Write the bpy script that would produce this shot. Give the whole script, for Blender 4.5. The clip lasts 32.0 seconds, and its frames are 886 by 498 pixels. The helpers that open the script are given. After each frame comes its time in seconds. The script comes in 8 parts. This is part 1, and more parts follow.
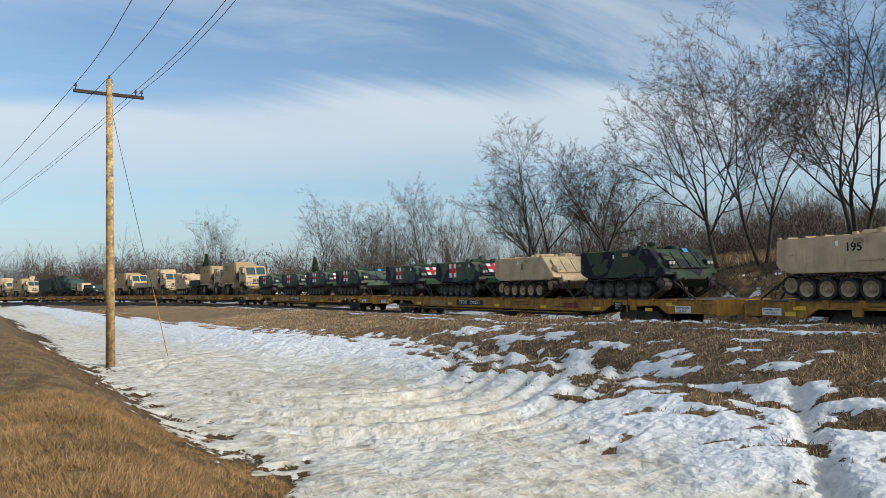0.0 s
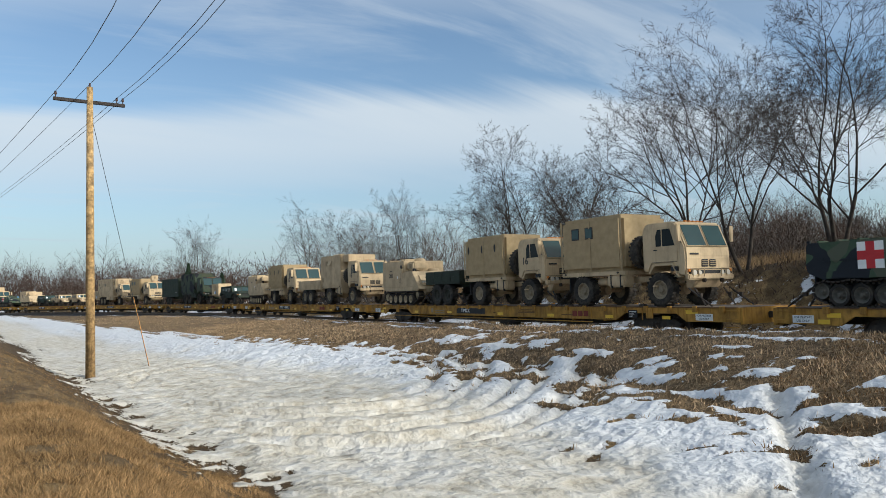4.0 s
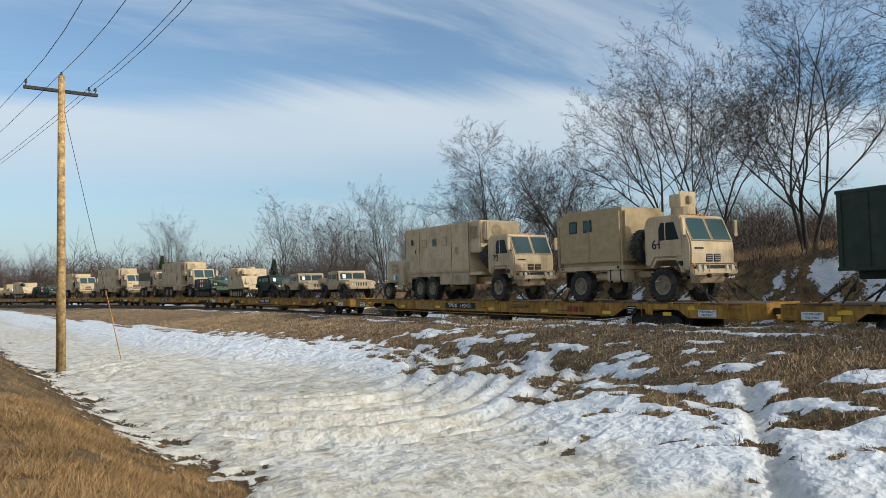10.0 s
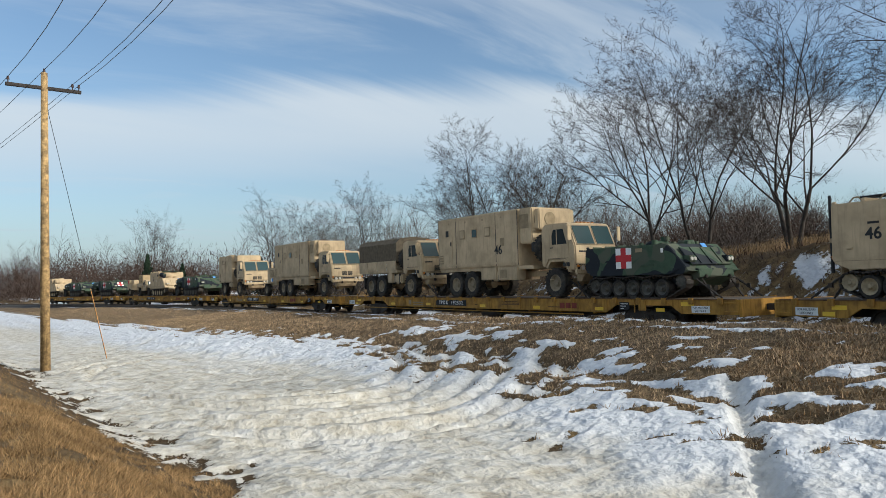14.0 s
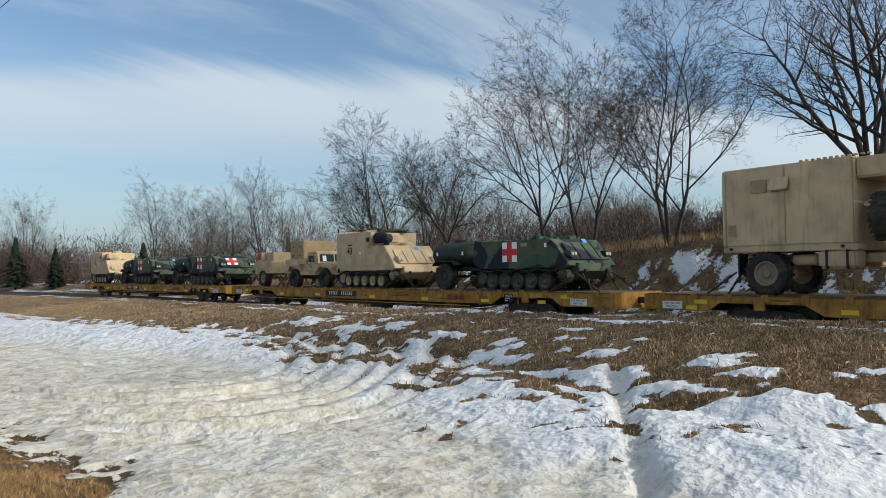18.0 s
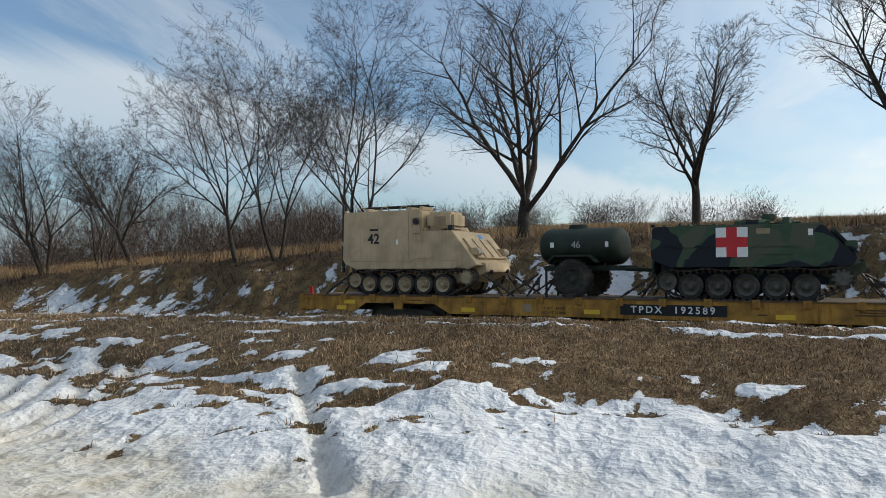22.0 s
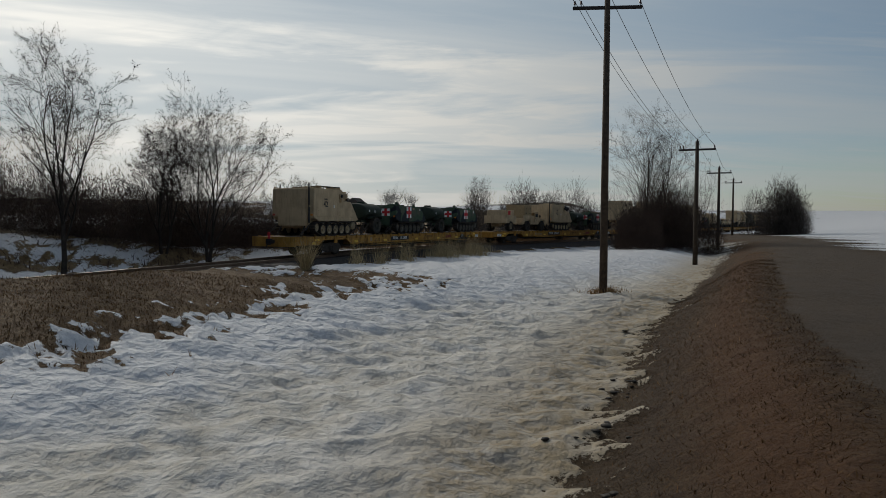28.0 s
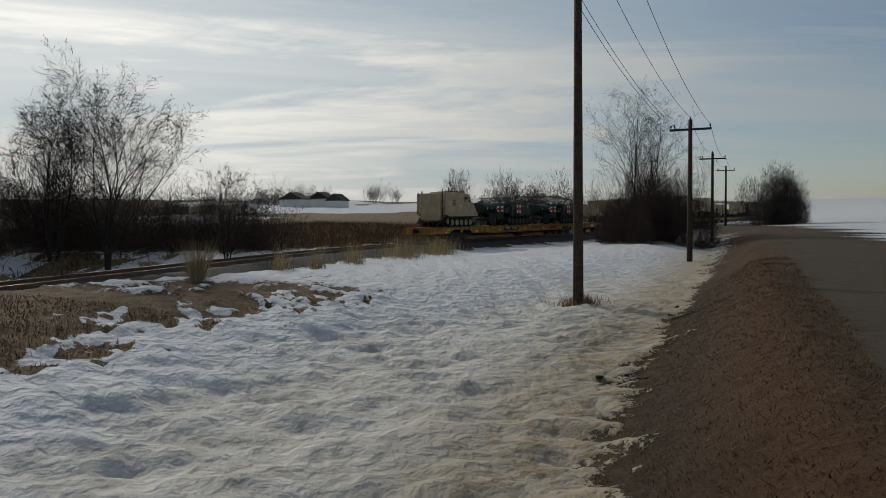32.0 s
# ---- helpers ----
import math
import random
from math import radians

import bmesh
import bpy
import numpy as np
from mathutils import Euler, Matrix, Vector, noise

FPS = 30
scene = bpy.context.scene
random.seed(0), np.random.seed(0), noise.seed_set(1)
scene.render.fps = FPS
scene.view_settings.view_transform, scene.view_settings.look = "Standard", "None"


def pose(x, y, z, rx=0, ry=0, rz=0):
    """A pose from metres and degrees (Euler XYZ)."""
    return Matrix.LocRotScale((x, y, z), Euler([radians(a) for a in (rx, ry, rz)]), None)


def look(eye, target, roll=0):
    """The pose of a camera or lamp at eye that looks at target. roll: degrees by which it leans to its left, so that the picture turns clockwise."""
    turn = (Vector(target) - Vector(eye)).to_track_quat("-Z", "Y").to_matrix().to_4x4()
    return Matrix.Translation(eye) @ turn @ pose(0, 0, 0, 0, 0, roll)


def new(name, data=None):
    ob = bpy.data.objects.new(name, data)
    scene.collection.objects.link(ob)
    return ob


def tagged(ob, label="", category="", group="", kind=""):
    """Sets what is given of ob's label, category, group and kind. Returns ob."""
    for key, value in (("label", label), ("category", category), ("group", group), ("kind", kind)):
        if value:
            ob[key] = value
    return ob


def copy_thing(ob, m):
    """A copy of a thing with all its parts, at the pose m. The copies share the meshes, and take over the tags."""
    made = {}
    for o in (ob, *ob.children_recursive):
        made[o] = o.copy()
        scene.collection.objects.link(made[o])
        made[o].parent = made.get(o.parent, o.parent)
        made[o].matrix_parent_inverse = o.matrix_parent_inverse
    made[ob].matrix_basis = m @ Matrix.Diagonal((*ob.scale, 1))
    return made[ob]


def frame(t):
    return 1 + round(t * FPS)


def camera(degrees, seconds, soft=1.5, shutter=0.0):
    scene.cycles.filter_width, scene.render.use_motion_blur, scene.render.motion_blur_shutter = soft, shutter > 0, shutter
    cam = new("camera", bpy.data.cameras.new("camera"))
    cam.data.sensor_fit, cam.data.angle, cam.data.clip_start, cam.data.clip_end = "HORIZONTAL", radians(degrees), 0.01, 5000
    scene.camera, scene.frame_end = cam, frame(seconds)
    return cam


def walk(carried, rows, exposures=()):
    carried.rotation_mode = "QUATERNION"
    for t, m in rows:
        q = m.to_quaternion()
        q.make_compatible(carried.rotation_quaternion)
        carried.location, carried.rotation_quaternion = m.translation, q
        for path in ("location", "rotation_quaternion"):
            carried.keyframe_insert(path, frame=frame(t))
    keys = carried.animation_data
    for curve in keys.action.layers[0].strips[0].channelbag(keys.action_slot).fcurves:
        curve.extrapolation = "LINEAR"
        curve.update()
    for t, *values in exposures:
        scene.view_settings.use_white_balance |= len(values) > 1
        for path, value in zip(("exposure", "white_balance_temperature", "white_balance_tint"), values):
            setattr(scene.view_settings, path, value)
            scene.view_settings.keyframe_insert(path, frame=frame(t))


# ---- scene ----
cam = camera(63.2, 32.0, soft=0.5)
EYE_Z = 1.9


def aim(x, y, yaw, pitch, roll):
    """A view from (x, y): yaw clockwise from +y, pitch up, in degrees."""
    a, b = radians(yaw), radians(pitch)
    return look((x, y, EYE_Z), (x + math.sin(a) * math.cos(b), y + math.cos(a) * math.cos(b), EYE_Z + math.sin(b)), roll)


PATH = [
    (0, aim(0.00, 0.00, -57.00, 2.62, -1.45)),
    (0.5, aim(0.00, 0.00, -56.87, 2.87, -1.56)),
    (1, aim(0.00, 0.00, -56.73, 2.95, -1.62)),
    (1.5, aim(0.00, 0.00, -56.65, 3.09, -1.58)),
    (2, aim(0.00, 0.00, -56.53, 2.86, -1.66)),
    (2.5, aim(0.00, 0.00, -56.34, 2.71, -1.59)),
    (3, aim(0.00, 0.00, -56.09, 2.83, -1.54)),
    (3.5, aim(0.00, 0.00, -55.90, 3.08, -1.58)),
    (5.5, aim(0.00, 0.00, -55.19, 3.55, -1.81)),
    (6, aim(0.00, 0.00, -55.14, 3.72, -1.66)),
    (6.5, aim(0.00, 0.00, -55.01, 3.64, -1.62)),
    (7, aim(0.00, 0.00, -54.71, 3.60, -1.63)),
    (7.5, aim(0.00, 0.00, -54.51, 3.57, -1.64)),
    (8, aim(0.00, 0.00, -54.29, 3.56, -1.49)),
    (8.5, aim(0.00, 0.00, -54.14, 3.45, -1.45)),
    (9, aim(0.00, 0.00, -54.00, 3.18, -1.38)),
    (9.5, aim(0.00, 0.00, -53.98, 2.88, -1.42)),
    (10, aim(0.00, 0.00, -53.87, 2.75, -1.35)),
    (10.5, aim(0.00, 0.00, -53.82, 2.61, -1.30)),
    (11, aim(0.00, 0.00, -53.44, 2.63, -1.24)),
    (11.5, aim(0.00, 0.00, -53.47, 2.71, -1.31)),
    (12, aim(0.00, 0.00, -53.28, 2.69, -1.30)),
    (12.5, aim(0.00, 0.00, -53.19, 2.56, -1.43)),
    (13, aim(0.00, 0.00, -53.28, 2.50, -1.48)),
    (13.5, aim(0.00, 0.00, -53.15, 2.49, -1.59)),
    (14, aim(0.00, 0.00, -52.88, 2.49, -1.62)),
    (14.5, aim(0.00, 0.00, -52.58, 2.41, -1.67)),
    (16.5, aim(0.00, 0.00, -49.54, 1.86, -0.68)),
    (17, aim(0.00, 0.00, -47.77, 1.78, -0.57)),
    (17.5, aim(0.00, 0.00, -46.07, 1.68, -0.58)),
    (18, aim(0.00, 0.00, -44.51, 1.61, -0.74)),
    (18.5, aim(0.00, 0.00, -43.20, 1.84, -0.88)),
    (19, aim(0.00, 0.00, -41.59, 1.97, -0.81)),
    (19.5, aim(0.00, 0.00, -40.05, 2.13, -0.65)),
    (20, aim(0.00, 0.00, -38.26, 2.34, -0.69)),
    (20.5, aim(0.00, 0.00, -35.83, 2.23, -0.58)),
    (21, aim(0.00, 0.00, -33.08, 1.93, -0.42)),
    (21.5, aim(0.00, 0.00, -28.86, 1.67, -0.43)),
    (22, aim(0.00, 0.00, -20.10, 1.52, -0.28)),
    (22.5, aim(0.00, 0.00, -4.94, 1.27, -0.58)),
    (23, aim(0.00, 0.00, 13.47, 0.20, -0.70)),
    (23.5, aim(0.00, 0.00, 30.75, -0.86, -1.10)),
    (24, aim(0.30, -0.10, 47.84, -1.80, -1.36)),
    (24.5, aim(4.70, -1.60, 55.90, -2.30, -1.00)),
    (25, aim(10.90, -3.75, 60.90, -2.40, -0.50)),
    (25.5, aim(13.60, -4.68, 69.50, -2.55, -0.10)),
    (26, aim(14.21, -4.91, 77.36, -2.60, 0.20)),
    (26.5, aim(14.79, -5.11, 82.73, -2.25, 0.50)),
    (28.5, aim(20.35, -7.03, 93.33, -2.10, 0.15)),
    (29, aim(20.72, -7.15, 93.49, -1.95, 0.00)),
    (29.5, aim(22.60, -7.80, 92.85, -2.05, -0.15)),
    (30, aim(24.23, -8.37, 92.78, -2.10, -0.35)),
    (30.5, aim(25.07, -8.66, 92.57, -2.30, -0.60)),
    (31, aim(25.60, -8.84, 93.06, -2.35, -0.58)),
    (31.5, aim(25.61, -8.84, 93.16, -2.50, -0.60)),
    (32, aim(25.62, -8.85, 93.04, -2.60, -0.57)),
]
walk(cam, PATH, exposures=[(0, 0.20, 6210, 7), (12, 0.16, 6210, 7), (20, 0.15, 6210, 7), (22, 0.08, 6210, 7), (22.5, -0.25, 6210, 7), (23, -0.65, 6220, 7), (24, -1.22, 6300, 7), (25, -1.32, 6300, 7), (26.5, -1.27, 6350, 8), (28.5, -1.12, 6400, 8), (32, -1.10, 6400, 8)])

# ---- light ----
SUN_AZ, SUN_EL = 62.0, 27.0
world = bpy.data.worlds.new("sky")
scene.world = world
world.use_nodes = True
wn, wl = world.node_tree.nodes, world.node_tree.links
wn.clear()


sky = wn.new("ShaderNodeTexSky")
sky.sky_type, sky.sun_disc = "NISHITA", False
sky.sun_elevation, sky.sun_rotation = radians(SUN_EL), radians(SUN_AZ)
sky.air_density, sky.dust_density, sky.ozone_density = 1.0, 0.6, 1.6
wtc = wn.new("ShaderNodeTexCoord")
wsep = wn.new("ShaderNodeSeparateXYZ")
wl.new(wtc.outputs["Generated"], wsep.inputs[0])


def wmath(op, a, b=None, clamp=False):
    n = wn.new("ShaderNodeMath")
    n.operation, n.use_clamp = op, clamp
    for i, q in enumerate((a, b)):
        if q is None:
            continue
        if isinstance(q, (int, float)):
            n.inputs[i].default_value = q
        else:
            wl.new(q, n.inputs[i])
    return n.outputs[0]


zc = wmath("MAXIMUM", wsep.outputs[2], 0.0)
zd = wmath("ADD", zc, 0.09)
wcx, wcy = wmath("DIVIDE", wsep.outputs[0], zd), wmath("DIVIDE", wsep.outputs[1], zd)
wcomb = wn.new("ShaderNodeCombineXYZ")
wl.new(wcx, wcomb.inputs[0]), wl.new(wcy, wcomb.inputs[1])


def cloud(scale, rot, stretch, detail, lo, hi, dist=0.6, off=0.0):
    mp = wn.new("ShaderNodeMapping")
    mp.inputs["Rotation"].default_value = (0, 0, radians(rot))
    mp.inputs["Scale"].default_value = (scale, scale * stretch, 1)
    mp.inputs["Location"].default_value = (off, off * 0.7, 0)
    wl.new(wcomb.outputs[0], mp.inputs[0])
    nz = wn.new("ShaderNodeTexNoise")
    nz.inputs["Scale"].default_value, nz.inputs["Detail"].default_value = 1.0, detail
    nz.inputs["Roughness"].default_value, nz.inputs["Distortion"].default_value = 0.58, dist
    wl.new(mp.outputs[0], nz.inputs["Vector"])
    mr = wn.new("ShaderNodeMapRange")
    mr.interpolation_type = "SMOOTHSTEP"
    mr.inputs["From Min"].default_value, mr.inputs["From Max"].default_value = lo, hi
    wl.new(nz.outputs["Fac"], mr.inputs[0])
    return mr.outputs[0]


wisp = cloud(0.55, 35, 0.32, 8, 0.30, 0.72, 0.8, 1.7)
fine = cloud(1.5, 20, 0.30, 8, 0.46, 0.70, 0.9, 4.2)
# a long sheet of high cloud across the west, ragged at its rims
along = wmath("ADD", wmath("MULTIPLY", wcx, -0.866), wmath("MULTIPLY", wcy, 0.5))
along = wmath("ADD", along, wmath("MULTIPLY", wmath("SUBTRACT", wisp, 0.5), 0.55))


def wstep(v, a, b, lo=0.0, hi=1.0):
    n = wn.new("ShaderNodeMapRange")
    n.interpolation_type = "SMOOTHSTEP"
    n.inputs["From Min"].default_value, n.inputs["From Max"].default_value = a, b
    n.inputs["To Min"].default_value, n.inputs["To Max"].default_value = lo, hi
    wl.new(v, n.inputs[0])
    return n.outputs[0]


sheet_ = wmath("MULTIPLY", wmath("MULTIPLY", wstep(along, 2.45, 2.85), wstep(along, 3.0, 4.7, 1.0, 0.06)), wmath("ADD", wmath("MULTIPLY", wisp, 0.28), 0.66))
upper = wmath("MULTIPLY", wstep(along, 2.15, 1.75), wmath("ADD", wmath("MULTIPLY", wisp, 0.7), 0.1))
cl = wmath("MAXIMUM", wmath("MAXIMUM", sheet_, wmath("MULTIPLY", upper, 0.75)), wmath("MULTIPLY", fine, 0.45))
wdot = wn.new("ShaderNodeVectorMath")
wdot.operation = "DOT_PRODUCT"
wl.new(wtc.outputs["Generated"], wdot.inputs[0])
wdot.inputs[1].default_value = (math.sin(radians(SUN_AZ)) * math.cos(radians(SUN_EL)), math.cos(radians(SUN_AZ)) * math.cos(radians(SUN_EL)), math.sin(radians(SUN_EL)))
toward = wmath("POWER", wmath("MAXIMUM", wdot.outputs["Value"], 0.0), 4.0)
bright = wmath("ADD", wmath("MULTIPLY", toward, 12.5), 6.2)
# thin veil that thickens towards the sun and the horizon
streak = cloud(0.55, 62, 0.30, 9, 0.43, 0.57, 0.9, 2.6)
ripple = cloud(2.6, 40, 0.45, 9, 0.42, 0.62, 0.6, 7.1)
streak = wmath("ADD", wmath("MULTIPLY", streak, 0.72), wmath("MULTIPLY", wmath("MULTIPLY", ripple, wmath("ADD", wmath("MULTIPLY", streak, 0.6), 0.4)), 0.40), True)
veil = wmath("MULTIPLY", wstep(wdot.outputs["Value"], 0.20, 0.90), wmath("ADD", wmath("MULTIPLY", streak, 0.72), 0.26))
glow = wmath("MULTIPLY", wmath("POWER", wmath("SUBTRACT", 1.0, zc), 9.0), 0.09)
cover = wmath("ADD", wmath("MAXIMUM", cl, veil), glow, True)
cloudcol = wn.new("ShaderNodeMix")
cloudcol.data_type = "RGBA"
cloudcol.blend_type = "MULTIPLY"
cloudcol.inputs["Factor"].default_value = 1.0
wtint = wn.new("ShaderNodeMix")
wtint.data_type = "RGBA"
wtint.inputs[6].default_value, wtint.inputs[7].default_value = (0.93, 0.97, 1.0, 1), (1.0, 0.965, 0.90, 1)
wl.new(wstep(wdot.outputs["Value"], 0.3, 0.8), wtint.inputs["Factor"])
wl.new(wtint.outputs[2], cloudcol.inputs[6])
wl.new(bright, cloudcol.inputs[7])
skymix = wn.new("ShaderNodeMix")
skymix.data_type = "RGBA"
wl.new(cover, skymix.inputs["Factor"])
bluemix = wn.new("ShaderNodeMix")
bluemix.data_type = "RGBA"
bluemix.inputs[7].default_value = (4.4, 6.0, 7.4, 1)
wl.new(wstep(wdot.outputs["Value"], 0.35, 0.85, 0.0, 0.7), bluemix.inputs["Factor"])
azure = wn.new("ShaderNodeMix")
azure.data_type, azure.blend_type = "RGBA", "MULTIPLY"
azure.inputs["Factor"].default_value = 1.0
azure.inputs[7].default_value = (0.97, 1.01, 1.02, 1)
wl.new(sky.outputs[0], azure.inputs[6])
wl.new(azure.outputs[2], bluemix.inputs[6])
wl.new(bluemix.outputs[2], skymix.inputs[6])
wl.new(cloudcol.outputs[2], skymix.inputs[7])
# blue-grey haze low over the land, away from the sun
hazef = wmath("MULTIPLY", wmath("POWER", wmath("SUBTRACT", 1.0, zc), 7.0), wstep(wdot.outputs["Value"], 0.45, -0.10, 0.0, 0.85))
hazemix = wn.new("ShaderNodeMix")
hazemix.data_type = "RGBA"
hazemix.inputs[7].default_value = (2.35, 3.1, 3.8, 1)
wl.new(hazef, hazemix.inputs["Factor"])
wl.new(skymix.outputs[2], hazemix.inputs[6])
bg = wn.new("ShaderNodeBackground")
bg.inputs["Strength"].default_value = 0.12
wl.new(hazemix.outputs[2], bg.inputs[0])
wo = wn.new("ShaderNodeOutputWorld")
wl.new(bg.outputs[0], wo.inputs[0])

sun_data = bpy.data.lights.new("sun", "SUN")
sun_data.energy, sun_data.angle, sun_data.color = 3.3, radians(1.2), (1.0, 0.93, 0.82)
sun = new("sun", sun_data)
sa, se = radians(SUN_AZ), radians(SUN_EL)
sun.matrix_world = look((60 * math.sin(sa), 60 * math.cos(sa), 40), (60 * math.sin(sa) - math.sin(sa) * math.cos(se), 60 * math.cos(sa) - math.cos(sa) * math.cos(se), 40 - math.sin(se)))


# ---- materials ----
def mat(name, color=(0.5, 0.5, 0.5), rough=0.7, metal=0.0, var=0.15, scale=3.0, bump=0.0, bscale=30.0, dirt=None, dirt_amt=0.0, spec=0.4, streak=0.0, island=0.0):
    """A surface with mottling at two scales, an optional dirt tint and fine relief."""
    m = bpy.data.materials.new(name)
    m.use_nodes = True
    nt = m.node_tree
    b = nt.nodes["Principled BSDF"]
    b.inputs["Roughness"].default_value, b.inputs["Metallic"].default_value = rough, metal
    b.inputs["Specular IOR Level"].default_value = spec
    tc = nt.nodes.new("ShaderNodeTexCoord")
    n1 = nt.nodes.new("ShaderNodeTexNoise")
    n1.inputs["Scale"].default_value, n1.inputs["Detail"].default_value = scale, 6
    nt.links.new(tc.outputs["Object"], n1.inputs["Vector"])
    mr = nt.nodes.new("ShaderNodeMapRange")
    mr.inputs["From Min"].default_value, mr.inputs["From Max"].default_value = 0.3, 0.7
    mr.inputs["To Min"].default_value, mr.inputs["To Max"].default_value = 1 - var, 1 + var
    nt.links.new(n1.outputs["Fac"], mr.inputs[0])
    info = nt.nodes.new("ShaderNodeObjectInfo")
    mr2 = nt.nodes.new("ShaderNodeMapRange")
    mr2.inputs["To Min"].default_value, mr2.inputs["To Max"].default_value = 1 - var * 0.4, 1 + var * 0.4
    nt.links.new(info.outputs["Random"], mr2.inputs[0])
    mu = nt.nodes.new("ShaderNodeMath")
    mu.operation = "MULTIPLY"
    nt.links.new(mr.outputs[0], mu.inputs[0]), nt.links.new(mr2.outputs[0], mu.inputs[1])
    mx = nt.nodes.new("ShaderNodeMix")
    mx.data_type, mx.blend_type = "RGBA", "MULTIPLY"
    mx.inputs["Factor"].default_value = 1
    mx.inputs[6].default_value = (*color, 1)
    nt.links.new(mu.outputs[0], mx.inputs[7])
    out = mx.outputs[2]
    if dirt:
        n2 = nt.nodes.new("ShaderNodeTexNoise")
        n2.inputs["Scale"].default_value, n2.inputs["Detail"].default_value = scale * 0.7, 8
        n2.inputs["Roughness"].default_value = 0.65
        nt.links.new(tc.outputs["Object"], n2.inputs["Vector"])
        r2 = nt.nodes.new("ShaderNodeMapRange")
        r2.inputs["From Min"].default_value, r2.inputs["From Max"].default_value = 0.45, 0.75
        r2.inputs["To Max"].default_value = dirt_amt
        nt.links.new(n2.outputs["Fac"], r2.inputs[0])
        m2 = nt.nodes.new("ShaderNodeMix")
        m2.data_type = "RGBA"
        nt.links.new(r2.outputs[0], m2.inputs["Factor"])
        nt.links.new(out, m2.inputs[6])
        m2.inputs[7].default_value = (*dirt, 1)
        out = m2.outputs[2]
    if streak:
        mp = nt.nodes.new("ShaderNodeMapping")
        mp.inputs["Scale"].default_value = (1.0, 1.0, 0.10)
        n4 = nt.nodes.new("ShaderNodeTexNoise")
        n4.inputs["Scale"].default_value, n4.inputs["Detail"].default_value = 11.0, 7
        nt.links.new(tc.outputs["Object"], mp.inputs[0]), nt.links.new(mp.outputs[0], n4.inputs["Vector"])
        r4 = nt.nodes.new("ShaderNodeMapRange")
        r4.inputs["From Min"].default_value, r4.inputs["From Max"].default_value = 0.52, 0.72
        r4.inputs["To Max"].default_value = streak
        nt.links.new(n4.outputs["Fac"], r4.inputs[0])
        m4 = nt.nodes.new("ShaderNodeMix")
        m4.data_type = "RGBA"
        nt.links.new(r4.outputs[0], m4.inputs["Factor"])
        nt.links.new(out, m4.inputs[6])
        m4.inputs[7].default_value = (*[c * 0.35 for c in color], 1)
        out = m4.outputs[2]
    if island:
        geo = nt.nodes.new("ShaderNodeNewGeometry")
        r5 = nt.nodes.new("ShaderNodeMapRange")
        r5.inputs["To Min"].default_value, r5.inputs["To Max"].default_value = 1 - island, 1 + island
        nt.links.new(geo.outputs["Random Per Island"], r5.inputs[0])
        m5 = nt.nodes.new("ShaderNodeMix")
        m5.data_type, m5.blend_type = "RGBA", "MULTIPLY"
        m5.inputs["Factor"].default_value = 1.0
        nt.links.new(out, m5.inputs[6]), nt.links.new(r5.outputs[0], m5.inputs[7])
        out = m5.outputs[2]
    nt.links.new(out, b.inputs["Base Color"])
    if bump:
        n3 = nt.nodes.new("ShaderNodeTexNoise")
        n3.inputs["Scale"].default_value, n3.inputs["Detail"].default_value = bscale, 5
        nt.links.new(tc.outputs["Object"], n3.inputs["Vector"])
        bp = nt.nodes.new("ShaderNodeBump")
        bp.inputs["Strength"].default_value, bp.inputs["Distance"].default_value = bump, 0.02
        nt.links.new(n3.outputs["Fac"], bp.inputs["Height"])
        nt.links.new(bp.outputs[0], b.inputs["Normal"])
    return m


def camo_mat(name, base, second, third, rough=0.75, scale=1.1):
    """Disruptive pattern paint in three colours with soft-edged blotches."""
    m = mat(name, base, rough, 0, 0.12, 6.0, dirt=(0.12, 0.11, 0.08), dirt_amt=0.25, spec=0.25)
    nt = m.node_tree
    b = nt.nodes["Principled BSDF"]
    src = b.inputs["Base Color"].links[0].from_socket
    tc = nt.nodes.new("ShaderNodeTexCoord")
    for k, (col, lo, off) in enumerate(((second, 0.53, 0.0), (third, 0.58, 7.3))):
        mp = nt.nodes.new("ShaderNodeMapping")
        mp.inputs["Location"].default_value = (off, off * 0.6, off * 0.3)
        nt.links.new(tc.outputs["Object"], mp.inputs[0])
        n = nt.nodes.new("ShaderNodeTexNoise")
        n.inputs["Scale"].default_value, n.inputs["Detail"].default_value = scale, 1.2
        n.inputs["Distortion"].default_value = 0.6
        nt.links.new(mp.outputs[0], n.inputs["Vector"])
        r = nt.nodes.new("ShaderNodeMapRange")
        r.inputs["From Min"].default_value, r.inputs["From Max"].default_value = lo, lo + 0.012
        nt.links.new(n.outputs["Fac"], r.inputs[0])
        x = nt.nodes.new("ShaderNodeMix")
        x.data_type = "RGBA"
        nt.links.new(r.outputs[0], x.inputs["Factor"])
        nt.links.new(src, x.inputs[6])
        x.inputs[7].default_value = (*col, 1)
        src = x.outputs[2]
    nt.links.new(src, b.inputs["Base Color"])
    return m


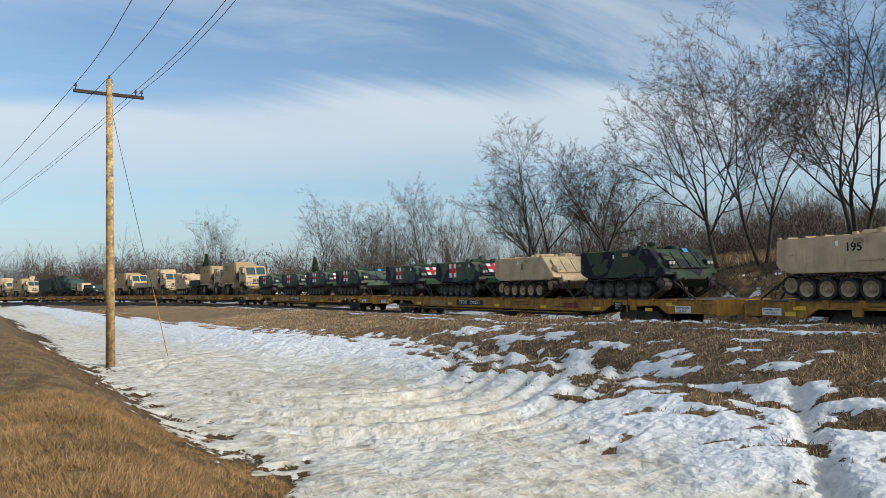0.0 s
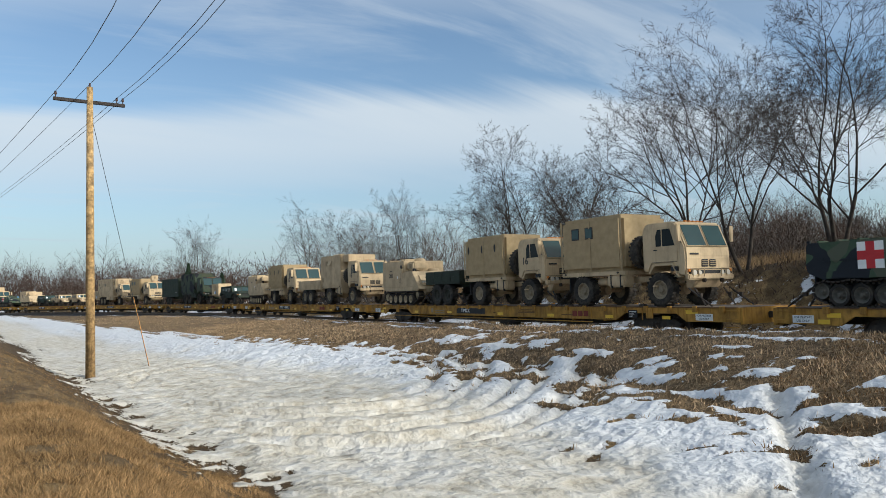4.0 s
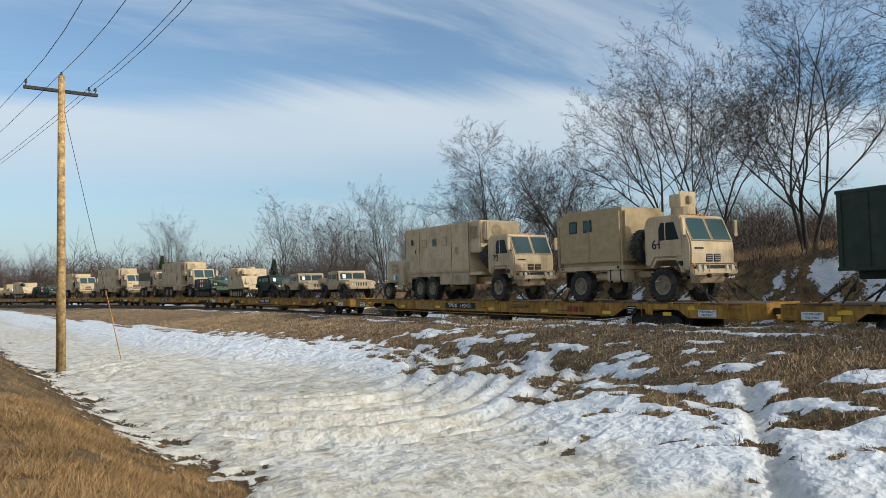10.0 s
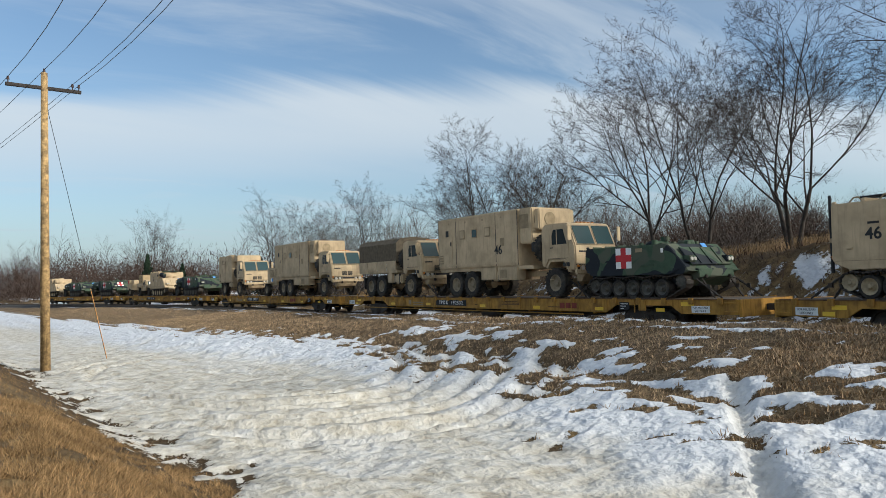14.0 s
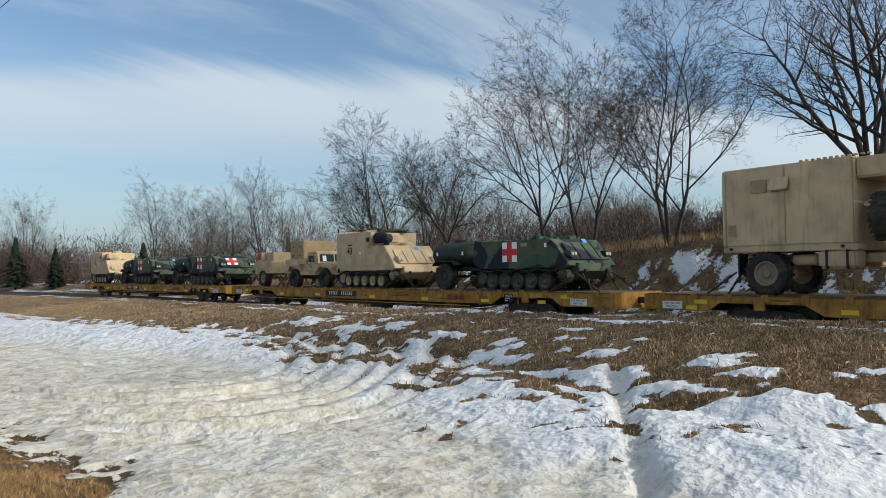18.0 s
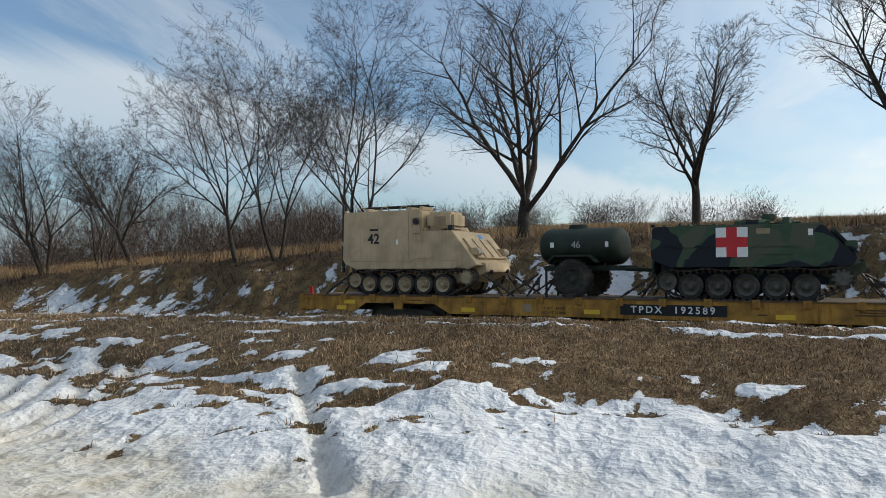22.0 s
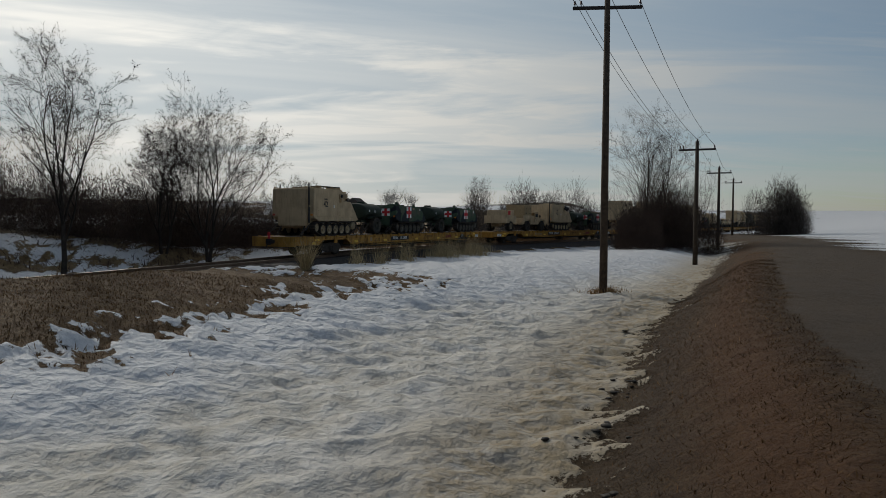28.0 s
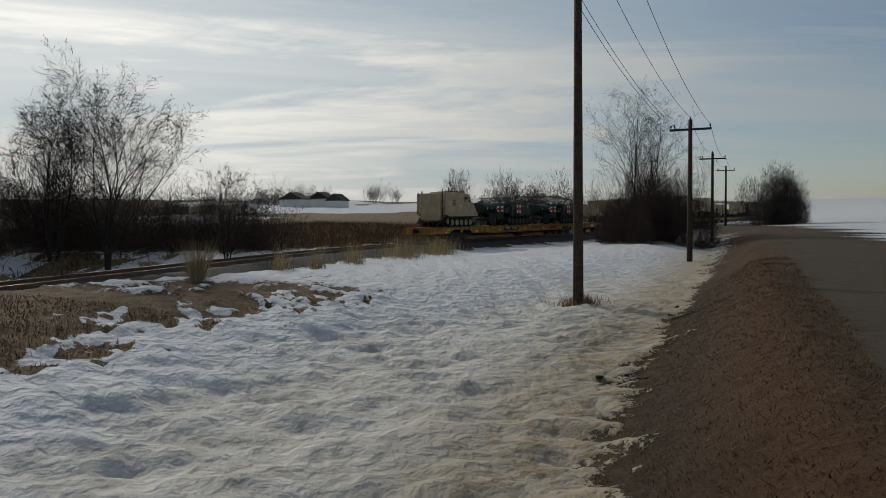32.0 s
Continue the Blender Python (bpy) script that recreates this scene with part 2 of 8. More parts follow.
TAN = mat("tan_paint", (0.52, 0.395, 0.245), 0.72, 0, 0.12, 1.6, dirt=(0.17, 0.125, 0.075), dirt_amt=0.5, spec=0.25, streak=0.35)
TAN_DARK = mat("tan_paint_dusty", (0.30, 0.23, 0.14), 0.8, 0, 0.2, 4.0, spec=0.2)
CANVAS = mat("brown_canvas", (0.13, 0.105, 0.075), 0.95, 0, 0.2, 5.0, 0.4, 60, spec=0.1)
TAN_CANVAS = mat("tan_canvas", (0.36, 0.27, 0.155), 0.95, 0, 0.12, 4.0, 0.3, 50, spec=0.1)
GREEN = camo_mat("woodland_paint", (0.050, 0.082, 0.050), (0.016, 0.020, 0.026), (0.085, 0.095, 0.066), scale=0.9)
CAMO = camo_mat("camouflage_paint", (0.034, 0.052, 0.034), (0.011, 0.013, 0.019), (0.050, 0.058, 0.036), scale=1.0)
GREEN_DARK = mat("dark_green_paint", (0.024, 0.034, 0.024), 0.7, 0, 0.2, 3.0, spec=0.25)
GREEN_PLAIN = mat("olive_paint", (0.026, 0.040, 0.028), 0.7, 0, 0.15, 3.0, dirt=(0.09, 0.08, 0.06), dirt_amt=0.3, spec=0.25)
RUBBER = mat("black_rubber", (0.026, 0.024, 0.022), 0.9, 0, 0.3, 5.0, dirt=(0.13, 0.105, 0.075), dirt_amt=0.75, spec=0.3)
WHEEL_TAN = mat("tan_wheel_disc", (0.27, 0.22, 0.15), 0.8, 0, 0.2, 8.0, dirt=(0.12, 0.09, 0.06), dirt_amt=0.5, spec=0.2)
TRACK_TAN = mat("tan_road_wheel", (0.42, 0.34, 0.22), 0.8, 0, 0.2, 8.0, dirt=(0.12, 0.09, 0.06), dirt_amt=0.5, spec=0.2)
TRACK_GREEN = mat("grey_road_wheel", (0.11, 0.105, 0.09), 0.8, 0, 0.25, 8.0, dirt=(0.15, 0.12, 0.09), dirt_amt=0.5, spec=0.2)
WHEEL_GREEN = mat("dark_wheel_disc", (0.040, 0.043, 0.036), 0.8, 0, 0.25, 8.0, dirt=(0.11, 0.09, 0.07), dirt_amt=0.5, spec=0.2)
STEEL = mat("dark_steel", (0.055, 0.048, 0.042), 0.65, 0.5, 0.3, 9.0, dirt=(0.10, 0.06, 0.035), dirt_amt=0.5)
RAILSTEEL = mat("rail_steel", (0.16, 0.11, 0.08), 0.45, 0.7, 0.2, 5.0)
YELLOW = mat("weathered_yellow_paint", (0.45, 0.235, 0.046), 0.75, 0, 0.22, 2.2, dirt=(0.12, 0.065, 0.03), dirt_amt=0.95, spec=0.25, streak=0.7)
REFLECT = mat("yellow_reflector", (0.80, 0.50, 0.03), 0.45, 0, 0.08, 6.0, spec=0.5)
BLACK = mat("black_paint", (0.012, 0.012, 0.013), 0.6, 0, 0.2, 5.0)
WHITE = mat("white_paint", (0.78, 0.78, 0.75), 0.7, 0, 0.06, 5.0)
RED = mat("red_cross_paint", (0.50, 0.030, 0.035), 0.7, 0, 0.08, 5.0)
MAROON = mat("rust_red_lettering", (0.22, 0.045, 0.03), 0.8, 0, 0.2, 5.0)
PLANK = mat("weathered_deck_boards", (0.13, 0.10, 0.075), 0.95, 0, 0.3, 4.0, 0.3, 40)
LAMP_MAT = mat("lamp_lens", (0.55, 0.52, 0.45), 0.15, 0, 0.05, 5.0, spec=0.6)
AMBER = mat("amber_lens", (0.6, 0.2, 0.03), 0.3, 0, 0.05, 5.0)
PAPER = mat("paper_sheet", (0.80, 0.82, 0.85), 0.9, 0, 0.03, 5.0)
BLUE_PAPER = mat("blue_paper_sheet", (0.10, 0.28, 0.62), 0.9, 0, 0.03, 5.0)
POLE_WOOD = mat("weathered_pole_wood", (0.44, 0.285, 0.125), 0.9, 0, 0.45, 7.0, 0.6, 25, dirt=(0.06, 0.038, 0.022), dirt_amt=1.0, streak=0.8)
# dark brown pole wood, with the shade of a backlit post in its colour
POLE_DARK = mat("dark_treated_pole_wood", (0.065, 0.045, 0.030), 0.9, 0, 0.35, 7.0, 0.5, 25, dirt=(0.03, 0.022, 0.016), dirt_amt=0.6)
ARM_WOOD = mat("dark_crossarm_wood", (0.035, 0.030, 0.028), 0.9, 0, 0.3, 6.0)
CERAMIC = mat("brown_insulator", (0.06, 0.035, 0.03), 0.2, 0, 0.1, 5.0)
WIRE = mat("bare_wire", (0.06, 0.06, 0.065), 0.5, 0.6, 0.05, 2.0)
ORANGE = mat("orange_plastic", (0.70, 0.33, 0.07), 0.5, 0, 0.1, 4.0)
BARK = mat("dark_bark", (0.050, 0.042, 0.036), 0.95, 0, 0.35, 5.0, 0.6, 22, spec=0.1)
TWIG = mat("twig_bark", (0.055, 0.044, 0.038), 0.95, 0, 0.3, 3.0, spec=0.1)
BRUSH_MAT = mat("brush_twigs", (0.092, 0.076, 0.066), 0.95, 0, 0.35, 0.6, spec=0.1)
BRUSH_RED = mat("reddish_brush_twigs", (0.075, 0.052, 0.042), 0.95, 0, 0.35, 0.6, spec=0.1)
# twig colour lightened to grey: distance haze put into the base colour
HAZED_TWIGS = mat("haze_paled_twigs", (0.19, 0.175, 0.165), 0.95, 0, 0.3, 0.6, spec=0.1)
MARSH = mat("russet_marsh_blades", (0.15, 0.088, 0.045), 0.95, 0, 0.35, 0.3, spec=0.1, island=0.5)
CONIFER = mat("dark_needles", (0.018, 0.030, 0.018), 0.95, 0, 0.35, 3.0, spec=0.1)
STRAW = mat("dry_grass_blades", (0.27, 0.17, 0.08), 0.95, 0, 0.35, 0.9, spec=0.1, island=0.6)
BERM_BROWN = mat("russet_grass_blades", (0.16, 0.092, 0.044), 0.95, 0, 0.35, 0.9, spec=0.1, island=0.65)
STRAW_BERM = mat("mown_straw_blades", (0.36, 0.255, 0.155), 0.95, 0, 0.35, 0.9, spec=0.1, island=0.65)
FIELD_STRAW = mat("dull_field_straw", (0.23, 0.155, 0.085), 0.95, 0, 0.4, 0.5, spec=0.1, island=0.35)
STRAW_PALE = mat("pale_reed_blades", (0.44, 0.34, 0.19), 0.95, 0, 0.3, 0.9, spec=0.1, island=0.5)
BALLAST = mat("crushed_ballast", (0.045, 0.039, 0.036), 0.95, 0, 0.45, 9.0, 1.0, 22)
TIE = mat("creosoted_tie", (0.05, 0.04, 0.033), 0.95, 0, 0.3, 6.0)

GLASS = bpy.data.materials.new("tinted_glass")
GLASS.use_nodes = True
gb = GLASS.node_tree.nodes["Principled BSDF"]
gb.inputs["Base Color"].default_value = (0.020, 0.050, 0.055, 1)
gb.inputs["Roughness"].default_value = 0.10
gb.inputs["Specular IOR Level"].default_value = 0.32


# ---- the plan: polylines of the place ----
# heading of the track, in degrees, along its length from the point abreast of the viewer
HEAD = [(-340, 42), (-250, 32), (-200, 25), (-150, 17), (-100, 7.5), (-70, 0.5), (-48, -3.8), (0, -3.8), (4, -8), (10, -16), (16, -20.5), (26, -24.5), (38, -25), (50, -20), (66, -18.5), (76, -27), (86, -36), (98, -38), (130, -34), (300, -28), (520, -28)]


def track_points():
    ss = np.arange(-340, 520) + 0.5
    h = np.radians(np.interp(ss, [a for a, _ in HEAD], [b for _, b in HEAD]))
    p = np.concatenate([[(0, 0)], np.cumsum(np.stack([np.cos(h), np.sin(h)], -1), 0)])
    return p - p[340] + np.array([0, 20.7])


TP = track_points()
TS = np.concatenate([[0], np.cumsum(np.hypot(*np.diff(TP, axis=0).T))])
TS -= TS[340]


def on_track(s, u=0.0):
    """Place and heading (degrees) at arc length s, u metres towards the road."""
    p = np.array([np.interp(s, TS, TP[:, 0]), np.interp(s, TS, TP[:, 1])])
    q = np.array([np.interp(s + 0.5, TS, TP[:, 0]), np.interp(s + 0.5, TS, TP[:, 1])]) - np.array([np.interp(s - 0.5, TS, TP[:, 0]), np.interp(s - 0.5, TS, TP[:, 1])])
    q /= np.hypot(*q)
    return p[0] + u * q[1], p[1] - u * q[0], math.degrees(math.atan2(q[1], q[0]))


FOOT = [(-900, -160), (-300, -24), (-92, 3.2), (-45, 3.3), (-20, 3.5), (-10, 3.5), (-4, 3.0), (0, 1.9), (5, 0.1), (10, -1.9), (16, -4.3), (22, -6.6), (29, -9.2), (37.2, -12.5), (44.6, -15.9), (51.2, -19.3), (75.8, -31.6), (90, -38.3), (118, -47), (150, -54), (200, -60), (400, -90), (900, -170)]
ROADSIDE = [(-900, -210), (-300, -44), (-92, -14), (-20, -9.5), (0, -9.0), (14, -8.6), (22, -9.8), (28, -12.0), (32.9, -13.9), (42.7, -18.7), (59.2, -26.9), (90, -41.4), (118, -50), (150, -57), (200, -63), (400, -93), (900, -173)]
SNOWLINE = [(-900, -120), (-300, 2), (-120, 9.5), (-70, 10.6), (-48, 11.4), (-36, 12.2), (-30, 13.0), (-27, 14.7), (-19, 14.4), (-13, 13.8), (-9, 12.4), (-5, 11.0), (-3.7, 10.9), (-2.4, 11.9), (0, 12.0), (1.6, 11.3), (3.4, 11.5), (5, 13.0), (6.2, 13.4), (7.2, 12.2), (9.9, 10.8), (12.7, 9.7), (17.2, 7.8), (20, 5.9), (24, 4.3), (27, 2.3), (32.3, -0.8), (38, -2.7), (43, -4.5), (46, -7.0), (52, -11), (60, -16), (75, -25.5), (90, -33), (118, -43), (150, -50), (200, -56), (400, -86), (900, -166)]


def line_distance(px, py, line):
    """Signed distance from a polyline that runs to the right; positive on its left side."""
    best = np.full(px.shape, 1e9)
    sign = np.ones(px.shape)
    line = np.array(line, float)
    for (ax, ay), (bx, by) in zip(line[:-1], line[1:]):
        dx, dy = bx - ax, by - ay
        k = np.clip(((px - ax) * dx + (py - ay) * dy) / (dx * dx + dy * dy), 0, 1)
        ex, ey = px - ax - k * dx, py - ay - k * dy
        d = np.hypot(ex, ey)
        c = dx * ey - dy * ex
        near = d < best
        best = np.where(near, d, best)
        sign = np.where(near, np.where(c >= 0, 1, -1), sign)
    return best * sign


def sm(a, b, v):
    k = np.clip((v - a) / (b - a), 0, 1)
    return k * k * (3 - 2 * k)


_perm = np.random.RandomState(7).rand(256, 256)


def vnoise(x, y):
    """Smooth value noise in 0..1."""
    xi, yi = np.floor(x).astype(int), np.floor(y).astype(int)
    fx, fy = x - xi, y - yi
    fx, fy = fx * fx * (3 - 2 * fx), fy * fy * (3 - 2 * fy)
    g = lambda i, j: _perm[i % 256, j % 256]
    return (g(xi, yi) * (1 - fx) + g(xi + 1, yi) * fx) * (1 - fy) + (g(xi, yi + 1) * (1 - fx) + g(xi + 1, yi + 1) * fx) * fy


def fbm(x, y, n=4):
    out, amp, tot = 0, 1.0, 0
    for i in range(n):
        out = out + amp * vnoise(x * 2**i + 17.3 * i, y * 2**i + 5.1 * i)
        tot += amp
        amp *= 0.5
    return out / tot


CREST_X = ([-200, -120, -60, -30, -5, 12, 22, 30, 36, 43, 50, 60, 100], [-0.6, -0.4, 0.08, 0.32, 0.68, 0.70, 0.74, 0.74, 0.55, 0.25, -0.1, -0.5, -0.8])
BANK_X = ([-200, -90, -50, -30, -12, 8, 20, 35, 50, 62, 80, 200], [0.2, 0.4, 0.8, 2.0, 3.0, 3.3, 3.0, 2.3, 1.6, 0.4, -0.6, -1.0])


FIELD_X = ([-95, -58, -30, 0, 22, 34, 48], [0.015, 0.10, 0.092, 0.066, 0.072, 0.045, 0.01])


def terrain(px, py):
    """Height of the ground and its cover: snow, grass-or-soil shade, road, dirt."""
    u = -line_distance(px, py, TP[::3])
    w = line_distance(px, py, FOOT)
    q = line_distance(px, py, SNOWLINE)
    crest = np.interp(px, *CREST_X)
    bank = np.interp(px, *BANK_X)
    lumps = fbm(px * 0.35, py * 0.35) - 0.5
    zs, zd = -0.45, -1.0
    # berm between ditch and track
    fr = np.clip(q, 0, None) / np.maximum(np.clip(q, 0, None) + np.clip(u - 4.8, 0, None), 1e-3)
    berm = zs + (crest - zs) * np.clip(fr, 0, 1) ** 0.65
    berm = np.where(u < 4.8, -0.5 + (crest + 0.5) * sm(2.6, 4.4, u), berm)
    ditch = zd + (zs - zd) * (1 - sm(0.0, 4.2, -q))
    near = np.where(q > 0, berm, ditch)
    near = near + (0.22 - near) * sm(0.3, -2.6, w)
    far = -0.5 + (bank + 0.5) * sm(-3.8, -9.5, u + lumps * 1.6) + np.clip(-u - 10, 0, 45) * np.interp(px, *FIELD_X)
    z = np.where(u > 0, near, far)
    inside = np.where(np.abs(u) < 2.9, 1.0, 0.0)
    z = np.where(inside > 0, -0.5, z)
    wide = np.clip(np.hypot(px, py) / 300, 0, 1)
    z = z + lumps * 0.14 * (1 - inside) + (fbm(px * 0.006 + 3, py * 0.006) - 0.5) * 14 * sm(0.6, 1.0, wide)
    # the fields climb gently to the east
    z = z + np.where(w < -6, 0.020, 0.030) * np.clip(np.hypot(px, py) - 85, 0, 500) * sm(55, 105, px) * sm(8, 45, np.abs(u))
    # cover
    n1 = fbm(px * 0.28 + 40, py * 0.28)
    n2 = fbm(px * 1.3 + 11, py * 1.3 + 3)
    n3 = fbm(px * 3.7, py * 3.7 + 9, 3)
    n5 = fbm(px * 1.1 + 90 + n2 * 0.6, py * 2.7 + 14 + n3 * 0.5, 4)
    reach = np.interp(px, [-60, -30, -26, -20, -10, -5, -2.5, 0, 3, 9, 16, 40], [0.8, 1.2, 3.0, 8.5, 9.0, 8.0, 4.0, 2.6, 2.8, 3.4, 3.6, 3.6])
    field = q + (n5 - 0.5) * reach * 1.25 + (n2 - 0.5) * 1.8 + (n3 - 0.5) * 3.0 + np.interp(px, [-30, -22, -9, -4, 0], [0.0, 0.3, 0.1, 0.0, 0.0])
    snow = np.clip(0.5 - field / 1.1, 0, 1)
    snow = np.minimum(snow, np.clip(0.5 + (w + ((n1 - 0.5) * 1.5 + (n2 - 0.5) * 2.4 + (n3 - 0.5) * 2.0) * np.interp(px, [0, 12], [1.0, 0.55])) / 1.0, 0, 1))
    snow = np.where(w < -1, 0, snow)
    snow = np.where(u > 3.0, np.maximum(snow, np.clip(0.5 + (px - 47 + (n1 - 0.5) * 8 + (n2 - 0.5) * 12) / 5, 0, 0.95) * (w > 0)), snow)
    # thin broken lines of snow along the crest of the berm
    crestline = np.maximum(np.exp(-((u - 5.35 + (n1 - 0.5) * 0.9) / 0.13) ** 2), 0.9 * np.exp(-((u - 4.55) / 0.10) ** 2)) * sm(12, 2, px)
    strip = np.clip(crestline * fbm(px * 0.6 + 70, py * 0.6, 3) * 1.4, 0, 1) * (u > 3.2) * (q > 0.5)
    snow = np.maximum(snow, strip)
    # far bank: drifts lying in the hollows, running slantwise down the slope
    drift = fbm(px * 0.42 + py * 0.3 + 8, py * 0.55 + 20) * 0.38 + fbm(px * 1.2 + py * 0.9, py * 1.1 + 7) * 0.34 + n3 * 0.28
    lie = np.interp(px, [-60, -26, -12, -4, 20, 40], [-0.03, -0.035, -0.03, -0.025, -0.015, 0.015])
    bsnow = np.clip(0.5 + (drift - 0.5 + lie - 0.22 * sm(-7.4, -9.0, u + (n1 - 0.5) * 2) + 0.03 * sm(-6.5, -4.5, u)) * 6.0, 0, 1)
    bsnow = np.where(u < -3.1, bsnow, 0)
    snow = np.where(u < -2.9, np.where(u > -10.5, bsnow, 0.42 * sm(0.52, 0.64, drift) * sm(-14, -10, u)), snow)
    snow = np.where((u < -10) & (px < -70), sm(0.45, 0.55, drift) * 0.8, snow)
    snow = np.where((u > 2.9) & (w < -7), 1.0, snow)
    snow = np.where((u < -40) & (px > 30), sm(0.40, 0.5, fbm(px * 0.012 + 2, py * 0.03)), snow)
    snow = np.where(np.abs(u) < 2.6, 0.0, snow)
    rd = line_distance(px, py, ROADSIDE)
    road = ((rd < (n2 - 0.5) * 0.5) & (rd > -5.6) & (u > 3)).astype(float)
    snow = np.where((w < -1) & (rd > -6.6 + 2 * (n1 - 0.5)), 0.0, snow)
    dirt = (0.72 + 0.28 * sm(0.42, 0.55, fbm(px * 0.16 + 5, py * 0.3 + 2) * 0.6 + n2 * 0.4)) * sm(-1.8, -4.2, q + (n2 - 0.5) * 3) * (w > 0) * np.interp(px, [4, 14], [1.0, 0.75])
    dirt = np.maximum(dirt, 0.95 * sm(1.7, 0.2, w + (n2 - 0.5) * 2.4) * sm(-2.0, -0.6, w + (n2 - 0.5) * 2.0))
    # wheel ruts that swing from the berm round into the ditch
    rad = np.hypot((px + 23.5) * 0.92, (py - 9.2) * 1.35)
    arc = (px > -23.5) | (py < 9)
    ruts = 0
    for r0, wd in ((6.1, 0.22), (7.2, 0.28), (7.9, 0.2), (9.0, 0.26), (9.8, 0.22), (10.8, 0.3), (11.5, 0.24)):
        ruts = ruts + np.exp(-((rad - r0 + (n1 - 0.5) * 0.5) / wd) ** 2)
    ruts = ruts * arc * sm(-34, -26, px) * sm(0.6, 2.2, w) * sm(1.2, -0.4, q)
    for ax, ay, bx, by, wd, deep in ((-7.7, 12.6, -4.4, 8.0, 0.20, 0.9), (-6.6, 12.4, -4.0, 8.6, 0.10, 0.4), (-4.4, 11.9, -2.6, 9.2, 0.12, 0.3)):
        dx, dy = bx - ax, by - ay
        k = np.clip(((px - ax) * dx + (py - ay) * dy) / (dx * dx + dy * dy), 0, 1)
        ruts = ruts + deep * np.exp(-((np.hypot(px - ax - k * dx, py - ay - k * dy)) / wd) ** 2)
    dirt = np.maximum(dirt, 0.9 * np.exp(-((u + 8.7 + (n1 - 0.5) * 2) / 0.8) ** 2) * (px > -40))
    soft, snow = snow, sm(0.30, 0.62, snow)
    z = z + (1 - snow) * (u < -3.4) * (u > -9.5) * (0.10 + 0.3 * (n2 - 0.4))
    z = z + snow * (0.055 + 0.04 * n2) - ruts * 0.17 * snow + snow * 0.05 * (np.clip(ruts, 0, 1) > 0.08) * (np.clip(ruts, 0, 1) < 0.4)
    # trampled, refrozen surface
    n4 = fbm(px * 1.5 + 50 + n2 * 0.8, py * 1.5 + 31, 3)
    z = z + snow * (w > 0) * (q < 1.5) * (n4 - 0.5) * np.interp(px, [-14, 2], [0.08, 0.17]) + snow * (n2 - 0.5) * np.interp(px, [-14, 0], [0.08, 0.15]) + snow * (w > 0) * (n3 - 0.5) * np.interp(px, [-14, 0], [0.05, 0.11]) + (1 - snow) * ((n3 - 0.5) * 0.10 + (n2 - 0.5) * 0.10) * (road < 0.9)
    # wind ripples, crossing the ditch, in the eastern part
    rip = fbm(px * 3.0 + py * 0.9 + n4 * 1.2, py * 1.1 - px * 0.3 + 5, 3)
    z = z + snow * (w > 0.3) * (u > 3) * sm(-4, 8, px) * (rip - 0.5) * 0.20
    dirt = np.clip(np.maximum(dirt, np.clip(ruts, 0, 1) * 0.75), 0, 1)
    return z, soft, road, dirt, u, w, q


def ground_z(x, y):
    return float(terrain(np.array([float(x)]), np.array([float(y)]))[0][0])


def axis(lo, hi, step, far):
    a = list(np.arange(lo, hi, step))
    g, v = step, hi
    while v < far:
        a.append(v)
        g *= 1.13
        v += g
    g, v = step, lo
    left = []
    while v > -far:
        g *= 1.13
        v -= g
        left.append(v)
    return np.array(left[::-1] + a)


GX, GY = axis(-34, 46, 0.145, 2600), axis(-18, 28, 0.145, 2600)
gxx, gyy = np.meshgrid(GX, GY)
gz, gsnow, groad, gdirt, gu, gw, gq = terrain(gxx.ravel(), gyy.ravel())
nx, ny = len(GX), len(GY)
gi = np.arange(nx * ny).reshape(ny, nx)
gfaces = np.stack([gi[:-1, :-1], gi[:-1, 1:], gi[1:, 1:], gi[1:, :-1]], -1).reshape(-1, 4)
gmesh = bpy.data.meshes.new("ground")
gmesh.vertices.add(nx * ny)
gmesh.vertices.foreach_set("co", np.stack([gxx.ravel(), gyy.ravel(), gz], -1).ravel())
gmesh.loops.add(len(gfaces) * 4)
gmesh.loops.foreach_set("vertex_index", gfaces.ravel())
gmesh.polygons.add(len(gfaces))
gmesh.polygons.foreach_set("loop_start", np.arange(0, len(gfaces) * 4, 4))
gmesh.polygons.foreach_set("use_smooth", np.ones(len(gfaces), bool))
gmesh.update(calc_edges=True)
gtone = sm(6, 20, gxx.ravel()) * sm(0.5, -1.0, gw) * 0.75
grd = line_distance(gxx.ravel(), gyy.ravel(), ROADSIDE)
grust = sm(8, 20, gxx.ravel()) * np.exp(-((grd - 1.1) / 0.7) ** 2)
grust = np.maximum(grust, 0.6 * sm(-4, 8, gxx.ravel()) * sm(2.6, 3.4, gu) * sm(-3.0, -0.5, gq) * sm(0.5, 2.0, gw))
gsand = sm(4, 14, gxx.ravel()) * sm(3.4, 0.8, gw) * sm(-1.5, 0, gw)
gstraw = sm(-3.0, -0.5, gq) * sm(2.6, 3.4, gu) * sm(0.5, 2.0, gw) * sm(16, 0, gxx.ravel()) * (0.45 + 0.55 * sm(10.5, 6.0, gu))
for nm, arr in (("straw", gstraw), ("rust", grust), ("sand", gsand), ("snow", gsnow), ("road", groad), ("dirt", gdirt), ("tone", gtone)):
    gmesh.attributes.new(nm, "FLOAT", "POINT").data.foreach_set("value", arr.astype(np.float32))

GROUND = bpy.data.materials.new("snow_and_dry_grass")
GROUND.use_nodes = True
gt = GROUND.node_tree
gbs = gt.nodes["Principled BSDF"]


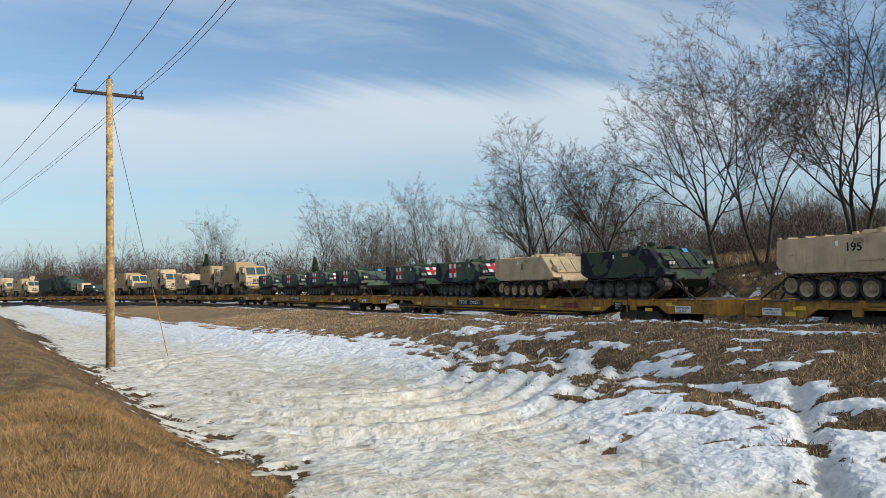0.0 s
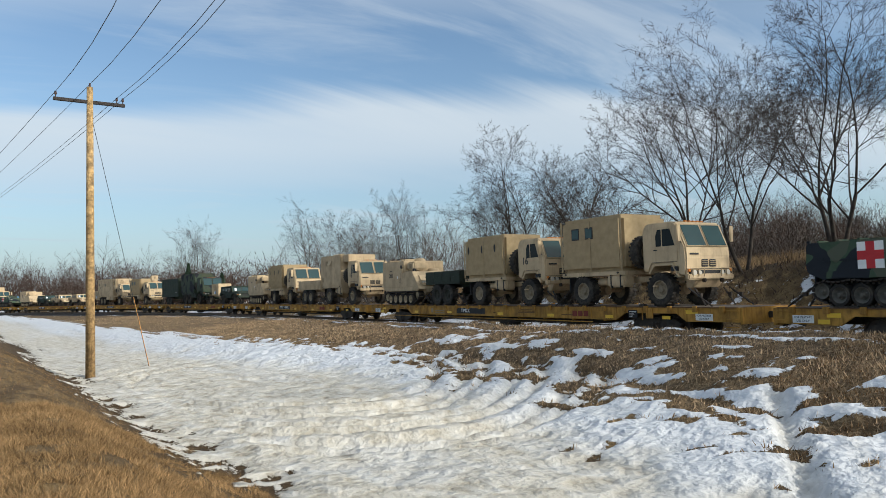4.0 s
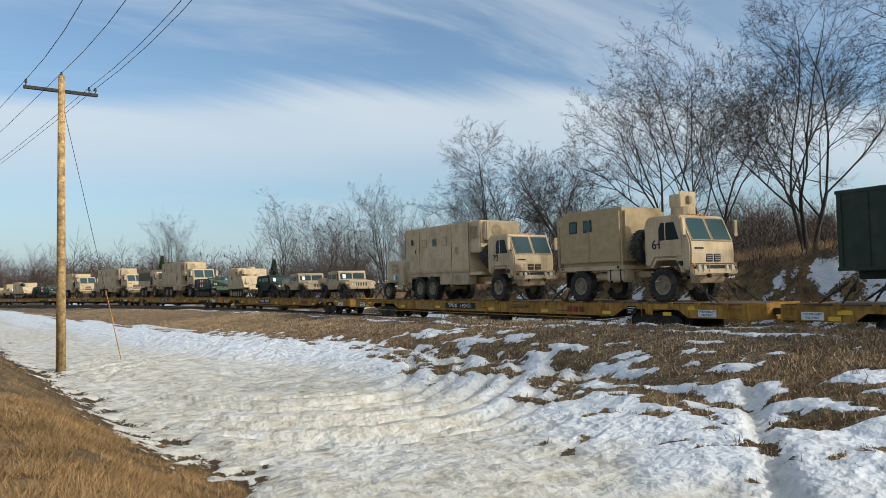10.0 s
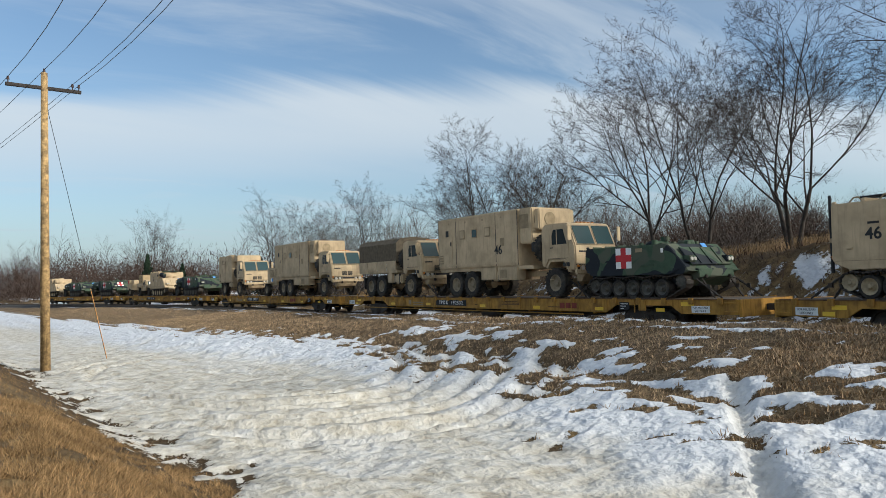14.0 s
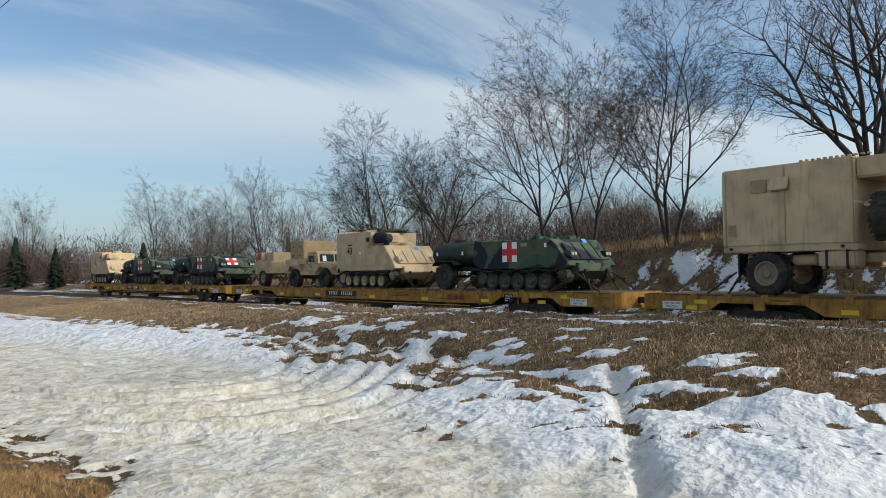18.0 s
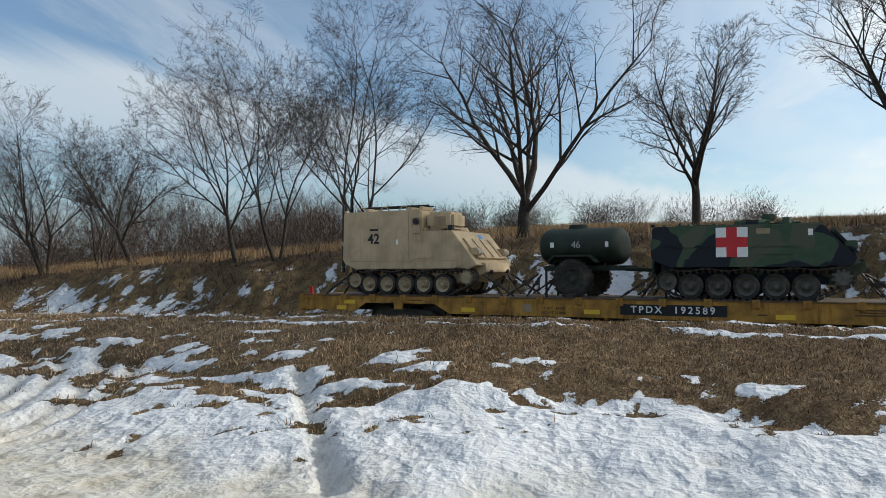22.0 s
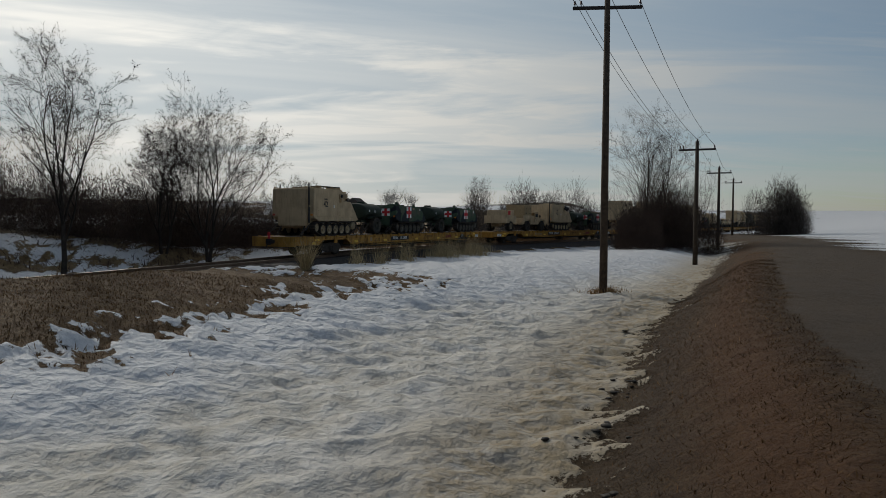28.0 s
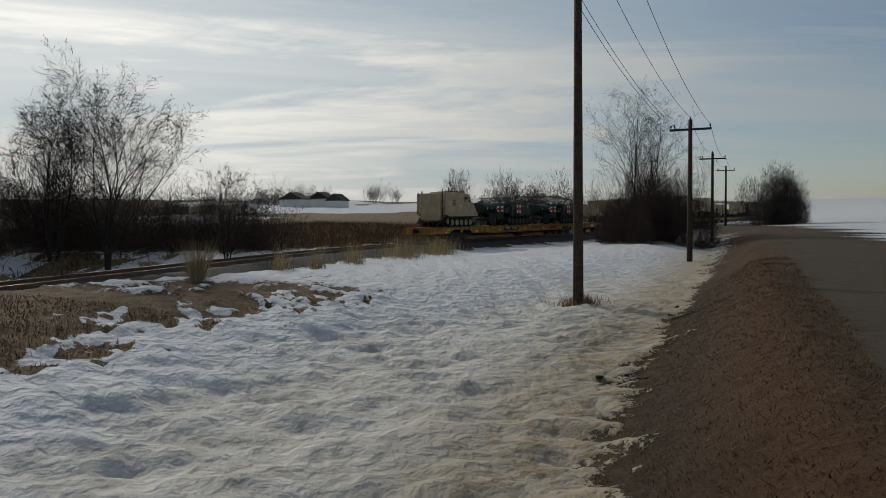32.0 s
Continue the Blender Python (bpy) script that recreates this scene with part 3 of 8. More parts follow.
def gnode(kind, **kw):
    n = gt.nodes.new(kind)
    for k, v in kw.items():
        n.inputs[k].default_value = v
    return n


def gnoise(scale, detail=6, rough=0.55, stretch=1.0):
    n = gnode("ShaderNodeTexNoise", Scale=scale, Detail=detail, Roughness=rough)
    m = gt.nodes.new("ShaderNodeMapping")
    m.inputs["Scale"].default_value = (1.0 / stretch, stretch, 1.0)
    gt.links.new(gtc.outputs["Object"], m.inputs[0])
    gt.links.new(m.outputs[0], n.inputs["Vector"])
    return n.outputs["Fac"]


def gramp(src, stops):
    r = gt.nodes.new("ShaderNodeValToRGB")
    r.color_ramp.elements[0].position, r.color_ramp.elements[0].color = stops[0][0], (*stops[0][1], 1)
    r.color_ramp.elements[1].position, r.color_ramp.elements[1].color = stops[-1][0], (*stops[-1][1], 1)
    for p, c in stops[1:-1]:
        e = r.color_ramp.elements.new(p)
        e.color = (*c, 1)
    gt.links.new(src, r.inputs[0])
    return r.outputs[0]


def gmix(f, a, b, blend="MIX"):
    n = gt.nodes.new("ShaderNodeMix")
    n.data_type, n.blend_type = "RGBA", blend
    for s, v in ((n.inputs["Factor"], f), (n.inputs[6], a), (n.inputs[7], b)):
        if isinstance(v, (int, float)):
            s.default_value = v
        elif isinstance(v, tuple):
            s.default_value = (*v, 1)
        else:
            gt.links.new(v, s)
    return n.outputs[2]


def gmath(op, a, b=0.0, clamp=False):
    n = gt.nodes.new("ShaderNodeMath")
    n.operation, n.use_clamp = op, clamp
    for i, v in enumerate((a, b)):
        if isinstance(v, (int, float)):
            n.inputs[i].default_value = v
        else:
            gt.links.new(v, n.inputs[i])
    return n.outputs[0]


def gattr(name):
    n = gt.nodes.new("ShaderNodeAttribute")
    n.attribute_name = name
    return n.outputs["Fac"]


gtc = gt.nodes.new("ShaderNodeTexCoord")
nA, nB, nC, nD = gnoise(0.5, 5), gnoise(2.2, 5, 0.5, 1.0), gnoise(22.0, 6, 0.7), gnoise(6.0, 6, 0.55, 1.0)
nE = gnoise(55.0, 4, 0.6)
grass = gramp(nC, [(0.36, (0.030, 0.018, 0.009)), (0.5, (0.135, 0.085, 0.038)), (0.68, (0.30, 0.205, 0.095))])
grass = gmix(gramp(nD, [(0.43, (0, 0, 0)), (0.58, (0.85, 0.85, 0.85))]), grass, (0.050, 0.030, 0.015))
grass = gmix(gmath("MULTIPLY", gmath("SUBTRACT", nE, 0.40, True), 2.2), grass, (0.34, 0.24, 0.12))
grass = gmix(gmath("SUBTRACT", nA, 0.25, True), grass, gmix(0.5, grass, (0.28, 0.19, 0.085)))
stubble = gramp(nC, [(0.38, (0.036, 0.022, 0.011)), (0.50, (0.215, 0.142, 0.078)), (0.66, (0.43, 0.32, 0.20))])
stubble = gmix(gramp(nD, [(0.45, (0, 0, 0)), (0.60, (0.8, 0.8, 0.8))]), stubble, (0.060, 0.038, 0.020))
grass = gmix(gattr("straw"), grass, stubble)
grass = gmix(gramp(nB, [(0.46, (0, 0, 0)), (0.62, (0.7, 0.7, 0.7))]), grass, gmix(nC, (0.030, 0.018, 0.009), (0.12, 0.075, 0.036)))
grass = gmix(gmath("MULTIPLY", gattr("dirt"), 0.8), grass, gmix(nC, (0.025, 0.016, 0.010), (0.085, 0.055, 0.030)))
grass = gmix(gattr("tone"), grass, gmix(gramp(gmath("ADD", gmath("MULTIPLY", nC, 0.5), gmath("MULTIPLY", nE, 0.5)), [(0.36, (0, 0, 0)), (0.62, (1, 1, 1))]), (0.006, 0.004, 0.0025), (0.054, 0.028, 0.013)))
grass = gmix(gmath("MULTIPLY", gattr("rust"), 0.8), grass, gmix(nC, (0.030, 0.012, 0.005), (0.14, 0.064, 0.024)))
snowc = gmix(nB, (0.57, 0.58, 0.60), (0.72, 0.725, 0.74))
dirty = gramp(gmath("ADD", gmath("MULTIPLY", nB, 0.6), gmath("MULTIPLY", nD, 0.4)), [(0.30, (0.20, 0.15, 0.09)), (0.41, (0.40, 0.345, 0.25)), (0.53, (0.555, 0.505, 0.415)), (0.70, (0.64, 0.61, 0.55))])
snowc = gmix(gmath("MULTIPLY", gattr("dirt"), 0.85), snowc, dirty)
snowc = gmix(gmath("MULTIPLY", gattr("sand"), gmath("MULTIPLY", gmath("SUBTRACT", gmath("ADD", nB, nD), 0.62, True), 1.9, True)), snowc, gmix(nD, (0.15, 0.105, 0.055), (0.44, 0.365, 0.25)))
asphalt = gmix(nC, (0.040, 0.031, 0.023), (0.088, 0.068, 0.050))
asphalt = gmix(gmath("MULTIPLY", nA, 0.6), asphalt, (0.105, 0.070, 0.040))
fray = gmath("ADD", gmath("MULTIPLY", gmath("SUBTRACT", nB, 0.5), 0.5), gmath("MULTIPLY", gmath("SUBTRACT", nD, 0.5), 1.3))
fray = gmath("ADD", fray, gmath("MULTIPLY", gmath("SUBTRACT", nC, 0.5), 1.0))
fray = gmath("MULTIPLY", fray, gmath("MINIMUM", gmath("MULTIPLY", gattr("snow"), 5.0, True), gmath("MULTIPLY", gmath("SUBTRACT", 1.0, gattr("snow")), 5.0, True)))
sf = gmath("ADD", gattr("snow"), fray)
mrs = gt.nodes.new("ShaderNodeMapRange")
mrs.inputs["From Min"].default_value, mrs.inputs["From Max"].default_value = 0.46, 0.54
gt.links.new(sf, mrs.inputs[0])
col = gmix(gattr("road"), grass, asphalt)
col = gmix(mrs.outputs[0], col, snowc)
gt.links.new(col, gbs.inputs["Base Color"])
gbs.inputs["Roughness"].default_value = 0.85
gbs.inputs["Specular IOR Level"].default_value = 0.2
def gcups(scale, wob):
    v = gt.nodes.new("ShaderNodeTexVoronoi")
    v.inputs["Scale"].default_value, v.inputs["Randomness"].default_value = scale, 1.0
    ad = gt.nodes.new("ShaderNodeVectorMath")
    ad.operation = "ADD"
    wb = gnode("ShaderNodeTexNoise", Scale=scale * 0.7, Detail=4)
    gt.links.new(gtc.outputs["Object"], wb.inputs["Vector"])
    sc = gt.nodes.new("ShaderNodeVectorMath")
    sc.operation = "SCALE"
    sc.inputs["Scale"].default_value = wob
    gt.links.new(wb.outputs["Color"], sc.inputs[0])
    gt.links.new(gtc.outputs["Object"], ad.inputs[0]), gt.links.new(sc.outputs[0], ad.inputs[1])
    gt.links.new(ad.outputs[0], v.inputs["Vector"])
    return v.outputs["Distance"]


cups = gmath("ADD", gmath("MULTIPLY", gcups(2.2, 0.5), 0.55), gmath("MULTIPLY", gcups(6.0, 0.2), 0.30))
cups = gmath("MULTIPLY", gmath("MULTIPLY", cups, mrs.outputs[0]), gmath("MULTIPLY", gmath("ADD", nA, 0.1), gmath("SUBTRACT", 1.0, gmath("MULTIPLY", gattr("dirt"), 0.6))))
gbump = gt.nodes.new("ShaderNodeBump")
gbump.inputs["Strength"].default_value, gbump.inputs["Distance"].default_value = 1.0, 0.19
gt.links.new(gmath("ADD", gmath("ADD", gmath("MULTIPLY", nB, 0.75), gmath("ADD", gmath("MULTIPLY", nD, 0.38), gmath("MULTIPLY", nC, gmath("SUBTRACT", 0.26, gmath("MULTIPLY", mrs.outputs[0], 0.20))))), gmath("ADD", gmath("MULTIPLY", mrs.outputs[0], 0.45), gmath("MULTIPLY", cups, 1.15))), gbump.inputs["Height"])
gt.links.new(gbump.outputs[0], gbs.inputs["Normal"])
gmesh.materials.append(GROUND)
ground = tagged(new("ground", gmesh), "patchy melting snow over dormant brown grass beside a railway", "ground", kind="structure")


# ---- mesh helpers ----
def link_mesh(name, bm, material, parent=None, label="", smooth=False):
    me = bpy.data.meshes.new(name)
    bm.to_mesh(me)
    bm.free()
    me.materials.append(material)
    if smooth:
        me.polygons.foreach_set("use_smooth", np.ones(len(me.polygons), bool))
    ob = new(name, me)
    if parent:
        ob.parent = parent
    if label:
        ob["label"] = label
    return ob


def part(name, bm, material, parent, label="", smooth=False):
    return link_mesh(name, bm, material, parent, label, smooth)


def empty(name):
    ob = new(name)
    ob.empty_display_size = 0.3
    return ob


def add_box(bm, x0, x1, y0, y1, z0, z1, bevel=0.0):
    r = bmesh.ops.create_cube(bm, size=1.0)
    bmesh.ops.scale(bm, vec=(x1 - x0, y1 - y0, z1 - z0), verts=r["verts"])
    bmesh.ops.translate(bm, vec=((x0 + x1) / 2, (y0 + y1) / 2, (z0 + z1) / 2), verts=r["verts"])
    if bevel:
        es = list({e for v in r["verts"] for e in v.link_edges})
        bmesh.ops.bevel(bm, geom=es, offset=bevel, segments=2, affect="EDGES", clamp_overlap=True)
    return bm


def box(x0, x1, y0, y1, z0, z1, bevel=0.0):
    return add_box(bmesh.new(), x0, x1, y0, y1, z0, z1, bevel)


def add_prism(bm, profile, y0, y1, bevel=0.0, inset=0.0):
    """A solid with the outline profile [(x, z)] between y0 and y1."""
    a = [bm.verts.new((x, y0, z)) for x, z in profile]
    b = [bm.verts.new((x, y1, z)) for x, z in profile]
    n = len(profile)
    fs = [bm.faces.new(a), bm.faces.new(b[::-1])]
    for i in range(n):
        fs.append(bm.faces.new((a[(i + 1) % n], a[i], b[i], b[(i + 1) % n])))
    bmesh.ops.recalc_face_normals(bm, faces=fs)
    if bevel:
        es = list({e for f in fs for e in f.edges})
        bmesh.ops.bevel(bm, geom=es, offset=bevel, segments=2, affect="EDGES", clamp_overlap=True)
    return bm


def prism(profile, y0, y1, bevel=0.0):
    return add_prism(bmesh.new(), profile, y0, y1, bevel)


def add_cyl(bm, a, b, r0, r1=None, n=16, caps=True):
    r1 = r0 if r1 is None else r1
    a, b = Vector(a), Vector(b)
    d = (b - a)
    q = d.to_track_quat("Z", "Y").to_matrix().to_4x4()
    r = bmesh.ops.create_cone(bm, cap_ends=caps, segments=n, radius1=r0, radius2=r1, depth=d.length, matrix=Matrix.Translation((a + b) / 2) @ q)
    return bm


def cyl(a, b, r0, r1=None, n=16):
    return add_cyl(bmesh.new(), a, b, r0, r1, n)


def add_lathe_y(bm, cx, cz, prof, n=24):
    """Turns the profile [(radius, y)] round the axis through (cx, cz) along y."""
    rings = []
    for r, y in prof:
        rings.append([bm.verts.new((cx + r * math.sin(2 * math.pi * i / n), y, cz + r * math.cos(2 * math.pi * i / n))) for i in range(n)] if r > 1e-4 else [bm.verts.new((cx, y, cz))])
    fs = []
    for a, b in zip(rings[:-1], rings[1:]):
        if len(a) == 1 and len(b) == 1:
            continue
        for i in range(n):
            j = (i + 1) % n
            if len(a) == 1:
                fs.append(bm.faces.new((a[0], b[i], b[j])))
            elif len(b) == 1:
                fs.append(bm.faces.new((a[i], b[0], a[j])))
            else:
                fs.append(bm.faces.new((a[i], b[i], b[j], a[j])))
    bmesh.ops.recalc_face_normals(bm, faces=fs)
    return bm


def text_bm(string, height, x, y, z, material, parent, name="marking", spread=1.0, face=-1, bold=0.0):
    """Flat lettering on a side face (y plane), centred at x, z."""
    cu = bpy.data.curves.new(name, "FONT")
    cu.body, cu.size, cu.align_x, cu.align_y, cu.extrude = string, height * 1.38, "CENTER", "CENTER", 0.002
    cu.space_character, cu.offset = spread, height * bold
    ob = bpy.data.objects.new(name, cu)
    me = bpy.data.meshes.new_from_object(ob)
    bpy.data.objects.remove(ob)
    me.materials.clear()
    me.materials.append(material)
    t = new(name, me)
    t.parent = parent
    t.matrix_basis = pose(x, y, z, 90, 0, 0 if face < 0 else 180)
    return t


# ---- track ----
def strip_mesh(name, s0, s1, step, section, material, parent=None, label="", smooth=False):
    """Sweeps a cross-section [(u, z)] along the track."""
    ss = np.arange(s0, s1 + step, step)
    vs, fs, n = [], [], len(section)
    for s in ss:
        for u, z in section:
            x, y, _ = on_track(s, u)
            vs.append((x, y, z))
    for i in range(len(ss) - 1):
        for j in range(n):
            k = (j + 1) % n
            fs.append((i * n + j, i * n + k, (i + 1) * n + k, (i + 1) * n + j))
    fs += [tuple(range(n)), tuple(range((len(ss) - 1) * n, len(ss) * n))[::-1]]
    me = bpy.data.meshes.new(name)
    me.from_pydata(vs, [], fs)
    me.update()
    bm = bmesh.new()
    bm.from_mesh(me)
    bmesh.ops.recalc_face_normals(bm, faces=bm.faces)
    bm.to_mesh(me)
    bm.free()
    me.materials.append(material)
    ob = new(name, me)
    if parent:
        ob.parent = parent
    if label:
        ob["label"] = label
    return ob


TRACK_A, TRACK_B = -330, 440
railway = tagged(empty("railway_track"), "single railway track on dark crushed ballast", "railway track", kind="structure")
strip_mesh("ballast_bed", TRACK_A, TRACK_B, 2.0, [(-3.0, -0.62), (-1.6, -0.16), (1.6, -0.16), (3.0, -0.62)], BALLAST, railway)
for side in (-0.75, 0.75):
    strip_mesh("rail", TRACK_A, TRACK_B, 2.0, [(side - 0.07, -0.16), (side - 0.07, -0.14), (side - 0.012, -0.12), (side - 0.012, -0.035), (side - 0.036, -0.03), (side - 0.036, 0.0), (side + 0.036, 0.0), (side + 0.036, -0.03), (side + 0.012, -0.035), (side + 0.012, -0.12), (side + 0.07, -0.14), (side + 0.07, -0.16)], RAILSTEEL, railway, "worn steel rail")
tie = bpy.data.meshes.new("tie")
tb = box(-0.11, 0.11, -1.3, 1.3, -0.20, -0.145, 0.01)
tb.to_mesh(tie)
tb.free()
tie.materials.append(TIE)
for i in range(150):
    x, y, h = on_track(-45 + i * 0.9)
    t_ = new("tie", tie)
    t_.parent = railway
    t_.matrix_basis = pose(x, y, 0, 0, 0, h)


# ---- train timing: rear hull of the last vehicle along the track ----
LATE = [(23.5, 9.7), (24, 16.9), (24.5, 24.6), (25, 32.2), (25.5, 38.6), (26, 43.6), (26.5, 48.2), (27, 52.5), (27.5, 57.3), (28, 61.9), (28.5, 66.2), (29, 69.7), (29.5, 72.8), (30, 75.7), (30.5, 78.3), (31, 80.8), (31.5, 83.4), (32, 85.9)]
GAIN = [(0, -0.20), (4, 1.42), (8, 2.28), (12, 2.81), (16, 2.80), (19, 2.34), (21, 1.65), (22, 1.30), (22.5, 1.25), (23, 1.20)]
SPEED = 14.14


def train_s(t):
    if t <= 23:
        return 1.7 + SPEED * (t - 23) + float(np.interp(t, [a for a, _ in GAIN], [b for _, b in GAIN]))
    return float(np.interp(t, [23] + [a for a, _ in LATE], [2.9] + [b for _, b in LATE]))


RIDERS = []


def ride(ob, offset, z=1.07):
    """Remember that ob rides on the train with its origin at this offset."""
    RIDERS.append((ob, offset, z, 0.0))
    return ob


# ---- shared running gear ----
MESHES = {}


def shared(key, build, material, smooth=False):
    if key not in MESHES:
        me = bpy.data.meshes.new(key)
        bm = build()
        bm.to_mesh(me)
        bm.free()
        me.materials.append(material)
        if smooth:
            me.polygons.foreach_set("use_smooth", np.ones(len(me.polygons), bool))
        MESHES[key] = me
    return MESHES[key]


def piece(name, mesh, parent, x=0, y=0, z=0, rx=0, ry=0, rz=0, label=""):
    ob = new(name, mesh)
    ob.parent = parent
    ob.matrix_basis = pose(x, y, z, rx, ry, rz)
    if label:
        ob["label"] = label
    return ob


def tyre_bm(r, w, rim):
    bm = bmesh.new()
    h = w / 2
    add_lathe_y(bm, 0, 0, [(rim, -h * 0.8), (rim + 0.04, -h * 0.95), (r * 0.86, -h), (r * 0.96, -h * 0.86), (r, -h * 0.6), (r, h * 0.6), (r * 0.96, h * 0.86), (r * 0.86, h), (rim + 0.04, h * 0.95), (rim, h * 0.8)], 28)
    for i in range(24):
        a = 2 * math.pi * i / 24
        for side in (-1, 1):
            m = Matrix.Translation((r * math.sin(a + 0.06 * side), side * h * 0.55, r * math.cos(a + 0.06 * side))) @ Euler((0, a, 0)).to_matrix().to_4x4()
            v = bmesh.ops.create_cube(bm, size=1.0, matrix=m)["verts"]
            bmesh.ops.scale(bm, vec=(1, 1, 1), verts=v)
            for q in v:
                loc = m.inverted() @ q.co
                q.co = m @ Vector((loc.x * 0.07, loc.y * h * 0.95, loc.z * 0.028))
    return bm


def disc_bm(r, w, holes=8):
    bm = bmesh.new()
    h = w / 2
    add_lathe_y(bm, 0, 0, [(0, -h * 0.62), (r * 0.28, -h * 0.62), (r * 0.30, -h * 0.40), (r * 0.55, -h * 0.22), (r * 0.82, -h * 0.40), (r * 0.90, -h * 0.82), (r * 1.0, -h * 0.84), (r * 1.0, h * 0.6), (0, h * 0.6)], 24)
    for i in range(holes):
        a = 2 * math.pi * i / holes
        add_cyl(bm, (r * 0.45 * math.sin(a), -h * 0.40, r * 0.45 * math.cos(a)), (r * 0.45 * math.sin(a), -h * 0.15, r * 0.45 * math.cos(a)), 0.022, 0.022, 6)
    return bm


def truck_wheel(parent, x, y, r, w, disc_mat, name="wheel"):
    """A tyre with its disc; the dished face looks outward."""
    rz = 0 if y < 0 else 180
    tk = f"tyre_{r:.2f}_{w:.2f}"
    t = piece(name, shared(tk, lambda: tyre_bm(r, w, r * 0.54), RUBBER, False), parent, x, y, r, 0, 0, rz, "worn black rubber tyre")
    piece("wheel_disc", shared(f"disc_{r:.2f}_{w:.2f}_{disc_mat.name}", lambda: disc_bm(r * 0.56, w), disc_mat, False), t)
    return t


def road_wheel_bm(r, w):
    bm = bmesh.new()
    h = w / 2
    return add_lathe_y(bm, 0, 0, [(r * 0.74, -h), (r, -h), (r, h), (r * 0.74, h)], 22)


def road_disc_bm(r, w):
    bm = bmesh.new()
    h = w / 2
    add_lathe_y(bm, 0, 0, [(0, -h * 1.15), (r * 0.16, -h * 1.15), (r * 0.20, -h * 0.7), (r * 0.42, -h * 0.35), (r * 0.60, -h * 0.62), (r * 0.745, -h * 0.98), (r * 0.745, h), (0, h)], 22)
    for i in range(6):
        a = 2 * math.pi * i / 6
        add_cyl(bm, (r * 0.32 * math.sin(a), -h * 0.75, r * 0.32 * math.cos(a)), (r * 0.32 * math.sin(a), -h * 0.3, r * 0.32 * math.cos(a)), 0.016, 0.016, 6)
    return bm


def sprocket_bm(r, w):
    """A toothed drive wheel with a raised hub, in one closed outline."""
    teeth = [(r * (0.95 if k % 4 < 2 else 0.76) * math.sin(2 * math.pi * k / 40), r * (0.95 if k % 4 < 2 else 0.76) * math.cos(2 * math.pi * k / 40)) for k in range(40)]
    bm = bmesh.new()
    add_prism(bm, teeth, -w * 0.3, w * 0.3)
    face = min(bm.faces, key=lambda f: f.calc_center_median().y)
    bmesh.ops.inset_region(bm, faces=[face], thickness=r * 0.34)
    bmesh.ops.translate(bm, verts=list(face.verts), vec=(0, -w * 0.2, 0))
    return bm


def track_loop(x0, x1):
    """Points of the track band: ground run, sprocket, top run, idler."""
    pts = []
    n = 30
    for i in range(n):
        pts.append((x0 + (x1 - x0) * i / (n - 1), 0.03))
    fx, fz, fr = 4.30, 0.56, 0.25
    for i in range(9):
        a = radians(-50 + 150 * i / 8)
        pts.append((fx + fr * math.cos(a), fz + fr * math.sin(a)))
    for i in range(1, 26):
        k = i / 26
        pts.append((fx - 0.05 + (0.42 - fx) * k, 0.80 - 0.05 * math.sin(math.pi * k * 4) ** 2 - 0.03 * k))
    bx, bz, br = 0.42, 0.47, 0.25
    for i in range(9):
        a = radians(95 + 150 * i / 8)
        pts.append((bx + br * math.cos(a), bz + br * math.sin(a)))
    return pts


def track_bm(y, w):
    bm = bmesh.new()
    pts = track_loop(0.85, 3.75)
    # even spacing along the loop
    loop = np.array(pts + [pts[0]])
    acc = np.concatenate([[0], np.cumsum(np.hypot(*np.diff(loop, axis=0).T))])
    count = 63
    for i in range(count):
        s = acc[-1] * i / count
        x, z = np.interp(s, acc, loop[:, 0]), np.interp(s, acc, loop[:, 1])
        x2, z2 = np.interp(min(s + 0.05, acc[-1]), acc, loop[:, 0]), np.interp(min(s + 0.05, acc[-1]), acc, loop[:, 1])
        a = math.atan2(z2 - z, x2 - x)
        m = Matrix.Translation((x, y, z)) @ Euler((0, -a, 0)).to_matrix().to_4x4()
        for dx, dz, sx, sy, sz in ((0, 0, acc[-1] / count * 0.86, w, 0.036), (0, 0.02, 0.05, w * 0.9, 0.03), (0, -0.05 if False else 0.05, 0.06, 0.05, 0.09)):
            v = bmesh.ops.create_cube(bm, size=1.0)["verts"]
            for q in v:
                q.co = m @ Vector((q.co.x * sx + dx, q.co.y * sy, q.co.z * sz + dz))
    return bm


def cross_panel(parent, x, y, z, size, plane="side", tilt=0.0):
    """A white square with a red cross, as a part with its cross proud of it."""
    e = bmesh.new()
    h = size / 2
    if plane == "side":
        add_box(e, -h, h, -0.004, 0.004, -h, h)
    else:
        add_box(e, -0.004, 0.004, -h, h, -h * 0.8, h * 0.8)
    p = part("marking_panel", e, WHITE, parent, "white square with a red cross")
    p.matrix_basis = pose(x, y, z, 0, tilt, 0)
    c = bmesh.new()
    k = size / 6
    o = 0.007
    if plane == "side":
        add_box(c, -k, k, -o, o, -h, h)
        add_box(c, -h, -k, -o, o, -k, k)
        add_box(c, k, h, -o, o, -k, k)
    else:
        add_box(c, -o, o, -k, k, -h * 0.8, h * 0.8)
        add_box(c, -o, o, -h, -k, -k * 0.8, k * 0.8)
        add_box(c, -o, o, k, h, -k * 0.8, k * 0.8)
    part("red_cross", c, RED, p)
    return p


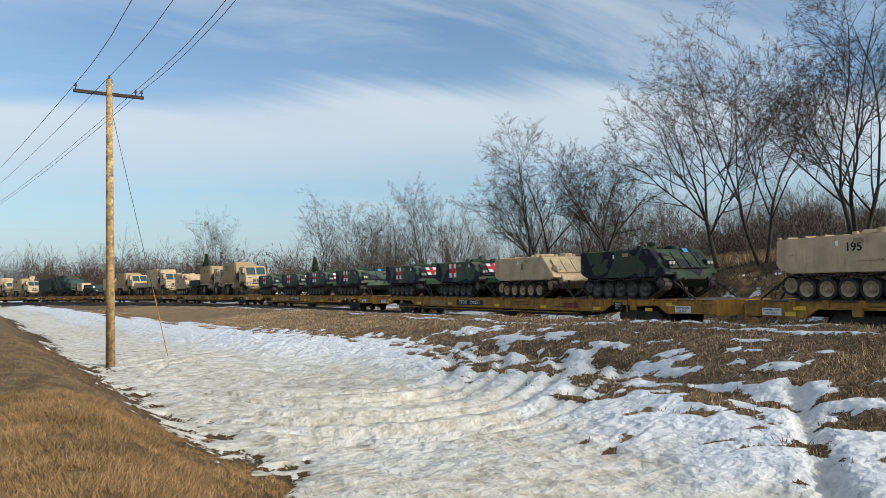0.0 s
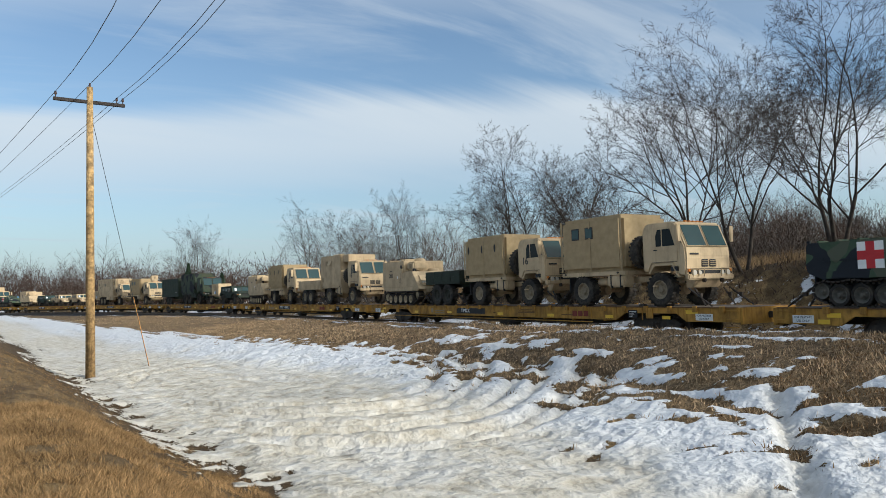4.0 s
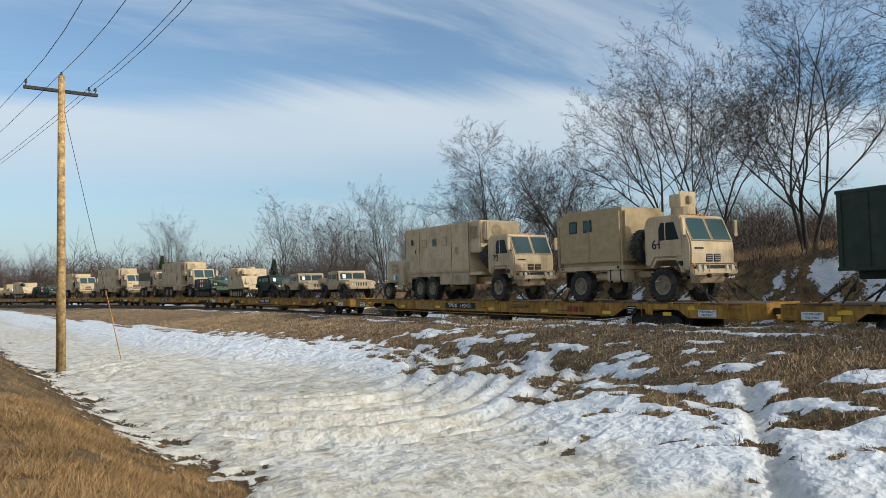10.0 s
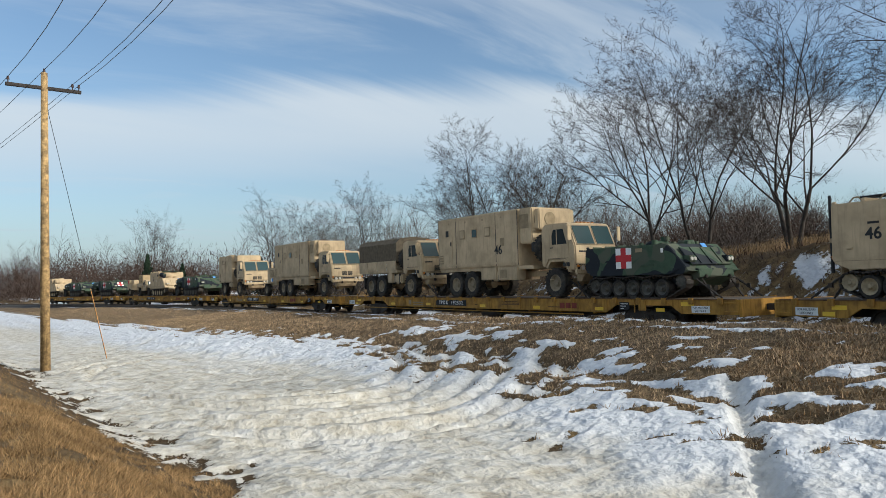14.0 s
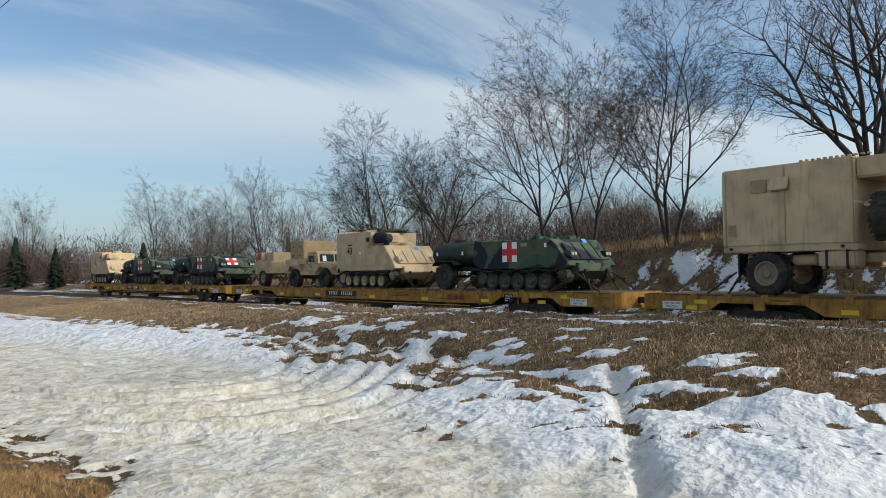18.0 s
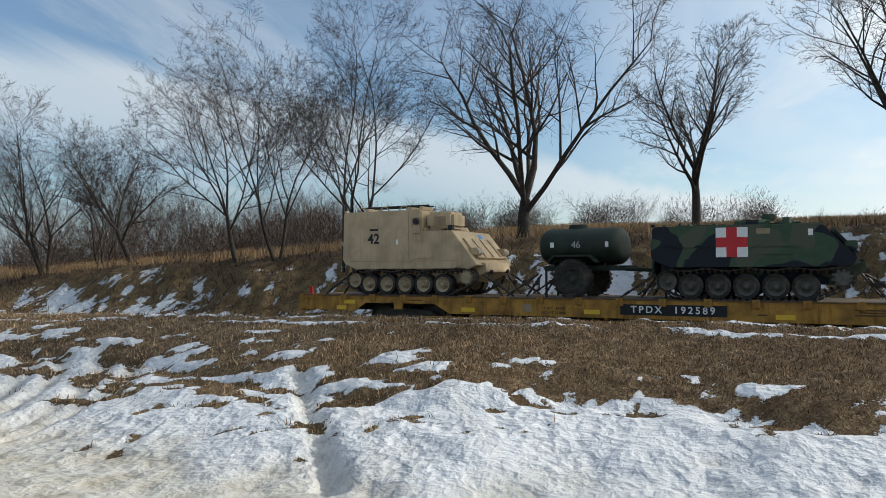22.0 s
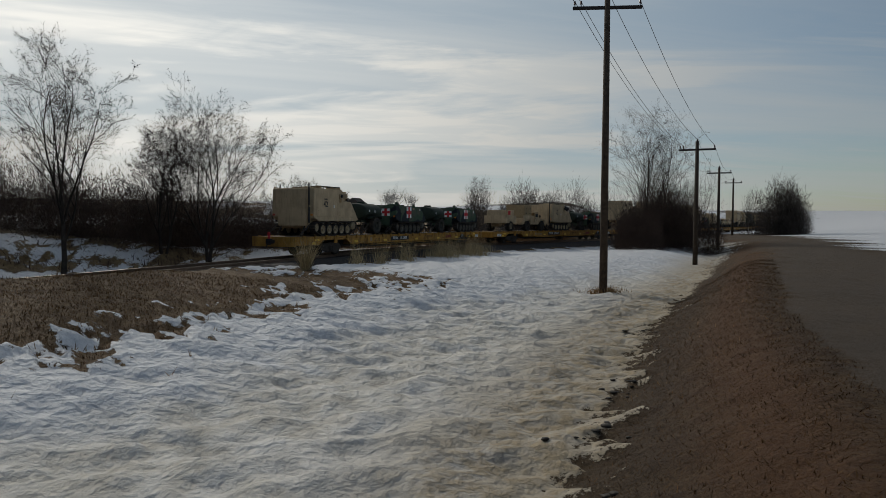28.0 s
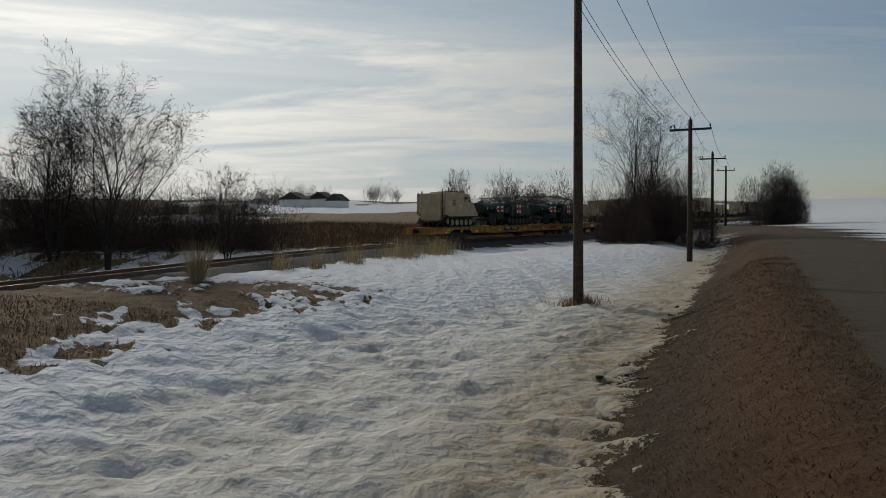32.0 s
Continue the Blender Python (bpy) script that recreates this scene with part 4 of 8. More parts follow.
def running_gear(v, paint, disc):
    for side in (-1, 1):
        y = side * 1.13
        for wx in (0.98, 1.62, 2.26, 2.90, 3.54):
            rz = 0 if side < 0 else 180
            w = piece("road_wheel", shared("road_tyre", lambda: road_wheel_bm(0.305, 0.34), RUBBER, False), v, wx, y, 0.355, 0, 0, rz, "rubber-rimmed road wheel")
            piece("wheel_disc", shared("road_disc_" + disc.name, lambda: road_disc_bm(0.305, 0.34), disc, False), w)
        piece("drive_sprocket", shared("sprocket_" + paint.name, lambda: sprocket_bm(0.26, 0.30), disc, False), v, 4.30, y, 0.56, 0, 0, 0 if side < 0 else 180)
        piece("idler_wheel", shared("idler_" + paint.name, lambda: road_disc_bm(0.30, 0.22), disc, False), v, 0.42, y, 0.47, 0, 0, 0 if side < 0 else 180)
        piece("track_band", shared("track_band", lambda: track_bm(0, 0.36), STEEL, False), v, 0, y, 0, label="dark steel track with rubber pads")


def hatch_ring(parent, x, y, z, r, paint, name="hatch"):
    bm = bmesh.new()
    add_cyl(bm, (x, y, z), (x, y, z + 0.10), r, r * 0.96, 18)
    add_cyl(bm, (x, y, z + 0.10), (x, y, z + 0.17), r * 0.9, r * 0.8, 18)
    return part(name, bm, paint, parent)


def carrier(paint, disc, label, tall=False, cross=True, number="", glyph="", num_mat=None, front_cross=False, cupola=True, sheet=True, stripe=False, tarp=False):
    """A tracked carrier; tall builds the raised command body."""
    v = tagged(empty("command_carrier" if tall else ("tracked_ambulance" if cross else "armoured_carrier")), label, "armoured vehicle", "vehicles on the train")
    top = 2.58 if tall else 1.84
    roof = 1.93 if tall else 1.84
    xt = 2.86 if tall else 3.42
    prof = [(0.10, 0.98), (0.02, 1.10), (0.06, top - 0.05), (0.12, top)]
    prof += [(xt - 0.03, top), (xt, top - 0.03), (xt + 0.02, roof)] if tall else []
    prof += [(3.86, roof), (4.58, 1.04), (4.66, 0.90), (4.40, 0.80), (3.9, 0.86), (0.55, 0.86)]
    part("hull", prism(prof, -1.34, 1.34, 0.025), paint, v)
    part("lower_hull", prism([(0.2, 0.92), (0.2, 0.46), (0.5, 0.40), (4.2, 0.40), (4.78, 0.72), (4.74, 0.98), (4.4, 1.0)], -0.92, 0.92, 0.02), paint, v)
    running_gear(v, paint, disc)
    # mud skirt along the sponson
    for side in (-1, 1):
        y = side * 1.345
        part("side_skirt", prism([(0.12, 0.98), (0.5, 0.82), (3.95, 0.82), (4.35, 1.0), (3.9, 1.02), (0.5, 1.02)], min(y, y + side * 0.02), max(y, y + side * 0.02), 0.004), paint, v)
        part("lift_eye", box(0.02, 0.12, side * 1.2 - 0.05, side * 1.2 + 0.05, top, top + 0.07, 0.015), paint, v)
        lamp = bmesh.new()
        add_box(lamp, 4.34, 4.60, side * 0.98 - 0.17, side * 0.98 + 0.17, 1.20, 1.42, 0.02)
        part("headlight_guard", lamp, paint, v)
        for dy in (-0.08, 0.08):
            part("headlight", cyl((4.58, side * 0.98 + dy, 1.31), (4.64, side * 0.98 + dy, 1.31), 0.065, 0.06, 12), LAMP_MAT, v)
        part("tow_hook", box(4.70, 4.86, side * 0.62 - 0.04, side * 0.62 + 0.04, 0.66, 0.78, 0.02), STEEL, v)
        part("mudguard", box(4.05, 4.72, side * 1.0 - 0.3, side * 1.0 + 0.3, 0.90, 0.925, 0.006), paint, v)
    # trim board on the nose
    tv = part("trim_board", box(-0.03, 0.03, -1.05, 1.05, -0.42, 0.36, 0.012), paint, v)
    tv.matrix_basis = pose(4.32, 0, 1.43, 0, -40, 0)
    for yy in (-0.55, 0.0, 0.55):
        b = part("board_rib", box(0.0, 0.05, yy - 0.03, yy + 0.03, -0.38, 0.32, 0.006), paint, v)
        b.matrix_basis = pose(4.335, 0, 1.44, 0, -40, 0)
    # rear ramp
    part("rear_ramp", box(-0.03, 0.05, -0.92, 0.92, 0.55, min(top, 2.2) - 0.14, 0.02), paint, v)
    part("ramp_door", box(-0.05, -0.02, -0.05, 0.72, 0.75, min(top, 2.1) - 0.3, 0.012), paint, v)
    for side in (-1, 1):
        part("tail_lamp", box(-0.02, 0.06, side * 1.22 - 0.07, side * 1.22 + 0.07, 1.1, 1.2, 0.01), AMBER if side < 0 else RED, v)
    # roof fittings
    if tall:
        # generator box and small hatches on the step
        part("generator_box", box(2.92, 3.82, -1.18, -0.28, 2.0, 2.50, 0.09), paint, v, "rounded generator housing")
        part("generator_grille", box(3.2, 3.6, -1.192, -1.176, 2.1, 2.36, 0.004), TAN_DARK if paint is TAN else GREEN_DARK, v)
        part("box_bracket", box(2.86, 2.98, -1.22, -0.24, 1.83, 2.05, 0.01), paint, v)
        hatch_ring(v, 3.2, 0.45, roof, 0.36, paint, "driver_hatch")
        hatch_ring(v, 1.9, 0.2, top, 0.42, paint, "commander_hatch")
        for xx in (0.45, 1.25, 1.95):
            lp = bmesh.new()
            for a, b in (((xx, -1.15, top), (xx + 0.12, -1.12, top + 0.14)), ((xx + 0.12, -1.12, top + 0.14), (xx + 0.26, -1.12, top + 0.14)), ((xx + 0.26, -1.12, top + 0.14), (xx + 0.38, -1.15, top))):
                add_cyl(lp, a, b, 0.022, 0.022, 6)
            part("roof_loop", lp, TAN_DARK if paint is TAN else paint, v, "bent roof lifting loop")
        part("stowage_bracket", box(2.55, 2.84, -1.40, -1.345, 2.02, 2.34, 0.02), TAN_DARK, v)
        part("stowage_box", box(2.60, 2.84, -1.46, -1.35, 1.86, 2.10, 0.02), paint, v)
        part("cable_drum", cyl((2.72, -1.40, 2.22), (2.72, -1.46, 2.22), 0.10, 0.09, 14), BLACK, v)
        part("step_plate", box(3.0, 3.5, -1.30, -1.05, roof, roof + 0.05, 0.01), TAN_DARK, v)
        part("lamp_cluster", box(3.66, 3.80, -1.20, -1.0, roof, roof + 0.17, 0.02), BLACK, v)
        part("hull_seam", box(0.10, 4.05, -1.348, -1.341, 1.038, 1.05), TAN_DARK, v)
        part("hull_seam", box(2.42, 2.435, -1.348, -1.341, 1.10, top - 0.06), TAN_DARK, v)
        if tarp:
            part("tarp_roll", cyl((3.05, -1.12, 2.30), (3.95, -1.10, 2.24), 0.24, 0.20, 12), CAMO, v, "rolled camouflage tarpaulin")
            part("tarp_roll", box(2.2, 3.1, -1.0, 0.7, top, top + 0.14, 0.06), CAMO, v, "folded camouflage net")
        part("mast", cyl((-0.10, -1.12, 0.72), (-0.10, -1.12, 2.85), 0.05, 0.04, 8), BLACK, v, "dark antenna mast")
        part("mast_bracket", box(-0.14, 0.06, -1.17, -1.07, 1.55, 1.68, 0.01), paint, v)
        rk = bmesh.new()
        add_cyl(rk, (0.75, -1.1, top + 0.13), (3.0, -1.1, top + 0.13), 0.03, 0.03, 8)
        add_cyl(rk, (0.75, -0.7, top + 0.13), (2.95, -0.7, top + 0.13), 0.025, 0.025, 8)
        part("roof_pole_rack", rk, BLACK, v, "dark tent poles lashed on the roof")
        for xx in (0.9, 2.4, 2.8):
            part("roof_bracket", box(xx - 0.05, xx + 0.05, -1.25, -0.6, top, top + 0.10, 0.01), paint, v)
        for xx in (0.35, 1.2, 1.7):
            part("roof_fitting", box(xx, xx + 0.22, -0.3, 0.3, top, top + 0.08, 0.02), paint, v)
    else:
        hatch_ring(v, 2.35, 0.0, top, 0.46, paint, "commander_cupola")
        hatch_ring(v, 3.1, 0.62, top, 0.32, paint, "driver_hatch")
        part("cargo_hatch", box(0.5, 1.75, -0.62, 0.62, top, top + 0.06, 0.02), paint, v)
        for xx, yy in ((2.9, 0.2), (3.35, 0.4), (3.35, 0.85), (2.0, -0.45), (2.7, -0.45), (2.35, 0.52)):
            part("periscope", box(xx - 0.07, xx + 0.07, yy - 0.09, yy + 0.09, top, top + 0.13, 0.02), paint, v)
        part("engine_grille", box(2.75, 3.4, -1.0, -0.2, top, top + 0.035, 0.008), GREEN_DARK if paint is not TAN else TAN_DARK, v)
        part("exhaust_vent", cyl((3.15, -1.1, top), (3.15, -1.1, top + 0.16), 0.10, 0.09, 12), paint, v)
        if cupola:
            part("gun_mount", box(2.55, 2.85, -0.08, 0.08, top + 0.15, top + 0.32, 0.02), paint, v)
        for xx in (0.3, 0.9, 1.5):
            part("roof_strap", box(xx, xx + 0.08, -1.2, -0.75, top, top + 0.06, 0.015), paint, v)
    part("antenna_base", cyl((0.35, 1.05, top), (0.35, 1.05, top + 0.22), 0.05, 0.03, 8), BLACK, v)
    # stowage and fittings on the side
    part("tool_rack", box(2.6, 3.3, -1.375, -1.345, 1.12, 1.18, 0.006), paint, v)
    part("grab_handle", box(0.45, 0.62, -1.385, -1.345, 1.35, 1.39, 0.008), paint, v)
    if stripe:
        for xa, xb in ((0.5, 1.5), (2.4, 3.4)):
            part("side_rail", box(xa, xb, -1.365, -1.345, 1.30, 1.36, 0.006), paint, v, "side rail")
    if cross:
        for side in (-1, 1):
            cross_panel(v, 1.95, side * 1.347, 1.42, 0.72)
        cross_panel(v, -0.035, -0.62, 1.42, 0.6, "front", 0)
    if front_cross:
        cross_panel(v, 4.36, -0.30, 1.50, 0.72, "front", -40)
    if number:
        text_bm(number, (0.31 if tall else 0.30) if len(number) < 3 else 0.24, 1.18 if tall else 2.5, -1.349, 1.72 if tall else 1.5, num_mat or BLACK, v, bold=0.03)
    if glyph:
        text_bm(glyph, 0.3, 2.35, -1.349, 1.42, num_mat or BLACK, v)
    px_, pz_ = (1.04, 1.98) if tall else (2.50, top - 0.23)
    part("unit_plate", box(px_, px_ + 0.30, -1.352, -1.345, pz_, pz_ + (0.06 if tall else 0.13)), BLACK if tall else TAN_DARK, v)
    part("small_label", box(1.98 if not cross else 3.6, 2.06 if not cross else 3.7, -1.352, -1.346, 1.55, 1.70), WHITE, v, "small white paper label")
    if sheet:
        sp = part("paper_notice", box(-0.004, 0.004, -0.12, 0.12, -0.16, 0.16), BLUE_PAPER, v, "blue shipping notice")
        sp.matrix_basis = pose(4.015, 0.42, 1.74, 0, -40, 0)
    return v


# ---- trucks ----
BLACK_GLASS = mat("dark_window", (0.010, 0.014, 0.016), 0.2, 0, 0.1, 3.0, spec=0.12)


def cab(v, x0, paint, z_floor=1.26, roof=2.97, hard=True):
    """A cab-over-engine truck cab whose front face stands at x0 + 1.95."""
    xf = x0 + 1.95
    prof = [(x0, z_floor), (x0, roof - 0.30), (x0 + 0.12, roof - 0.04), (x0 + 0.3, roof), (xf - 0.55, roof), (xf - 0.38, roof - 0.05), (xf, z_floor + 0.80), (xf + 0.03, z_floor + 0.45), (xf, z_floor - 0.18), (xf - 0.4, z_floor - 0.18), (xf - 0.58, z_floor + 0.25), (x0 + 0.45, z_floor + 0.25), (x0 + 0.28, z_floor)]
    c = part("cab", prism(prof, -1.14, 1.14, 0.05), paint, v, "slab-sided truck cab")
    # windscreen in two panes, tilted
    tilt = math.degrees(math.atan2(0.38, roof - 0.05 - (z_floor + 0.80)))
    zc = (roof - 0.05 + z_floor + 0.80) / 2
    for yy in (-0.53, 0.53):
        f = part("windscreen_frame", box(-0.012, 0.012, -0.51, 0.51, -0.48, 0.42, 0.03), TAN_DARK if paint is TAN else GREEN_DARK, c)
        f.matrix_basis = pose(xf - 0.18, yy, zc, 0, -tilt, 0)
        g = part("windscreen_pane", box(-0.012, 0.022, -0.475, 0.475, -0.445, 0.385, 0.03), GLASS, c, "tinted windscreen pane")
        g.matrix_basis = pose(xf - 0.18, yy, zc, 0, -tilt, 0)
        wp = part("wiper", box(0.02, 0.04, -0.01, 0.01, -0.25, 0.25), BLACK, c)
        wp.matrix_basis = pose(xf - 0.165, yy + 0.1, zc - 0.2, 35, -tilt, 0)
    pn = part("paper_notice", box(0.024, 0.028, -0.14, 0.14, -0.18, 0.18), PAPER if hard else BLUE_PAPER, c, "paper shipping notice in the windscreen")
    pn.matrix_basis = pose(xf - 0.178, -0.62, zc - 0.16, 0, -tilt, 0)
    for side in (-1, 1):
        y = side * 1.142
        d = part("cab_door", box(x0 + 0.45, xf - 0.32, y - 0.012, y + 0.012, z_floor + 0.28, roof - 0.16, 0.03), paint, v)
        part("door_window", prism([(x0 + 0.66, z_floor + 0.86), (x0 + 0.66, z_floor + 1.25), (x0 + 0.76, roof - 0.24), (xf - 0.62, roof - 0.24), (xf - 0.42, z_floor + 0.86)], min(y - side * 0.002, y + side * 0.017), max(y - side * 0.002, y + side * 0.017), 0.006), BLACK_GLASS, d, "dark side window")
        part("window_post", box(x0 + 0.93, x0 + 0.97, y - 0.024, y + 0.024, z_floor + 0.84, roof - 0.24, 0.004), paint, d)
        part("door_seam", box(x0 + 0.47, xf - 0.34, y - 0.016, y + 0.016, z_floor + 0.30, z_floor + 0.315), BLACK, d)
        part("cab_vent", box(xf - 0.62, xf - 0.30, side * 1.17 - 0.03, side * 1.17 + 0.03, z_floor - 0.02, z_floor + 0.14, 0.01), BLACK, v, "slotted dark vent ahead of the wheel")
        part("door_handle", box(x0 + 0.55, x0 + 0.72, y + side * 0.012 - 0.012, y + side * 0.012 + 0.012, z_floor + 0.72, z_floor + 0.76, 0.006), BLACK, d)
        mr = bmesh.new()
        add_cyl(mr, (xf - 0.20, side * 1.15, z_floor + 1.45), (xf - 0.05, side * 1.36, z_floor + 1.50), 0.016, 0.016, 6)
        add_cyl(mr, (xf - 0.16, side * 1.15, z_floor + 0.95), (xf - 0.05, side * 1.36, z_floor + 1.05), 0.016, 0.016, 6)
        m = part("mirror_arm", mr, BLACK, v)
        part("mirror", box(xf - 0.08, xf - 0.03, side * 1.36 - 0.09, side * 1.36 + 0.09, z_floor + 0.98, z_floor + 1.55, 0.02), paint, m)
        # mudguard over the front wheel
        part("front_fender", prism([(x0 + 0.32, z_floor - 0.05), (x0 + 0.55, z_floor + 0.26), (xf - 0.50, z_floor + 0.26), (xf - 0.25, z_floor - 0.25), (xf - 0.32, z_floor - 0.25), (xf - 0.56, z_floor + 0.18), (x0 + 0.60, z_floor + 0.18), (x0 + 0.40, z_floor - 0.08)], side * 0.86 if side > 0 else -1.2, 1.2 if side > 0 else -0.86, 0.01), paint, v)
        part("cab_step", box(x0 + 0.3, x0 + 0.62, side * 1.0 - 0.16, side * 1.0 + 0.16, z_floor - 0.55, z_floor - 0.5, 0.01), paint, v)
        part("headlight", cyl((xf + 0.08, side * 0.86, z_floor - 0.10), (xf + 0.15, side * 0.86, z_floor - 0.10), 0.10, 0.09, 14), LAMP_MAT, v, "round headlight")
        part("headlight", cyl((xf + 0.08, side * 0.58, z_floor - 0.10), (xf + 0.14, side * 0.58, z_floor - 0.10), 0.08, 0.07, 14), LAMP_MAT, v, "round headlight")
        part("turn_lamp", cyl((xf + 0.06, side * 1.06, z_floor - 0.02), (xf + 0.11, side * 1.06, z_floor - 0.02), 0.055, 0.05, 10), AMBER, v)
        part("tow_shackle", box(xf + 0.10, xf + 0.26, side * 0.45 - 0.04, side * 0.45 + 0.04, z_floor - 0.44, z_floor - 0.30, 0.02), STEEL, v)
    # grille bars and number bar
    for yy in (-0.20, 0.20):
        part("grille", box(xf - 0.03, xf + 0.045, yy - 0.17, yy + 0.17, z_floor + 0.10, z_floor + 0.36, 0.015), BLACK, v, "dark radiator opening")
        for k in range(3):
            part("grille_bar", box(xf + 0.04, xf + 0.055, yy - 0.16, yy + 0.16, z_floor + 0.155 + 0.07 * k, z_floor + 0.175 + 0.07 * k, 0.004), TAN_DARK if paint is TAN else paint, v)
    part("face_seam", box(xf - 0.01, xf + 0.036, -1.10, 1.10, z_floor + 0.02, z_floor + 0.04), BLACK, v)
    part("bumper_recess", box(xf - 0.02, xf + 0.05, -1.0, 1.0, z_floor - 0.14, z_floor - 0.02, 0.01), BLACK, v, "dark gap above the bumper")
    for yy in (-0.72, 0.72):
        lg = bmesh.new()
        for dy in (-0.28, 0.0, 0.28):
            add_cyl(lg, (xf + 0.18, yy + dy, z_floor - 0.24), (xf + 0.18, yy + dy, z_floor + 0.04), 0.014, 0.014, 6)
        add_cyl(lg, (xf + 0.18, yy - 0.28, z_floor + 0.04), (xf + 0.18, yy + 0.28, z_floor + 0.04), 0.014, 0.014, 6)
        part("lamp_guard", lg, TAN_DARK if paint is TAN else BLACK, v)
    part("front_bumper", box(xf - 0.05, xf + 0.14, -1.16, 1.16, z_floor - 0.34, z_floor - 0.14, 0.04), paint, v, "heavy front bumper")
    part("lower_valance", prism([(xf - 0.4, z_floor - 0.34), (xf + 0.05, z_floor - 0.34), (xf - 0.15, z_floor - 0.62), (xf - 0.4, z_floor - 0.62)], -0.7, 0.7, 0.02), paint, v)
    part("number_bar", box(xf + 0.032, xf + 0.038, -0.95, -0.5, z_floor + 0.52, z_floor + 0.58), BLACK, v)
    for yy in (-0.42, -0.21, 0, 0.21, 0.42):
        part("roof_marker_lamp", box(xf - 0.62, xf - 0.52, yy - 0.045, yy + 0.045, roof, roof + 0.05, 0.01), AMBER, v)
    part("roof_hatch", cyl((x0 + 0.75, 0.3, roof), (x0 + 0.75, 0.3, roof + 0.08), 0.38, 0.36, 18), paint, v)
    return xf


def chassis(v, length, axles, paint, disc, r=0.60):
    for side in (-1, 1):
        part("frame_rail", box(0.15, length - 0.3, side * 0.42 - 0.05, side * 0.42 + 0.05, 0.88, 1.10, 0.01), paint, v)
        for ax in axles:
            truck_wheel(v, ax, side * 0.98, r, 0.40, disc)
    for ax in axles:
        a = bmesh.new()
        add_cyl(a, (ax, -0.85, r), (ax, 0.85, r), 0.09, 0.09, 10)
        add_cyl(a, (ax - 0.22, 0, r), (ax + 0.22, 0, r), 0.2, 0.2, 12)
        part("axle", a, paint, v)


def side_kit(v, x, paint):
    """Fuel tank, battery box, air tank and spare between axles."""
    part("fuel_tank", box(x, x + 0.95, -1.18, -0.62, 0.72, 1.22, 0.07), paint, v, "side fuel tank")
    part("tank_strap", box(x + 0.2, x + 0.26, -1.195, -0.6, 0.71, 1.23, 0.006), BLACK, v)
    part("tank_strap", box(x + 0.7, x + 0.76, -1.195, -0.6, 0.71, 1.23, 0.006), BLACK, v)
    part("battery_box", box(x, x + 0.8, 0.62, 1.16, 0.75, 1.2, 0.03), paint, v)
    part("air_tank", cyl((x - 0.75, -0.8, 0.95), (x - 0.15, -0.8, 0.95), 0.15, 0.15, 14), paint, v, smooth=True)


def spare(v, x, z, disc):
    t = piece("spare_tyre", shared("tyre_0.60_0.40", lambda: tyre_bm(0.60, 0.40, 0.60 * 0.54), RUBBER, False), v, x, -0.58, z, 0, 0, 90, "spare tyre behind the cab")
    piece("wheel_disc", shared(f"disc_0.60_0.40_{disc.name}", lambda: disc_bm(0.60 * 0.56, 0.40), disc, False), t)


